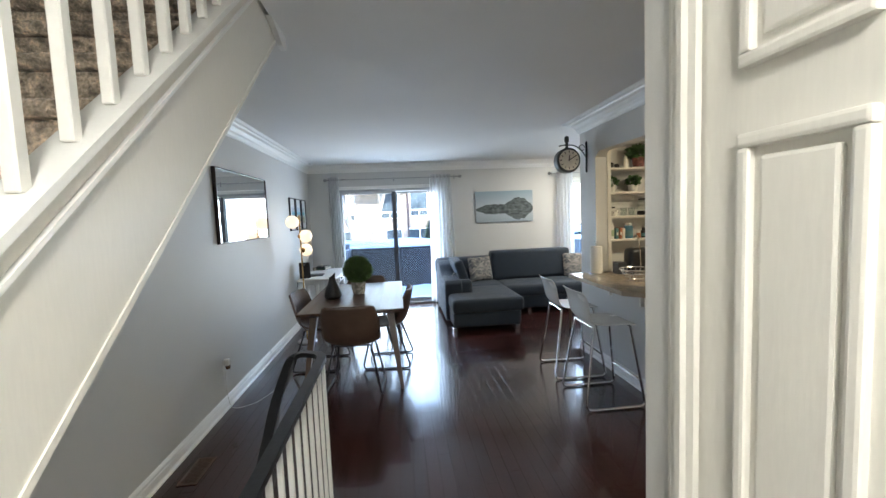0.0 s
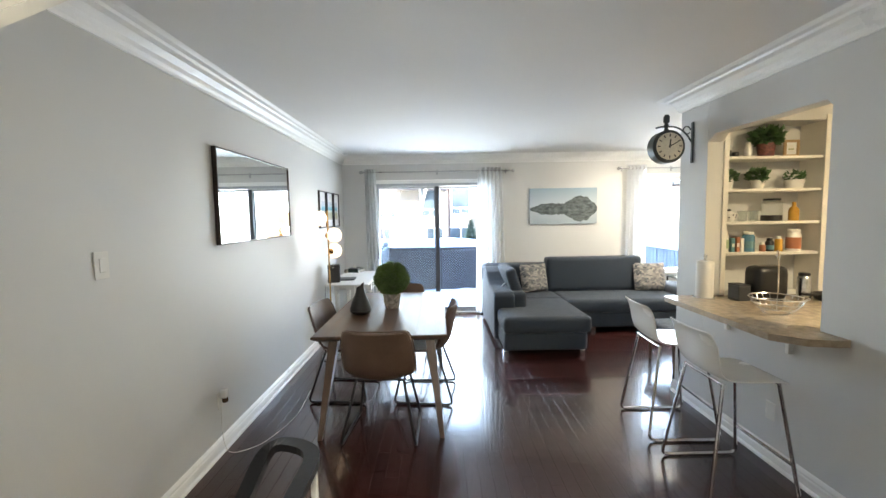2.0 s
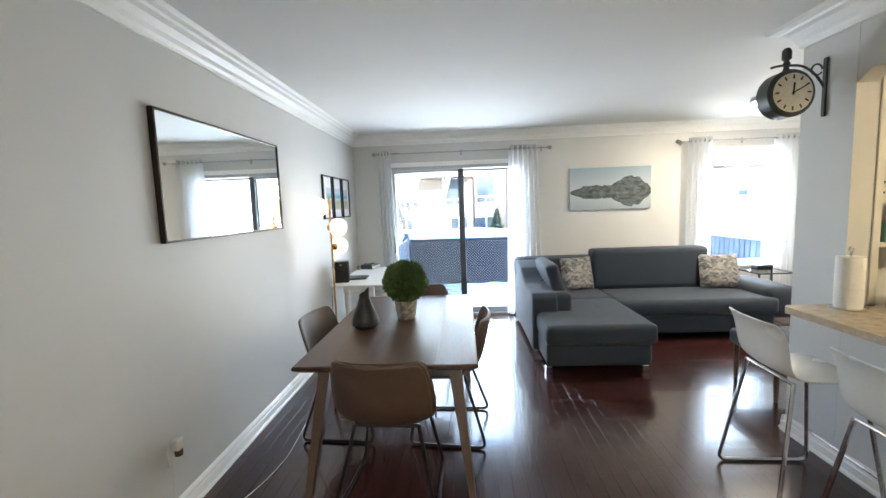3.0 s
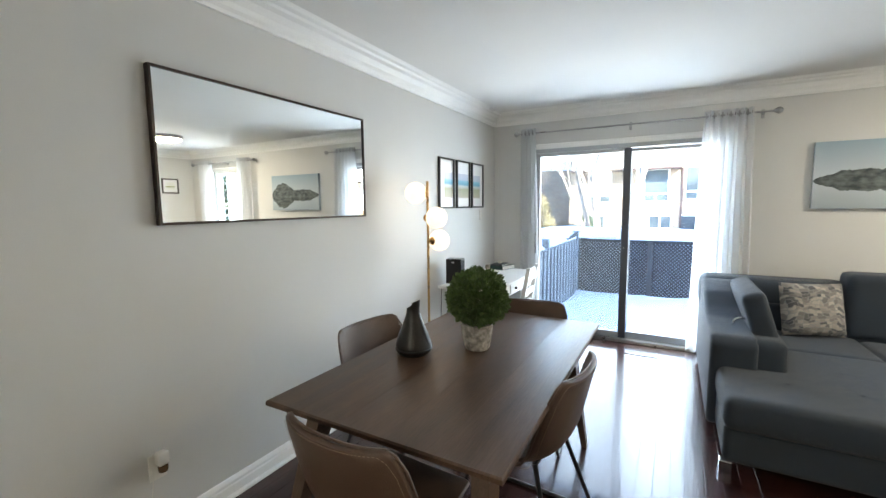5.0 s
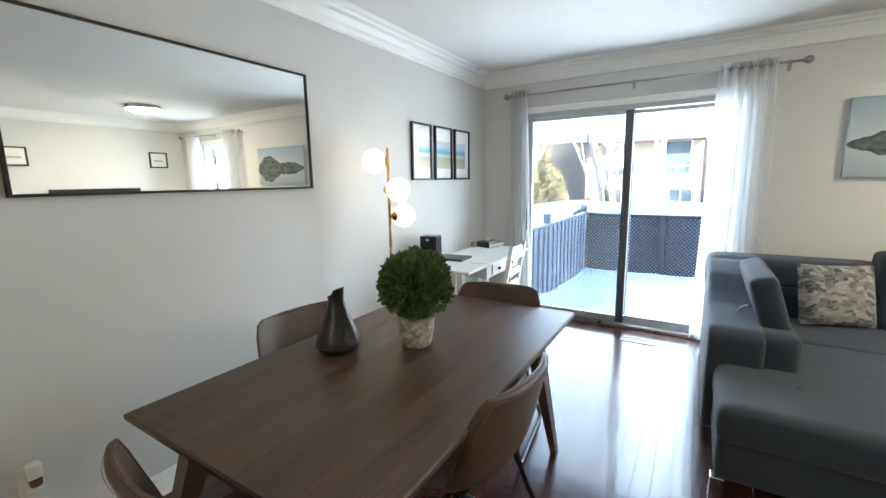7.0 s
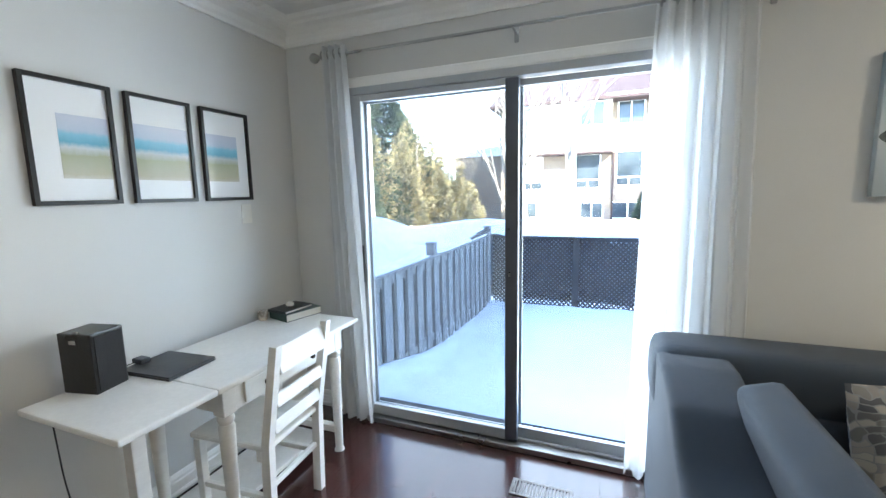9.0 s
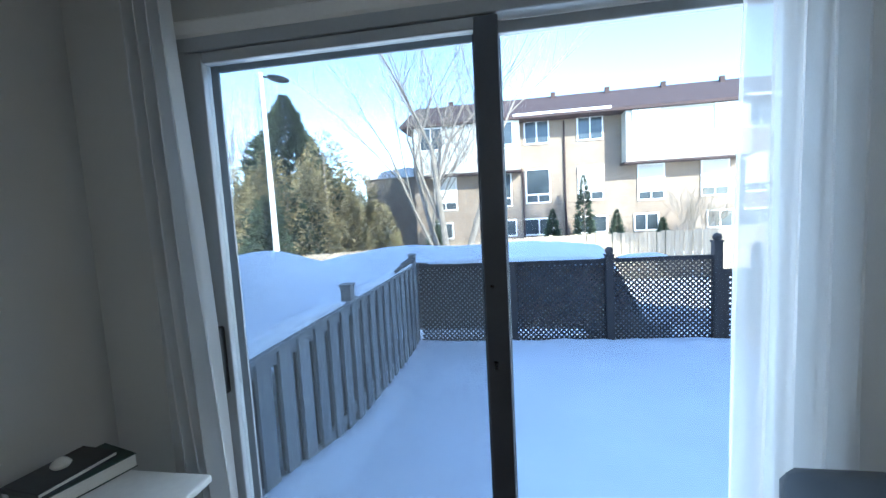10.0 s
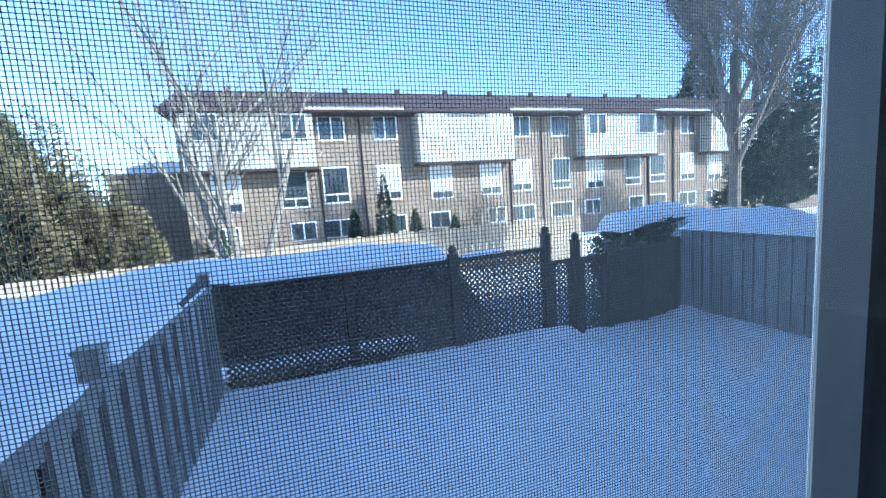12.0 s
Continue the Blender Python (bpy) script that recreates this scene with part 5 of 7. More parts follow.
# ---------- kitchen ----------
cab = thing("base_cabinet", (4.5, 3.0, 0.0), "grey-green kitchen base cabinet under the worktop", "cabinet")
part("carcass", box(B(), (-0.735, -0.36, 0.09), (0.68, 1.05, 0.897), 0.003, 1), GREEN_PANEL, cab)
part("plinth", box(B(), (-0.72, -0.31, 0.0), (0.66, 1.05, 0.09)), PLASTIC_BLACK, cab)
part("end_panel", box(B(), (-0.70, -0.372, 0.13), (0.0, -0.3605, 0.86), 0.004, 1), GREEN_PANEL, cab)
part("end_panel", box(B(), (0.01, -0.372, 0.13), (0.65, -0.3605, 0.86), 0.004, 1), GREEN_PANEL, cab)
shelves = thing("shelf_unit", (4.18, 4.185, 0.936), "white built-in niche with four filled shelves", "shelf")
SH = (2.03, 1.777, 1.52, 1.275)
SHELF_PAINT = mat("warm_shelf_paint", (0.74, 0.71, 0.64), 0.4, var=0.03)
for z in SH:
    part("shelf", box(B(), (-0.379, -0.115, z - 0.936 - 0.022), (0.379, 0.098, z - 0.936), 0.002, 1), SHELF_PAINT, shelves)
for s in (-1, 1):
    part("side_panel", box(B(), (s * 0.3795 - 0.001, -0.12, 0.0), (s * 0.3795 + 0.0005, 0.098, 1.36)), SHELF_PAINT, shelves)
for s in (-1, 1):
    part("face_frame", box(B(), (s * 0.395 - 0.02, -0.136, 0.001), (s * 0.395 + 0.02, -0.1275, 1.40), 0.002, 1), SHELF_PAINT, shelves)


def pot_plant(at, r, h, pot_m, label, n, lr, ls, seed):
    th = thing("shelf_plant", at, label, "plant", "plants on the shelves")
    part("pot", lathe(B(), [(0, 0), (r * 0.8, 0), (r, h), (r * 0.88, h), (r * 0.85, h * 0.85), (0, h * 0.85)], 20), pot_m, th, smooth=True)
    leaf_part("foliage", leaf_ball(n, (0, 0, h + lr * 0.55), lr, ls, seed, 0.6, 0.2), LEAF_DARK, th, "green leaves")
    return th


RED_POT = mat("red_patterned_pot", (0.16, 0.05, 0.04), 0.5, var=0.6, scale=30, bump=0.1)
pot_plant((4.17, 4.155, SH[0]), 0.065, 0.105, RED_POT, "leafy green plant in a dark red patterned pot", 360, 0.095, 0.05, 11)
pot_plant((3.87, 4.165, SH[1]), 0.045, 0.075, WHITE_PLASTIC, "small succulent in a white pot", 90, 0.06, 0.045, 12)
pot_plant((4.12, 4.165, SH[1]), 0.05, 0.075, WHITE_PLASTIC, "fern-like plant in a white pot", 200, 0.062, 0.042, 13)
pot_plant((4.42, 4.165, SH[1]), 0.07, 0.07, WHITE_PLASTIC, "low succulents in a white planter", 110, 0.06, 0.03, 14)


def vessel(name, at, prof, m, label, category, lid=None, band=None):
    th = thing(name, at, label, category)
    part("body", lathe(B(), prof, 22), m, th, smooth=True)
    top = prof[-1][1]
    if lid:
        part("lid", lathe(B(), [(0, top), (lid[0], top), (lid[0], top + lid[1]), (lid[0] * 0.9, top + lid[1] + 0.003), (0, top + lid[1] + 0.003)], 22), lid[2], th, smooth=True)
    if band:
        r = prof[1][0] + 0.001
        part("label_band", lathe(B(), [(r, band[0]), (r, band[1])], 22), band[2], th, smooth=True)
    return th


def can(r, h):
    return [(0, 0), (r, 0), (r, h * 0.86), (r * 0.85, h * 0.95), (r * 0.7, h), (0, h)]


CLEAR = glass_mat("jar_glass", (0.93, 0.95, 0.94), 0.08)
ORANGE = mat("orange_label", (0.40, 0.15, 0.07), 0.5)
BLUE = mat("blue_glass", (0.10, 0.22, 0.30), 0.2)
AMBER = mat("amber_liquid", (0.55, 0.30, 0.05), 0.2)
TEAL = mat("teal_label", (0.10, 0.22, 0.24), 0.5)
STEEL = mat("steel", (0.55, 0.55, 0.55), 0.25, 1.0)
vessel("mug", (3.86, 4.155, SH[0]), can(0.03, 0.06), CERAMIC, "small dark cup on the top shelf", "cup")
vessel("mug", (3.93, 4.165, SH[0]), can(0.026, 0.045), CERAMIC, "small dark cup on the top shelf", "cup")
vessel("bud_vase", (4.04, 4.175, SH[0]), [(0, 0), (0.028, 0), (0.03, 0.05), (0.016, 0.10), (0.02, 0.12), (0, 0.12)], WHITE_PLASTIC, "slim white bud vase on the shelf", "vase")
picture("standing_picture", (4.385, 4.175, SH[0] + 0.068), 0.125, 0.136, 0.015, 0.02, mat("pale_wood", (0.42, 0.28, 0.14), 0.5, var=0.2), LEAFPRINT, "-y", "small pale wood frame with a green leaf", PAPER, 0.02)
tp = vessel("teapot", (3.88, 4.145, SH[2]), [(0, 0), (0.035, 0), (0.052, 0.03), (0.05, 0.06), (0.03, 0.08), (0, 0.085)], WHITE_PLASTIC, "white teapot with dark dots", "teapot", (0.018, 0.012, CERAMIC))
part("spout", tube(B(), rounded([(-0.045, 0, 0.03), (-0.07, 0, 0.05), (-0.085, 0, 0.075)], 0.02), 0.009, 8), WHITE_PLASTIC, tp, smooth=True)
part("pot_handle", tube(B(), rounded([(0.045, 0, 0.065), (0.08, 0, 0.06), (0.075, 0, 0.025), (0.05, 0, 0.02)], 0.02), 0.005, 8), WHITE_PLASTIC, tp, smooth=True)
for k in range(6):
    a = -1.6 + 0.55 * k
    part("dot", ball(B(), (0.051 * math.sin(a), -0.051 * math.cos(a), 0.035 + 0.018 * (k % 2)), 0.006, 10), CERAMIC, tp, smooth=True)
for x in (4.00, 4.09):
    vessel("tumbler", (x, 4.155, SH[2]), [(0, 0), (0.03, 0), (0.036, 0.085), (0.033, 0.085), (0.028, 0.006), (0, 0.006)], CLEAR, "clear glass tumbler on the shelf", "glass")
vessel("storage_jar", (4.23, 4.145, SH[2]), can(0.07, 0.165), CLEAR, "large clear jar with a black lid", "jar", (0.06, 0.012, PLASTIC_BLACK), (0.002, 0.045, CERAMIC))
vessel("bottle", (4.42, 4.155, SH[2]), [(0, 0), (0.035, 0), (0.036, 0.08), (0.03, 0.10), (0.013, 0.115), (0.013, 0.15), (0, 0.15)], AMBER, "amber glass bottle on the shelf", "bottle")
vessel("canister", (3.845, 4.145, SH[3]), can(0.038, 0.15), WHITE_PLASTIC, "white supplement canister with green print", "canister", (0.03, 0.02, WHITE_PLASTIC), (0.03, 0.10, mat("green_print", (0.35, 0.45, 0.28), 0.5)))
for x, m, lb, h in ((3.905, TEAL, "small teal packet on the shelf", 0.115), (3.945, ORANGE, "small orange packet on the shelf", 0.12), (3.98, WHITE_PLASTIC, "small white packet on the shelf", 0.11)):
    bx = thing("packet", (x, 4.145, SH[3]), lb, "packet", "packets on the shelf")
    part("carton", box(B(), (-0.014, -0.035, 0), (0.014, 0.035, h), 0.002, 1), m, bx)
    part("print_bar", box(B(), (-0.010, -0.0358, h * 0.35), (0.010, -0.035, h * 0.6)), PAGES, bx)
vessel("blue_jar", (4.05, 4.145, SH[3]), can(0.045, 0.14), BLUE, "blue-grey jar with a pale lid", "jar", (0.036, 0.018, WHITE_PLASTIC), (0.03, 0.085, TEAL))
vessel("small_bottle", (4.16, 4.135, SH[3]), can(0.022, 0.055), ORANGE, "tiny orange bottle with white cap", "bottle", (0.014, 0.012, WHITE_PLASTIC))
vessel("small_bottle", (4.225, 4.145, SH[3]), can(0.032, 0.085), CERAMIC, "small dark bottle with teal label", "bottle", (0.02, 0.02, PLASTIC_BLACK), (0.015, 0.05, TEAL))
vessel("small_bottle", (4.30, 4.145, SH[3]), can(0.028, 0.10), AMBER, "small brown bottle with white cap", "bottle", (0.018, 0.02, WHITE_PLASTIC))
vessel("tub", (4.42, 4.145, SH[3]), can(0.05, 0.15), WHITE_PLASTIC, "white tub with an orange label", "tub", (0.042, 0.022, WHITE_PLASTIC), (0.02, 0.11, ORANGE))
ZT = 0.936
towel = thing("paper_towel", (3.60, 3.985, ZT), "white paper towel roll on a chrome stand", "paper towel")
part("stand_base", lathe(B(), [(0, 0), (0.075, 0), (0.075, 0.006), (0.07, 0.009), (0, 0.009)], 24), CHROME, towel, smooth=True)
part("rod", tube(B(), [(0, 0, 0.009), (0, 0, 0.315)], 0.005, 8), CHROME, towel, smooth=True)
part("roll", lathe(B(), [(0.02, 0.01), (0.060, 0.01), (0.061, 0.02), (0.061, 0.275), (0.06, 0.285), (0.02, 0.285), (0.02, 0.01)], 32), mat("paper_tissue", (0.82, 0.81, 0.78), 0.9, var=0.03, bump=0.3, bscale=150), towel, "white quilted paper", smooth=True)
part("ring_top", tube(B(), arc((0, 0, 0.325), 0.012, 0, 360, 14, "xz"), 0.003, 6, caps=False), CHROME, towel, smooth=True)
bask = thing("wire_basket", (3.735, 3.46, ZT), "chrome wire fruit basket with a tall banana hook", "basket")
for z, r in ((0.004, 0.07), (0.035, 0.105), (0.07, 0.132), (0.105, 0.152)):
    part("wire_ring", tube(B(), arc((0, 0, z), r, 0, 360, 36, "xy"), 0.0028 if z < 0.1 else 0.0045, 6, caps=False), CHROME, bask, smooth=True)
for k in range(22):
    a = 2 * math.pi * k / 22
    c, s = math.cos(a), math.sin(a)
    part("wire_rib", tube(B(), [(0.07 * c, 0.07 * s, 0.004), (0.105 * c, 0.105 * s, 0.035), (0.132 * c, 0.132 * s, 0.07), (0.152 * c, 0.152 * s, 0.105)], 0.0018, 5), CHROME, bask)
part("hook", tube(B(), rounded([(0.10, 0.11, 0.10), (0.08, 0.09, 0.28), (0.04, 0.05, 0.40), (-0.01, 0.0, 0.41), (-0.02, -0.01, 0.37)], 0.06), 0.0045, 8), CHROME, bask, smooth=True)
bag = thing("toaster", (3.98, 3.86, ZT), "black rounded two-slice toaster on the worktop", "toaster")
part("body", box(B(), (-0.12, -0.085, 0.008), (0.12, 0.085, 0.262), 0.06, 5), PLASTIC_BLACK, bag, smooth=True)
part("slot", box(B(), (-0.08, -0.028, 0.2605), (0.08, -0.012, 0.2635)), STEEL, bag)
part("slot", box(B(), (-0.08, 0.012, 0.2605), (0.08, 0.028, 0.2635)), STEEL, bag)
part("lever", box(B(), (0.12, -0.015, 0.16), (0.142, 0.015, 0.175), 0.004, 1), PLASTIC_BLACK, bag)
for x in (-0.08, 0.08):
    part("foot", box(B(), (x - 0.012, -0.05, 0), (x + 0.012, 0.05, 0.009)), PLASTIC_BLACK, bag)
gb = thing("grey_box", (3.80, 3.885, ZT), "small dark grey tin on the worktop", "tin")
part("body", box(B(), (-0.045, -0.06, 0.0), (0.045, 0.06, 0.11), 0.008, 2), SLATE, gb)
part("lid", box(B(), (-0.046, -0.061, 0.11), (0.046, 0.061, 0.122), 0.004, 1), SLATE, gb)
vessel("steel_canister", (4.27, 3.86, ZT), can(0.045, 0.18), STEEL, "brushed steel canister on the worktop", "canister", (0.036, 0.015, PLASTIC_BLACK))
tray = thing("pan", (4.45, 3.80, ZT), "shallow black frying pan on the worktop", "pan")
part("dish", lathe(B(), [(0, 0), (0.11, 0), (0.135, 0.045), (0.131, 0.045), (0.108, 0.005), (0, 0.005)], 28), PLASTIC_BLACK, tray, smooth=True)
part("handle", tube(B(), [(-0.13, 0, 0.04), (-0.28, -0.03, 0.06)], 0.010, 8), PLASTIC_BLACK, tray, smooth=True)
kp = picture("kitchen_picture", (5.2, 3.78, 1.72), 0.24, 0.30, 0.02, 0.02, FRAME_DARK, LEAFPRINT, "-x", "dark framed print on the kitchen wall", PAPER, 0.05)
kv = thing("wall_hook_rail", (5.2, 3.86, 2.03), "small dark ornament high on the kitchen wall", "ornament")
part("body", box(B(), (-0.03, -0.07, -0.03), (0, 0.07, 0.03), 0.01, 2), PLASTIC_BLACK, kv)

# ---------- living corner ----------
def pillow(at, w, h, rx, ry, rz, seed):
    th = thing("cushion", at, "square scatter cushion in a grey printed pattern", "cushion", "cushions on the sofa")
    bm = B()
    n = 12
    front = {}
    for sgn in (1, -1):
        for i in range(n + 1):
            for j in range(n + 1):
                u, v = -1 + 2 * i / n, -1 + 2 * j / n
                edge = i in (0, n) or j in (0, n)
                t = 0.075 * ((1 - u ** 4) * (1 - v ** 4)) ** 0.6
                k = (1 - 0.05 * (1 - abs(u) ** 2)) if abs(v) > 0.99 else 1.0
                key = (i, j, 0 if edge else sgn)
                if key not in front:
                    front[key] = bm.verts.new((u * w / 2, -sgn * t, v * h / 2 * k))
    for sgn in (1, -1):
        for i in range(n):
            for j in range(n):
                q = []
                for a, b in ((i, j), (i + 1, j), (i + 1, j + 1), (i, j + 1)):
                    edge = a in (0, n) or b in (0, n)
                    q.append(front[(a, b, 0 if edge else sgn)])
                bm.faces.new(q if sgn > 0 else q[::-1])
    part("cover", bm, PRINT, th, smooth=True)
    th.matrix_basis = pose(at[0], at[1], at[2], rx, ry, rz)
    return th


def print_mat():
    m = mat("printed_fabric", (0.3, 0.29, 0.27), 0.85, bump=0.3, bscale=300)
    n, l = m.node_tree.nodes, m.node_tree.links
    br = n.new("ShaderNodeTexBrick")
    br.inputs["Scale"].default_value = 11
    br.inputs["Color1"].default_value, br.inputs["Color2"].default_value, br.inputs["Mortar"].default_value = (0.42, 0.38, 0.33, 1), (0.07, 0.075, 0.085, 1), (0.25, 0.25, 0.25, 1)
    br.offset, br.squash = 0.37, 0.7
    mp, tc = n.new("ShaderNodeMapping"), n.new("ShaderNodeTexCoord")
    mp.inputs["Rotation"].default_value = (radians(90), 0, 0)
    nz = n.new("ShaderNodeTexNoise")
    nz.inputs["Scale"].default_value = 9
    ad = n.new("ShaderNodeVectorMath")
    ad.operation = "MULTIPLY_ADD"
    ad.inputs[1].default_value = (0.12, 0.12, 0.12)
    l.new(tc.outputs["Object"], mp.inputs["Vector"])
    l.new(tc.outputs["Object"], nz.inputs["Vector"])
    l.new(nz.outputs["Color"], ad.inputs[0])
    l.new(mp.outputs[0], ad.inputs[2])
    l.new(ad.outputs[0], br.inputs["Vector"])
    l.new(br.outputs["Color"], n["Principled BSDF"].inputs["Base Color"])
    return m


PRINT = print_mat()
pillow((2.95, 6.93, 0.66), 0.44, 0.42, -14, 0, 18, 1)
pillow((4.66, 6.88, 0.655), 0.44, 0.42, -16, 0, -8, 2)
st = thing("side_table", (5.42, 7.16, 0.0), "black metal side table with a glass top beside the sofa", "table")
for x in (-0.22, 0.22):
    for y in (-0.2, 0.2):
        part("leg", box(B(), (x - 0.009, y - 0.009, 0), (x + 0.009, y + 0.009, 0.59)), BLACK_METAL, st)
for z in (0.10, 0.575):
    for lo, hi in (((-0.211, -0.209), (0.211, -0.191)), ((-0.211, 0.191), (0.211, 0.209)), ((-0.229, -0.191), (-0.211, 0.191)), ((0.211, -0.191), (0.229, 0.191))):
        part("rail", box(B(), (*lo, z), (*hi, z + 0.015)), BLACK_METAL, st)
part("glass_top", box(B(), (-0.225, -0.205, 0.591), (0.225, 0.205, 0.599)), CLEAR, st)
bx = thing("small_box", (5.40, 7.20, 0.599), "small black box on the side table", "box")
part("body", box(B(), (-0.10, -0.06, 0), (0.10, 0.06, 0.045), 0.004, 1), PLASTIC_BLACK, bx)
part("lid", box(B(), (-0.101, -0.061, 0.046), (0.101, 0.061, 0.06), 0.004, 1), PLASTIC_BLACK, bx)
otto = thing("lounge_chair", (4.10, 5.02, 0.0), "grey upholstered low chair with dark wooden legs", "chair")
part("seat", box(B(), (-0.30, -0.28, 0.30), (0.30, 0.28, 0.44), 0.05, 3), SOFA, otto, smooth=True)
for x in (-0.25, 0.25):
    for y in (-0.23, 0.23):
        bm = lathe(B(), [(0, 0), (0.014, 0), (0.024, 0.31), (0, 0.31)], 12, (x, y, 0))
        part("leg", bm, WOOD_DARK, otto, smooth=True)
part("backrest", box(B(), (0.22, -0.28, 0.42), (0.32, 0.28, 0.74), 0.045, 3), SOFA, otto, smooth=True)

# ---------- outside: snow ----------
def smooth01(t):
    t = min(max(t, 0.0), 1.0)
    return t * t * (3 - 2 * t)


def snow_z(x, y):
    """Height of the snow over the deck and yard."""
    z = -0.10 - 0.39 * smooth01((y - 7.7) / 2.6)
    z += 0.10 * math.exp(-((x - 0.15) / 0.16) ** 2) * (1 - smooth01((y - 9) / 3))
    edge = 3.96 + 0.28 * (y - 9.8)
    z -= 0.15 * smooth01((x - edge) / 0.22)
    z += 0.10 * smooth01((x - 6.1) / 0.8) + 0.07 * math.exp(-((y - 12.3) / 0.14) ** 2) * (0.4 + noise.noise(Vector((x * 2.4, 0, 3))))
    z += 0.10 * math.exp(-(((x - 3.95) / 0.16) ** 2 + ((y - 12.05) / 0.13) ** 2)) + 0.06 * math.exp(-(((x - 4.3) / 0.3) ** 2 + ((y - 12.2) / 0.2) ** 2))
    z += 0.035 * noise.noise(Vector((x * 0.7, y * 0.7, 0))) + 0.012 * noise.noise(Vector((x * 2.6, y * 2.6, 4))) + 0.004 * noise.noise(Vector((x * 11, y * 11, 7)))
    return z


def mound_z(x, y):
    """The heaped snow beside the deck and behind the lattice."""
    z = 0.57 + 0.54 * math.exp(-(((x + 1.55) / 0.95) ** 2 + ((y - 10.9) / 1.4) ** 2)) + 0.30 * math.exp(-(((x + 0.5) / 1.3) ** 2 + ((y - 13.2) / 0.9) ** 2))
    z += 0.36 * math.exp(-(((x - 2.0) / 1.9) ** 2 + ((y - 13.2) / 0.5) ** 2)) - 0.9 * smooth01((x - 2.9) / 0.7)
    z -= 1.7 * smooth01((y - 13.6) / 1.6) + 1.3 * smooth01((-2.0 - x) / 1.2)
    z -= 0.10 * smooth01((9.2 - y) / 1.2)
    return z + 0.05 * noise.noise(Vector((x * 0.9, y * 0.9, 9))) + 0.012 * noise.noise(Vector((x * 4, y * 4, 2)))


def field(name, x0, x1, y0, y1, step, fn, m, label, category, kind="structure"):
    nx, ny = int((x1 - x0) / step), int((y1 - y0) / step)
    vs = [(x0 + (x1 - x0) * i / nx, y0 + (y1 - y0) * j / ny) for j in range(ny + 1) for i in range(nx + 1)]
    vs = [(x, y, fn(x, y)) for x, y in vs]
    fs = [(j * (nx + 1) + i, j * (nx + 1) + i + 1, (j + 1) * (nx + 1) + i + 1, (j + 1) * (nx + 1) + i) for j in range(ny) for i in range(nx)]
    me = bpy.data.meshes.new(name)
    me.from_pydata(vs, [], fs)
    me.materials.append(m)
    for p in me.polygons:
        p.use_smooth = True
    return tagged(new(name, me), label, category, "", kind)


field("ground_deck", -0.02, 7.3, YF + 0.09, 12.5, 0.06, snow_z, SNOW, "fresh snow lying over the back deck", "snow")
field("snow_heap", -6.0, -0.02, 7.9, 15.2, 0.09, mound_z, SNOW, "large rounded snow heap beside the deck rail", "snow")
field("snow_heap_back", -0.02, 4.4, 12.52, 15.2, 0.08, mound_z, SNOW, "snow heap behind the lattice fence", "snow")
structure("ground", box(B(), (-400, 7.83, -1.7), (400, 900, -1.30)), SNOW, "snow-covered ground reaching the distance", "ground")


def snow_cap(name, pts, width, height, label, parent=None, seed=0):
    """A lumpy ridge of snow along points."""
    pts = [Vector(p) for p in pts]
    bm = B()
    rings = []
    n = 7
    total = []
    for a, b in zip(pts, pts[1:]):
        k = max(2, int((b - a).length / 0.07))
        total += [a + (b - a) * i / k for i in range(k)]
    total.append(pts[-1])
    for i, p in enumerate(total):
        d = (total[min(i + 1, len(total) - 1)] - total[max(i - 1, 0)]).normalized()
        side = d.cross(Vector((0, 0, 1))).normalized()
        f = 1 + 0.35 * noise.noise(p * 1.7 + Vector((seed, 0, 0))) + 0.15 * noise.noise(p * 6)
        f *= min(1.0, 0.25 + 0.4 * min(i, len(total) - 1 - i))
        ring = []
        for q in range(n):
            a = math.pi * q / (n - 1)
            ring.append(bm.verts.new(p + side * (width / 2 * math.cos(a)) * (0.8 + 0.2 * f) + Vector((0, 0, max(0.002, height * f * math.sin(a))))))
        rings.append(ring)
    for a, b in zip(rings, rings[1:]):
        for q in range(n - 1):
            bm.faces.new((a[q], a[q + 1], b[q + 1], b[q]))
        bm.faces.new((a[n - 1], a[0], b[0], b[n - 1]))
    bm.faces.new(rings[0])
    bm.faces.new(rings[-1])
    ob = part(name, bm, SNOW, parent, label, smooth=True)
    if parent is None:
        tagged(ob, category="snow")
    return ob


# ---------- deck rail ----------
def post(bm, x, y, z0, z1, w=0.09):
    box(bm, (x - w / 2, y - w / 2, z0), (x + w / 2, y + w / 2, z1), 0.004, 1)
    box(bm, (x - w / 2 - 0.012, y - w / 2 - 0.012, z1), (x + w / 2 + 0.012, y + w / 2 + 0.012, z1 + 0.022), 0.004, 1)
    return bm


dr = thing("deck_rail", (0.06, 10.0, -0.6), "weathered grey wooden deck rail with vertical pickets", "railing")
off = Vector((0.06, 10.0, -0.6))
def dp(name, bm, m=GREY_WOOD, label=""):
    bm.transform(Matrix.Translation(-off))
    return part(name, bm, m, dr, label)


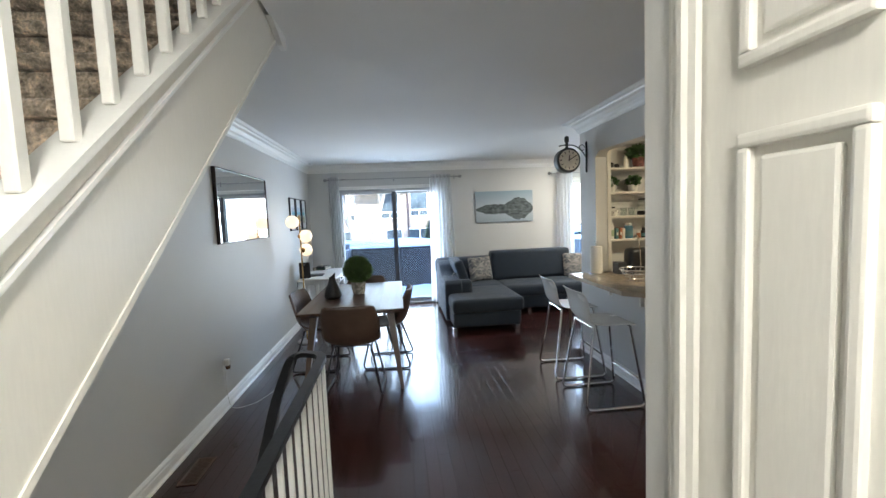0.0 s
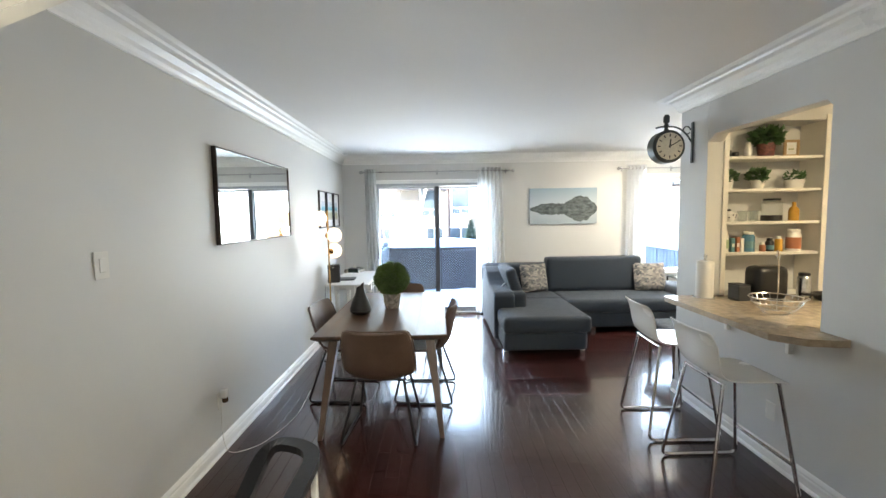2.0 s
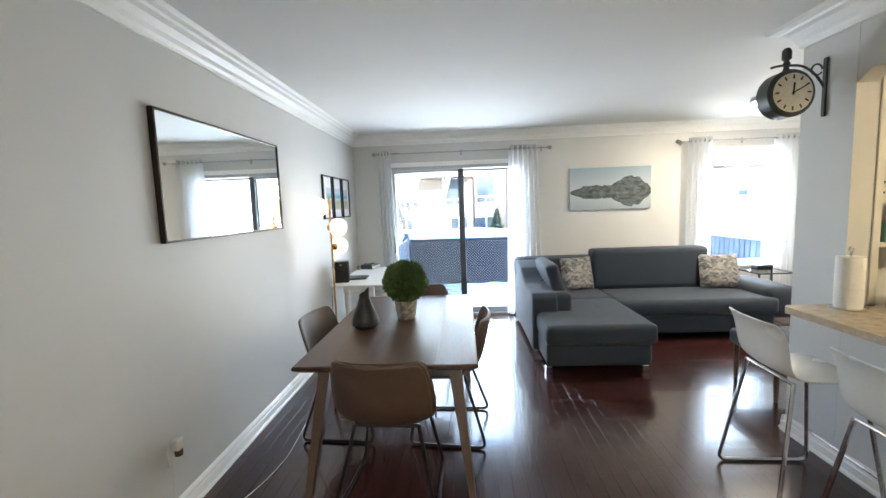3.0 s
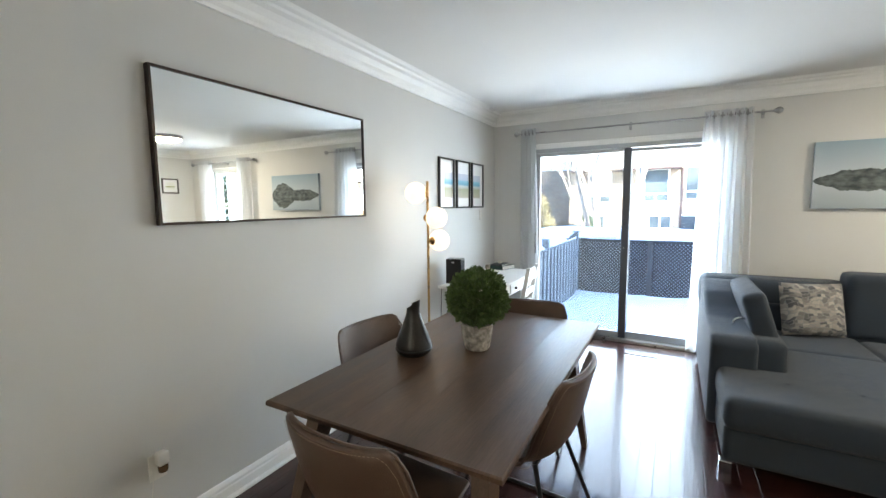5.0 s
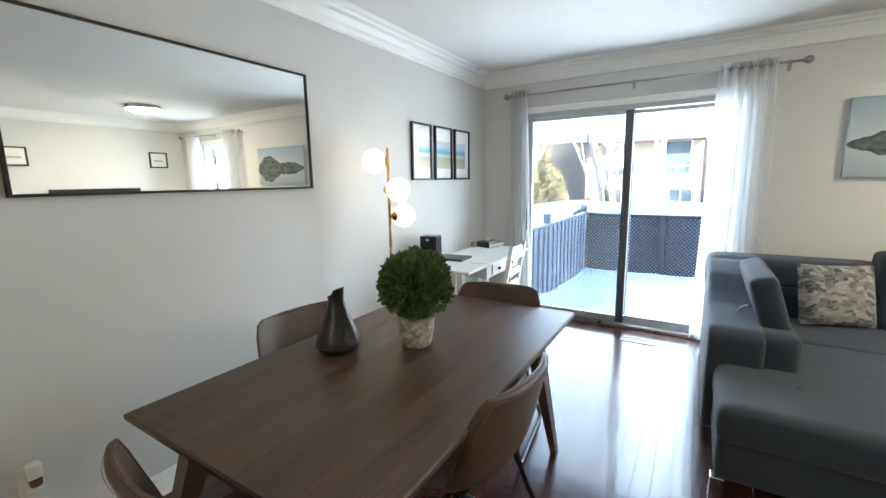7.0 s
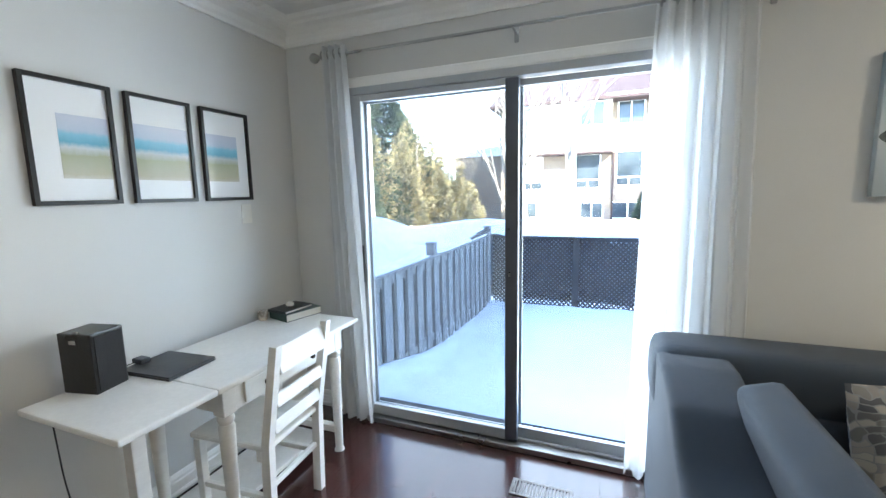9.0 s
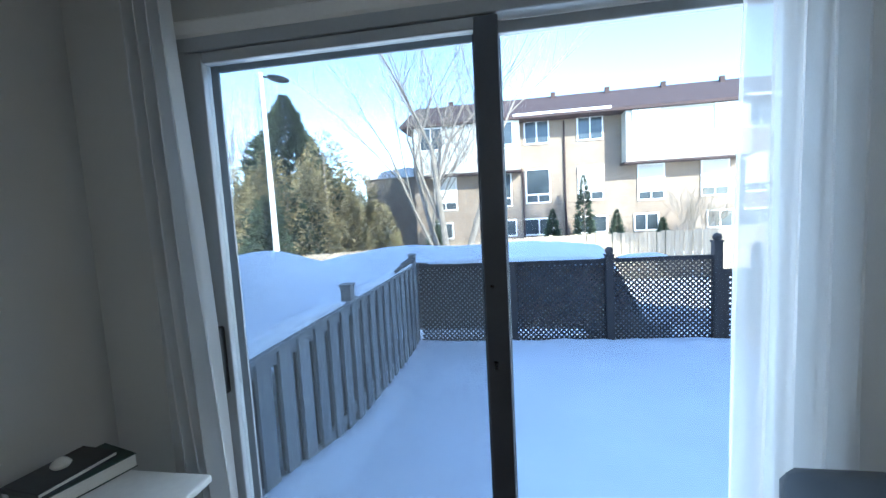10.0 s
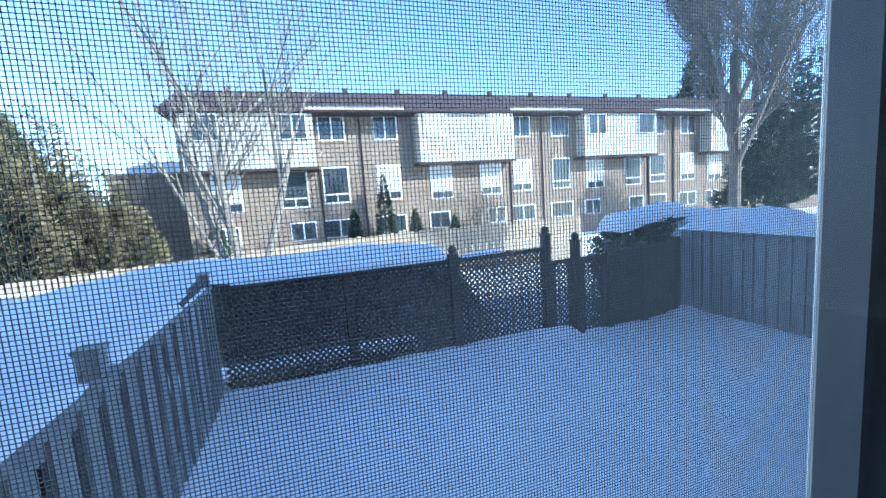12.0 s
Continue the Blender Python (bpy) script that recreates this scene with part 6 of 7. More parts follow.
RT = 0.745
dp("top_rail", box(B(), (0.0, 7.84, RT - 0.035), (0.12, 12.36, RT), 0.005, 1))
dp("back_rail", box(B(), (0.045, 7.84, RT - 0.125), (0.083, 12.36, RT - 0.037), 0.003, 1))
dp("bottom_rail", box(B(), (0.045, 7.84, -0.30), (0.083, 12.36, -0.21), 0.003, 1))
for y, z in ((7.9, RT + 0.05), (9.85, RT + 0.13), (12.40, RT + 0.12)):
    dp("post", post(B(), 0.04, y, -0.9, z, 0.1))
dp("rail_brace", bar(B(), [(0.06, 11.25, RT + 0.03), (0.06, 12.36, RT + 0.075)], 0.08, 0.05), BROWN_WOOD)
y = 7.91
while y < 12.3:
    bm = B()
    box(bm, (0.084, y - 0.07, -0.62), (0.104, y + 0.07, RT - 0.036))
    dp("picket", bm)
    # back pickets in the dark lattice brown, the shade of the gaps put into colour
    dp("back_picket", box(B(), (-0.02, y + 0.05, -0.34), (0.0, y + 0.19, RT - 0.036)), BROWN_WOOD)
    y += 0.242
snow_cap("rail_snow", [(-0.03, 7.95, RT), (-0.02, 9.72, RT)], 0.22, 0.055, "snow lying on the deck rail", seed=1)
snow_cap("rail_snow", [(0.03, 9.98, RT), (0.03, 11.0, RT), (0.03, 12.2, RT)], 0.15, 0.07, "snow lying on the deck rail", seed=2)

# ---------- lattice fence ----------
FY = 12.42
lf = thing("lattice_fence", (3.0, FY, -0.6), "dark brown lattice fence with capped posts", "fence")
loff = Vector((3.0, FY, -0.6))
def lp(name, bm, m=BROWN_WOOD, label="", kind=""):
    bm.transform(Matrix.Translation(-loff))
    return part(name, bm, m, lf, label, kind=kind)


def lattice(x0, x1, z0, z1, y, step=0.074, w=0.029):
    """Crossed diagonal slats clipped to a rectangle."""
    vs, fs = [], []
    def slat(p, q, yy):
        d = (Vector(q) - Vector(p)).normalized()
        s = Vector((-d.y, d.x)) * (w / 2)
        i = len(vs)
        for e in (p, q):
            for sg in (-1, 1):
                for t in (0, 0.007):
                    vs.append((e[0] + s.x * sg, yy + t, e[1] + s.y * sg))
        fs.extend(((i, i + 2, i + 6, i + 4), (i + 1, i + 5, i + 7, i + 3), (i, i + 4, i + 5, i + 1), (i + 2, i + 3, i + 7, i + 6), (i, i + 1, i + 3, i + 2), (i + 4, i + 6, i + 7, i + 5)))
    wd, ht = x1 - x0, z1 - z0
    c = step * 0.5
    while c < wd + ht:
        a = (x0 + c, z0) if c <= wd else (x1, z0 + c - wd)
        b = (x0, z0 + c) if c <= ht else (x0 + c - ht, z1)
        slat(a, b, y)
        a2 = (x1 - c, z0) if c <= wd else (x0, z0 + c - wd)
        b2 = (x1, z0 + c) if c <= ht else (x1 - c + ht, z1)
        slat(a2, b2, y + 0.0075)
        c += step
    bm = B()
    vv = [bm.verts.new(v) for v in vs]
    for f in fs:
        bm.faces.new([vv[i] for i in f])
    return bm


LX = (0.09, 1.56, 2.93, 4.34)
for a, b in zip(LX, LX[1:]):
    lp("lattice_panel", lattice(a + 0.05, b - 0.05, -0.58, 0.68, FY), label="crossed lattice slats", kind="stuff")
    lp("top_rail", box(B(), (a + 0.05, FY - 0.02, 0.66), (b - 0.05, FY + 0.03, 0.725), 0.004, 1))
    lp("bottom_rail", box(B(), (a + 0.05, FY - 0.02, -0.62), (b - 0.05, FY + 0.03, -0.56), 0.004, 1))
for x, z in ((1.56, 0.74), (2.93, 0.76), (4.34, 0.90), (4.84, 0.76), (5.43, 0.68), (6.08, 0.60), (6.72, 0.62)):
    lp("post", post(B(), x, FY, -0.95, z, 0.11))
for x, z in ((2.93, 0.80), (4.84, 0.80), (4.34, 0.935)):
    lp("ball_cap", ball(B(), (x, FY, z + 0.03), 0.06, 14))
for a, b in ((4.34, 4.84), (4.84, 5.43)):
    lp("lattice_panel", lattice(a + 0.14, b - 0.14, -0.60, 0.46, FY), label="narrow gate lattice", kind="stuff")
    lp("gate_board", box(B(), (a + 0.055, FY - 0.015, -0.70), (a + 0.14, FY + 0.02, 0.52), 0.003, 1))
    lp("gate_board", box(B(), (b - 0.14, FY - 0.015, -0.70), (b - 0.055, FY + 0.02, 0.52), 0.003, 1))
    lp("gate_board", box(B(), (a + 0.14, FY - 0.015, 0.46), (b - 0.14, FY + 0.02, 0.52), 0.003, 1))
for a, b in ((5.43, 6.08), (6.08, 6.72)):
    lp("lattice_panel", lattice(a + 0.05, b - 0.05, -0.62, 0.46, FY, 0.066, 0.044), label="close lattice slats", kind="stuff")
    lp("top_rail", box(B(), (a + 0.05, FY - 0.02, 0.46), (b - 0.05, FY + 0.03, 0.56), 0.004, 1))
snow_cap("fence_snow", [(0.3, FY + 0.01, 0.725), (1.2, FY + 0.01, 0.725), (2.8, FY + 0.02, 0.725)], 0.24, 0.08, "snow along the lattice fence", seed=4)
snow_cap("fence_snow", [(3.05, FY + 0.03, 0.72), (3.7, FY + 0.05, 0.725)], 0.16, 0.05, "snow along the lattice fence", seed=5)
snow_cap("deck_drift", [(0.4, 12.33, -0.50), (1.6, 12.33, -0.50), (2.9, 12.33, -0.49)], 0.16, 0.035, "thin snow drift at the fence foot", seed=6)

# ---------- right-hand board fence ----------
rf = thing("board_fence", (6.95, 10.5, -0.7), "weathered grey board fence with snow on top", "fence")
roff = Vector((6.95, 10.5, -0.7))
def rp(name, bm, m=GREY_WOOD):
    bm.transform(Matrix.Translation(-roff))
    return part(name, bm, m, rf)


rp("top_rail", box(B(), (6.90, 7.9, 0.72), (7.02, 12.5, 0.76), 0.004, 1))
rp("back_rail", box(B(), (6.98, 7.9, 0.50), (7.02, 12.5, 0.60), 0.003, 1))
for yy in (8.0, 10.2, 12.46):
    rp("post", post(B(), 7.03, yy, -1.0, 0.84, 0.1))
yy = 8.1
rnd = random.Random(8)
while yy < 12.4:
    rp("board", box(B(), (6.955, yy - 0.066, -0.85 + rnd.uniform(-0.02, 0.02)), (6.976, yy + 0.066, 0.719)))
    # added boards behind, their dark brown standing in for shade in the gaps
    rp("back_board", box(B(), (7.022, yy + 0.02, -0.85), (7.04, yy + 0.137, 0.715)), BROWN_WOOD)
    yy += 0.157
snow_cap("fence_snow", [(6.98, 7.95, 0.76), (6.98, 10.0, 0.76), (6.98, 12.4, 0.76)], 0.42, 0.13, "thick snow on the board fence", seed=9)
snow_cap("bank_snow", [(7.9, 9.0, 0.55), (7.9, 11.5, 0.55), (8.2, 13.5, 0.55)], 1.6, 0.42, "snow bank on the neighbour's hedge", seed=10)

# ---------- hedge and shrubs ----------
def needles(n, height, radius, seed, size, top=0.03, bare=0.0, lump=0.25, taper=0.62, spires=1):
    """Sprays of foliage filling an uneven cone."""
    rnd = random.Random(seed)
    vs, fs = [], []
    tips = [(0.0, 0.0, 1.0, 1.0)]
    for k in range(1, spires):
        a, d = 2.4 * k + rnd.uniform(-0.4, 0.4), rnd.uniform(0.3, 0.6) * radius
        tips.append((d * math.cos(a), d * math.sin(a), rnd.uniform(0.66, 0.95), rnd.uniform(0.5, 0.8)))
    for _ in range(n):
        ox, oy, hf, rf_ = tips[rnd.randrange(len(tips))]
        if spires > 1:
            rf_ = min(rf_, 0.75)
        h = bare + (1 - bare) * rnd.random() ** 1.35
        a = rnd.uniform(0, 2 * math.pi)
        r = radius * (top + (1 - top) * (1 - (h - bare) / (1 - bare)) ** taper)
        r *= 1 + lump * noise.noise(Vector((math.cos(a) * 1.6, math.sin(a) * 1.6, h * height * 0.9 + seed)))
        r *= rnd.uniform(0.55, 1.05) * rf_
        p = Vector((ox + r * math.cos(a), oy + r * math.sin(a), h * height * hf))
        out = Vector((math.cos(a), math.sin(a), rnd.uniform(-0.35, 0.7))).normalized()
        side = out.cross(Vector((0, 0, 1))).normalized()
        s = size * rnd.uniform(0.6, 1.3) * (1 - 0.65 * h ** 3)
        for q in range(2):
            tw = side * math.cos(q * 1.5 + a) + Vector((0, 0, 1)) * math.sin(q * 1.5 + a)
            i = len(vs)
            vs.extend((p - tw * s * 0.22, p + out * s, p + tw * s * 0.22))
            fs.append((i, i + 1, i + 2))
    return vs, fs


def conifer(at, h, r, seed, m, label, n, size, bare=0.04, lump=0.25, taper=0.62, spires=1):
    th = thing("conifer", at, label, "tree", "evergreens")
    part("trunk", tube(B(), [(0, 0, -0.3), (0.02, 0, h * 0.5), (0, 0.02, h * 0.94)], [0.05 * h * 0.35, 0.03 * h * 0.35, 0.01], 8), BARK, th, smooth=True)
    leaf_part("crown", needles(n, h, r, seed, size, 0.03, bare, lump, taper, spires), m, th, "dense evergreen sprays")
    return th


G = -1.30
conifer((-11.7, 30.0, G), 10.2, 4.3, 21, CONIFER, "tall dark blue-green spruce", 12000, 0.55, 0.12, 0.5, 1.0)
for x, y, h, r, s, m in ((-16.8, 26, 5.6, 2.1, 22, CEDAR), (-14.6, 25.5, 5.7, 1.9, 23, CEDAR), (-12.3, 25, 5.9, 2.0, 24, CEDAR), (-10.4, 25.5, 6.3, 2.1, 25, CEDAR), (-8.9, 24.5, 4.4, 1.7, 26, CONIFER), (-7.6, 26, 7.2, 1.7, 27, CEDAR), (-6.0, 26.5, 4.9, 1.5, 28, CEDAR), (-19.5, 27, 5.0, 2.2, 29, CEDAR), (-22, 26, 4.6, 2.2, 30, CONIFER)):
    conifer((x, y, G), h, r * 1.3, s, m, "bushy winter cedar turned brown-green", 9500, 0.27, 0.02, 0.8, 0.5, 5)
for x, h, r, s in ((3.7, 2.6, 0.5, 31), (5.3, 4.3, 0.62, 32), (6.9, 2.4, 0.4, 33), (9.1, 1.9, 0.35, 34), (-2.6, 2.6, 0.6, 35)):
    conifer((x, 28.6, G), h, r, s, CONIFER, "slim clipped cedar before the terrace", 1500, 0.24, 0.0, 0.15, 0.8)
hd = thing("hedge", (6.9, 13.4, G), "dark clipped cedar hedge under snow", "hedge")
def hedge_leaves(n, seed):
    rnd = random.Random(seed)
    vs, fs = [], []
    for _ in range(n):
        p = Vector((rnd.uniform(-0.75, 1.3), rnd.uniform(-0.45, 0.45), rnd.uniform(0.2, 2.15)))
        p.z *= 0.90 + 0.10 * noise.noise(Vector((p.x * 2, p.y * 2, 5))) + 0.10 * smooth01((p.x + 0.6) / 1.2)
        d = Vector((rnd.gauss(0, 1), rnd.gauss(0, 1) - 0.4, rnd.gauss(0, 1) + 0.4)).normalized()
        b = d.cross(Vector((rnd.random(), rnd.random(), rnd.random()))).normalized()
        s = rnd.uniform(0.07, 0.15)
        i = len(vs)
        vs.extend((p - b * s * 0.3, p + d * s, p + b * s * 0.3))
        fs.append((i, i + 1, i + 2))
    return vs, fs


leaf_part("foliage", hedge_leaves(9000, 41), CONIFER, hd, "dark cedar foliage")
snow_cap("hedge_snow", [(6.25, 13.35, 0.72), (6.8, 13.35, 0.84), (7.9, 13.4, 0.92)], 0.8, 0.26, "snow lying on the hedge", seed=11)


def bare_tree(at, height, seed, label, stems=1, spread=0.5, depth=5, r0=0.13, fork=3, lean=(0, 0), up=0.25, first=0.36, reach=1.0):
    rnd = random.Random(seed)
    th = thing("bare_tree", at, label, "tree", "bare trees")
    vs, fs = [], []
    tv, tf = [], []
    def limb(store, p, d, ln, r, n):
        vv, ff = store
        side = d.cross(Vector((0.3, 0.5, 1))).normalized()
        bend = Vector((rnd.gauss(0, 1), rnd.gauss(0, 1), rnd.gauss(0, 0.5))) * 0.13
        segs = 4 if r > 0.02 else 3
        pts, rad = [], []
        q, dd = p.copy(), d.copy()
        for i in range(segs + 1):
            pts.append(q.copy())
            rad.append(r * (1 - 0.42 * i / segs))
            dd = (dd + bend / segs + Vector((0, 0, up * 0.12))).normalized()
            q = q + dd * ln / segs
        base = len(vv)
        for i, (c, rr) in enumerate(zip(pts, rad)):
            up2 = side.cross(dd).normalized()
            for k in range(n):
                a = 2 * math.pi * k / n
                vv.append(c + (side * math.cos(a) + up2 * math.sin(a)) * rr)
        for i in range(segs):
            for k in range(n):
                ff.append((base + i * n + k, base + i * n + (k + 1) % n, base + (i + 1) * n + (k + 1) % n, base + (i + 1) * n + k))
        return pts, rad, dd
    def grow(p, d, ln, r, lv):
        store = (tv, tf) if lv == 0 else (vs, fs)
        pts, rad, dd = limb(store, p, d, ln, r, 8 if lv == 0 else 5 if lv < 3 else 3)
        if lv >= depth:
            return
        kids = fork + (1 if lv > 0 else 0) + (1 if lv > 1 else 0)
        for c in range(kids):
            t = rnd.uniform(0.35, 1.0) if c else 1.0
            i = min(int(t * (len(pts) - 1)), len(pts) - 1)
            ang = rnd.uniform(0, 2 * math.pi)
            o = Vector((math.cos(ang), math.sin(ang), 0.1))
            nd = (dd * (1.0 - spread * (0.5 if c == 0 else 1)) + o * spread * rnd.uniform(0.6, 1.2) + Vector((0, 0, up))).normalized()
            grow(pts[i], nd, ln * rnd.uniform(0.55, 0.82) * (reach if lv < 3 else 1), max(rad[i] * rnd.uniform(0.5, 0.72) * reach ** 0.5, 0.006), lv + 1)
    for s in range(stems):
        a = 2 * math.pi * s / max(stems, 1) + 0.4
        d = Vector((lean[0] + (0.42 * math.cos(a) if stems > 1 else 0), lean[1] + (0.2 * math.sin(a) if stems > 1 else 0), 1)).normalized()
        grow(Vector((0, 0, -0.2)), d, height * first, r0, 0)
    leaf_part("trunk", (tv, tf), BARK, th)
    leaf_part("branches", (vs, fs), BARK, th, "bare winter branches")
    return th


bare_tree((-0.4, 20.0, G), 14.0, 51, "bare multi-stemmed tree before the terrace", 3, 0.50, 4, 0.13, 3, (-0.05, 0), 0.22, 0.36, 1.05)
bare_tree((13.63, 16.4, G), 12.0, 58, "bare spreading tree by the neighbour's yard", 1, 0.50, 5, 0.22, 5, (0.0, 0.0), 0.30, 0.55, 0.86)
bare_tree((-16.0, 33.0, G), 15.0, 53, "slender bare poplar behind the cedars", 3, 0.22, 4, 0.12, 3, (0, 0), 0.7)
bare_tree((-19.5, 34.0, G), 15.5, 54, "slender bare poplar behind the cedars", 2, 0.22, 4, 0.12, 3, (0, 0), 0.7)
bare_tree((10.6, 28.4, G), 4.2, 55, "bare shrub against the brick wall", 4, 0.5, 4, 0.03, 3, (0, 0), 0.3)
bare_tree((-9.0, 32.0, G), 8.5, 56, "bare tree behind the cedars", 2, 0.5, 4, 0.09, 3, (0, 0), 0.3)
conifer((50.8, 48.0, G), 20.3, 4.5, 59, CONIFER, "far pine rising over the terrace roof", 6000, 0.9, 0.1, 0.7, 0.8)
conifer((26.0, 22.5, G), 9.5, 2.6, 57, CONIFER, "tall dark pine beyond the fence", 3600, 0.55, 0.2, 1.1, 0.6, 4)

# ---------- street lamp ----------
sl = thing("street_lamp", (-8.1, 22.0, G), "tall white street lamp with a dark oval head", "street lamp")
part("pole", lathe(B(), [(0.0, 0), (0.14, 0), (0.13, 0.4), (0.075, 8.70), (0.0, 8.74)], 14), WHITE_METAL, sl, smooth=True)
part("arm", tube(B(), [(0.05, 0, 8.55), (0.30, 0, 8.50)], 0.04, 8), BLACK_METAL, sl, smooth=True)
bm = ball(B(), (0, 0, 0), 0.5, 18)
bm.transform(pose(0.72, 0, 8.40, 0, 14, 0) @ Matrix.Diagonal((1.0, 0.55, 0.28, 1)))
part("lamp_head", bm, BLACK_METAL, sl, "dark oval lamp head", smooth=True)

# ---------- tan fence beyond ----------
tf_ = thing("far_fence", (0, 22.0, G), "tan board fence along the lane", "fence")
vs, fs = [], []
rnd = random.Random(61)
def add_box(lo, hi):
    i = len(vs)
    vs.extend([(x, y, z) for z in (lo[2], hi[2]) for y in (lo[1], hi[1]) for x in (lo[0], hi[0])])
    fs.extend([tuple(i + k for k in q) for q in ((0, 2, 3, 1), (4, 5, 7, 6), (0, 1, 5, 4), (2, 6, 7, 3), (0, 4, 6, 2), (1, 3, 7, 5))])


x = -24.0
while x < 12.3:
    t = 0.0 if x > 3 else 0.04 * (3 - x)
    o = 0.03 if int(x / 0.15) % 2 else 0.0
    add_box((x - 0.07, o, 0), (x + 0.065, o + 0.02, 1.68 - min(t, 0.6) + rnd.uniform(-0.03, 0.03)))
    x += 0.15
me = bpy.data.meshes.new("boards")
me.from_pydata(vs, [], fs)
me.materials.append(TAN_WOOD)
ob = new("boards", me)
ob.parent = tf_
tagged(ob, "tan upright boards", kind="stuff")
part("fence_rail", box(B(), (3, 0.05, 1.2), (12.3, 0.09, 1.30)), TAN_WOOD, tf_)
part("fence_rail", box(B(), (3, 0.05, 0.4), (12.3, 0.09, 0.5)), TAN_WOOD, tf_)
part("snow_line", box(B(), (-24, -0.02, 0.95), (3, 0.07, 1.0)), SNOW, tf_)

# ---------- terrace houses ----------
def brick_mat(name, c1, c2, mortar):
    m = mat(name, c1, 0.9, bump=0)
    n, l = m.node_tree.nodes, m.node_tree.links
    tc, mp, br = n.new("ShaderNodeTexCoord"), n.new("ShaderNodeMapping"), n.new("ShaderNodeTexBrick")
    mp.inputs["Rotation"].default_value = (radians(90), 0, 0)
    br.inputs["Scale"].default_value = 1.0
    br.inputs["Brick Width"].default_value, br.inputs["Row Height"].default_value, br.inputs["Mortar Size"].default_value = 0.22, 0.075, 0.006
    br.inputs["Color1"].default_value, br.inputs["Color2"].default_value, br.inputs["Mortar"].default_value = (*c1, 1), (*c2, 1), (*mortar, 1)
    nz, mx = n.new("ShaderNodeTexNoise"), n.new("ShaderNodeMix")
    nz.inputs["Scale"].default_value = 0.7
    nz.inputs["Detail"].default_value = 6
    mx.data_type, mx.blend_type = "RGBA", "MULTIPLY"
    mx.inputs["Factor"].default_value = 0.5
    l.new(tc.outputs["Object"], mp.inputs["Vector"])
    l.new(mp.outputs[0], br.inputs["Vector"])
    l.new(tc.outputs["Object"], nz.inputs["Vector"])
    l.new(br.outputs["Color"], mx.inputs["A"])
    l.new(nz.outputs["Fac"], mx.inputs["B"])
    l.new(mx.outputs["Result"], n["Principled BSDF"].inputs["Base Color"])
    return m


TBRICK = brick_mat("buff_brick", (0.40, 0.30, 0.22), (0.32, 0.235, 0.17), (0.42, 0.37, 0.31))
SIDING = mat("cream_siding", (0.56, 0.54, 0.48), 0.6, var=0.05, scale=2)
ROOF = mat("brown_shingle", (0.065, 0.042, 0.04), 0.9, var=0.25, scale=3, bump=0.4, bscale=20)
DARKPANE = mat("dark_window_pane", (0.06, 0.075, 0.085), 0.08, var=0.3, scale=0.8, bump=0)
BLIND = mat("window_blind", (0.66, 0.66, 0.62), 0.7, var=0.06, scale=3)
HY = 29.9
terrace = thing("terrace_house", (15.0, HY, G), "three-storey brick terrace with cream overhanging bays", "house")
toff = Vector((15.0, HY, G))
def tp_(name, bm, m, parent=None, label=""):
    bm.transform(Matrix.Translation(-toff))
    return part(name, bm, m, parent or terrace, label)


tp_("wall", box(B(), (-3.9, HY, G - 0.3), (46, HY + 8, 6.1)), TBRICK)
bm = prism(B(), [(HY - 1.2, 6.08), (HY - 1.2, 6.22), (HY + 3.4, 8.2), (HY + 8.4, 6.22), (HY + 8.4, 6.08)], 0, -4.3, 46.4)
tp_("roof", bm, ROOF, label="low brown shingle roof")
for k in range(14):
    x = -2 + 3.1 * k
    tp_("roof_vent", box(B(), (x, HY + 2.7, 7.7), (x + 0.26, HY + 2.9, 8.26)), ROOF)


def far_window(x, z, w, h, y, pane=DARKPANE, split=True, lower=False):
    wdw = tp_("window", box(B(), (x - w / 2 - 0.08, y - 0.07, z - h / 2 - 0.08), (x + w / 2 + 0.08, y - 0.002, z + h / 2 + 0.08)), TRIM, label="white framed window")
    tp_("pane", box(B(), (x - w / 2, y - 0.085, z - h / 2 + (0.45 if lower else 0)), ((x - 0.04) if split and not lower else x + w / 2, y - 0.071, z + h / 2)), pane, wdw)
    if split and not lower:
        tp_("pane", box(B(), (x + 0.04, y - 0.085, z - h / 2), (x + w / 2, y - 0.071, z + h / 2)), pane, wdw)
    if lower:
        tp_("pane", box(B(), (x - w / 2, y - 0.085, z - h / 2), (x - 0.03, y - 0.071, z - h / 2 + 0.36)), DARKPANE, wdw)
        tp_("pane", box(B(), (x + 0.03, y - 0.085, z - h / 2), (x + w / 2, y - 0.071, z - h / 2 + 0.36)), DARKPANE, wdw)
    return wdw


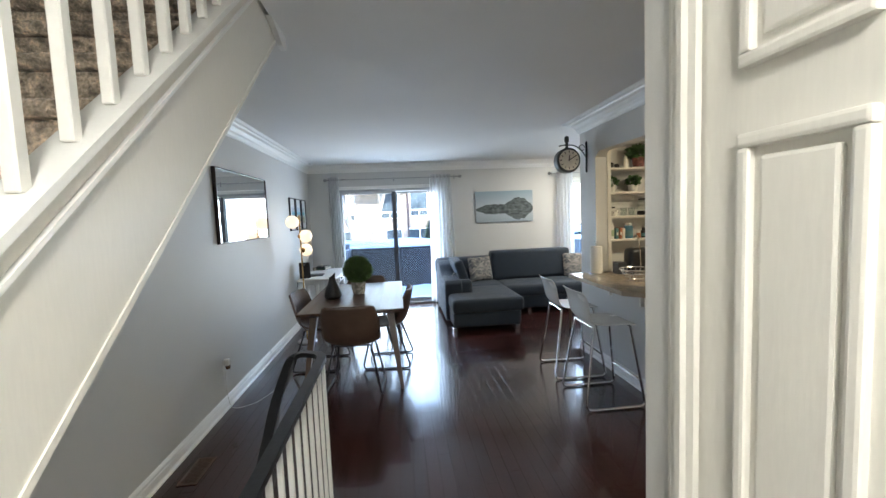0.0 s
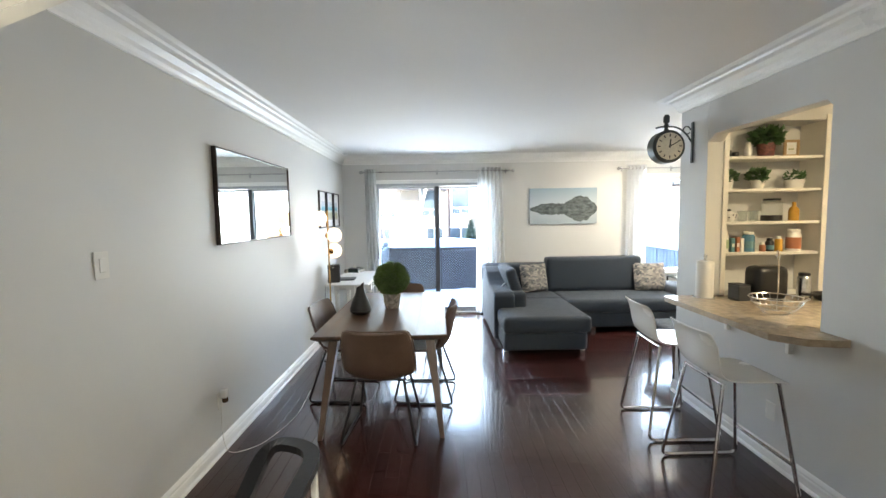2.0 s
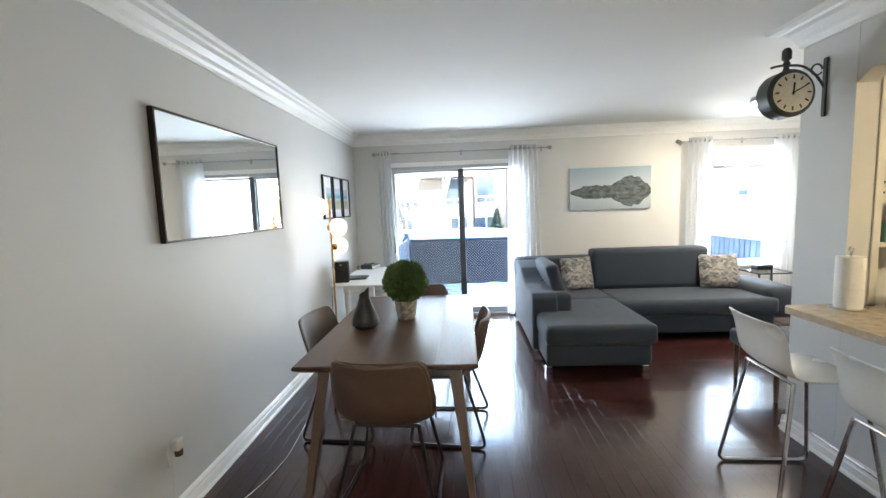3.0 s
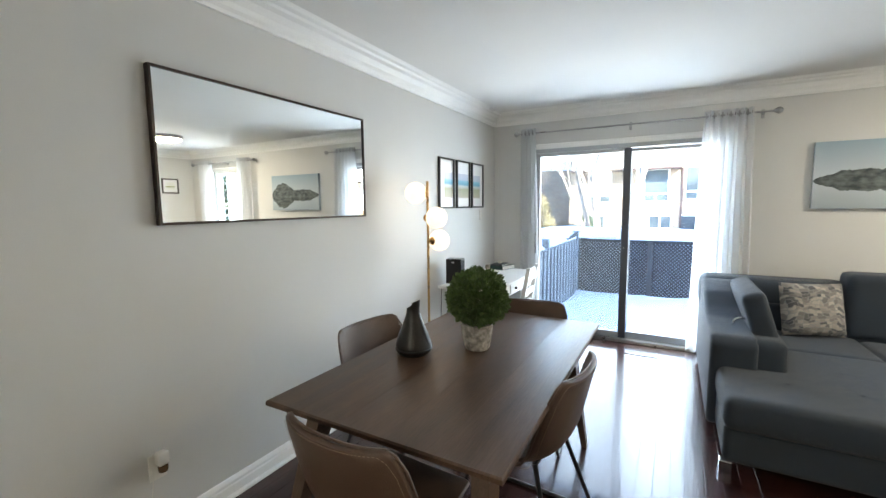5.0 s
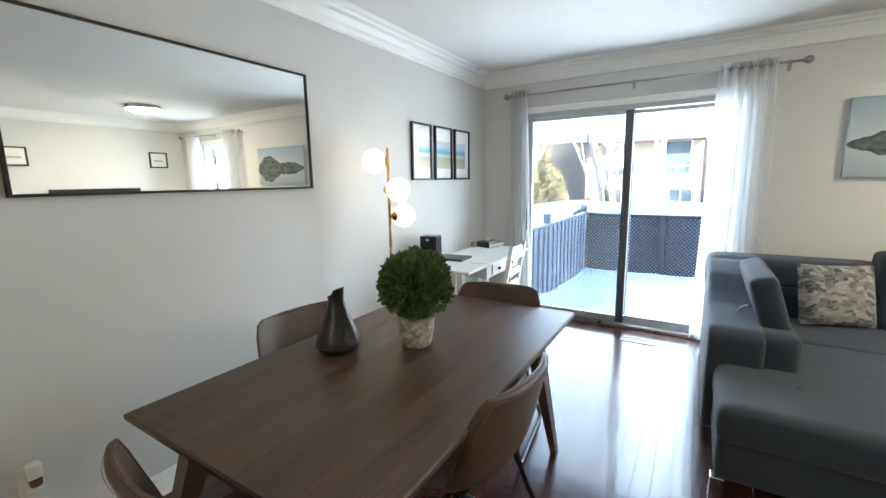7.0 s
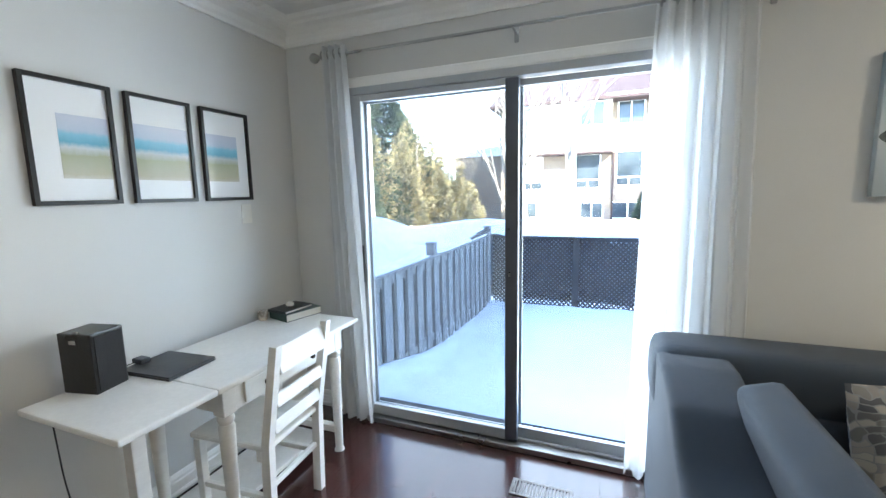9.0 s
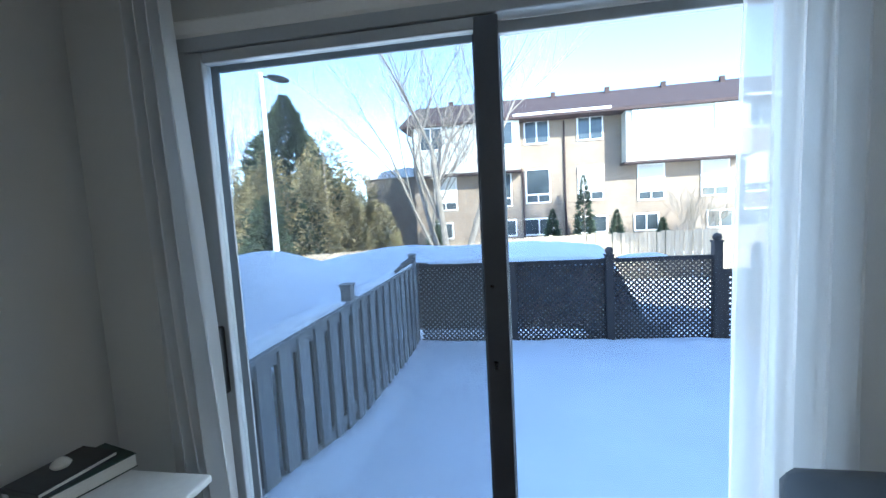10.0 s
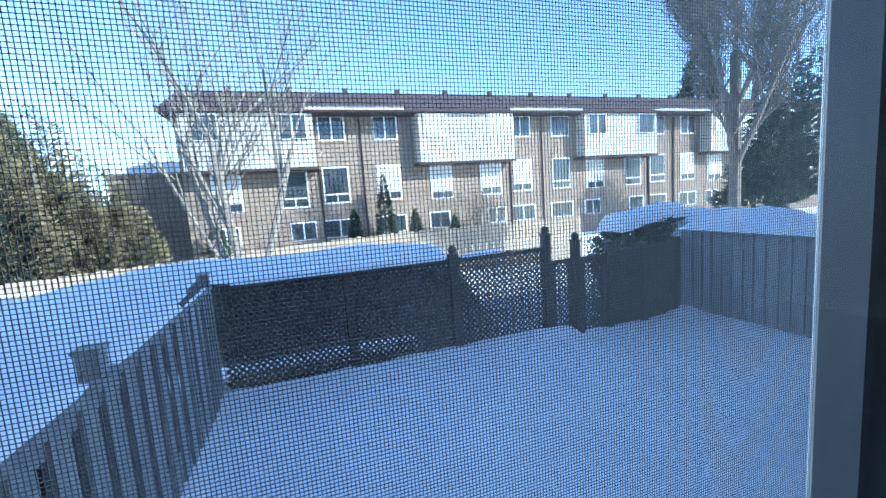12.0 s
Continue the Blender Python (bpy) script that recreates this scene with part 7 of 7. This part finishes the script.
rnd = random.Random(71)
for b, x0 in enumerate((-3.55, 7.5, 18.1, 28.7, 39.3)):
    bay = tp_("bay", box(B(), (x0, 28.95, 3.5), (x0 + 5.7, HY + 0.1, 6.08)), SIDING, label="cream clad overhanging bay")
    for j in range(13):
        z = 3.55 + 0.195 * j
        tp_("siding_lap", box(B(), (x0 - 0.015, 28.93, z), (x0 + 5.715, 28.95, z + 0.17)), SIDING, bay)
    far_window(x0 + 0.95, 5.42, 1.15, 1.1, 28.93, rnd.choice((DARKPANE, BLIND)) if b else DARKPANE)
    far_window(x0 + 4.75, 5.42, 1.15, 1.1, 28.93, BLIND if b == 1 else DARKPANE)
    tp_("bay_soffit", box(B(), (x0 - 0.1, 28.9, 3.40), (x0 + 5.8, HY + 0.05, 3.5)), ROOF, bay)
    far_window(x0 + 1.45, 2.45, 1.2, 1.75, HY, BLIND, lower=True)
    far_window(x0 + 4.55, 2.5, 1.2, 1.75, HY, BLIND if b % 2 else DARKPANE, lower=True)
    far_window(x0 + 1.2, 0.35, 1.1, 0.8, HY)
    far_window(x0 + 4.8, 0.35, 1.1, 0.8, HY)
    for dx in (6.65, 9.45):
        far_window(x0 + dx, 5.5, 1.2, 1.1, HY)
        far_window(x0 + dx, 2.6, 1.2, 1.75, HY, BLIND if (b + int(dx)) % 2 else DARKPANE, lower=True)
        far_window(x0 + dx, 0.35, 1.5, 0.8, HY)
    for dx in (5.85, 8.1):
        tp_("downpipe", tube(B(), [(x0 + dx, HY - 0.07, -1.2), (x0 + dx, HY - 0.07, 6.0 if dx > 6 else 3.45)], 0.05, 8), ROOF, label="brown downpipe")
    sn = tp_("roof_snow", box(B(), (x0 + 5.4, HY - 1.22, 6.20), (x0 + 10.3, HY - 0.55, 6.34), 0.04, 2), SNOW, label="snow left along the eave")
gable = thing("gable_house", (-6.4, 36, G), "tan brick gable house end with snow on its roof", "house")
part("wall", box(B(), (-2.6, 0, -0.3), (2.6, 6, 5.4)), TBRICK, gable)
part("roof", prism(B(), [(-2.9, 5.4), (2.9, 5.4), (2.9, 5.5), (0.8, 6.1), (-2.9, 5.7)], 1, -0.3, 6.3), SNOW, gable, "snow-covered roof")

# ---------- floor planks ----------
rnd = random.Random(81)
LENGTHS = (0.62, 0.84, 1.02, 1.22)
PW = 0.083
meshes = []
for ln in LENGTHS:
    bm = box(B(), (-PW / 2 + 0.0004, 0.0004, -0.017), (PW / 2 - 0.0004, ln - 0.0004, 0.0), 0.0007, 1)
    me = bpy.data.meshes.new("plank")
    bmesh.ops.recalc_face_normals(bm, faces=bm.faces[:])
    bm.to_mesh(me)
    bm.free()
    me.materials.append(PLANK)
    meshes.append(me)
vs, fs = [], []
x = 0.02 + PW / 2
count = 0
while x < XR:
    y = (2.16 if x < 1.19 else YB) - rnd.uniform(0.0, 0.5)
    start = 2.16 if x < 1.19 else YB
    while y < YF + 0.02:
        i = rnd.randrange(4)
        if y > start and y + LENGTHS[i] < YF - 0.005 and 2.2 < y and x < 2.75 and count < 298:
            ob = new("plank", meshes[i])
            ob.location = (x, y, 0)
            ob.rotation_euler = (0, 0.006 * math.sin(count * 12.9898), 0)
            ob.parent = floor
            count += 1
        else:
            a, b = max(y, start), min(y + LENGTHS[i], YF + 0.012)
            if b - a > 0.01:
                add_box((x - PW / 2 + 0.0005, a + 0.0005, -0.017), (x + PW / 2 - 0.0005, b - 0.0005, -0.0002))
        y += LENGTHS[i]
    x += PW
def island_mat():
    m = PLANK.copy()
    m.name = "cherry_plank_rest"
    n, l = m.node_tree.nodes, m.node_tree.links
    geo = n.new("ShaderNodeNewGeometry")
    for node in list(n):
        if node.bl_idname == "ShaderNodeObjectInfo":
            for lk in list(node.outputs["Random"].links):
                l.new(geo.outputs["Random Per Island"], lk.to_socket)
    return m


me = bpy.data.meshes.new("more_planks")
me.from_pydata(vs, [], fs)
me.materials.append(island_mat())
ob = new("more_planks", me)
ob.parent = floor
tagged(ob, "dark cherry floor planks", kind="stuff")
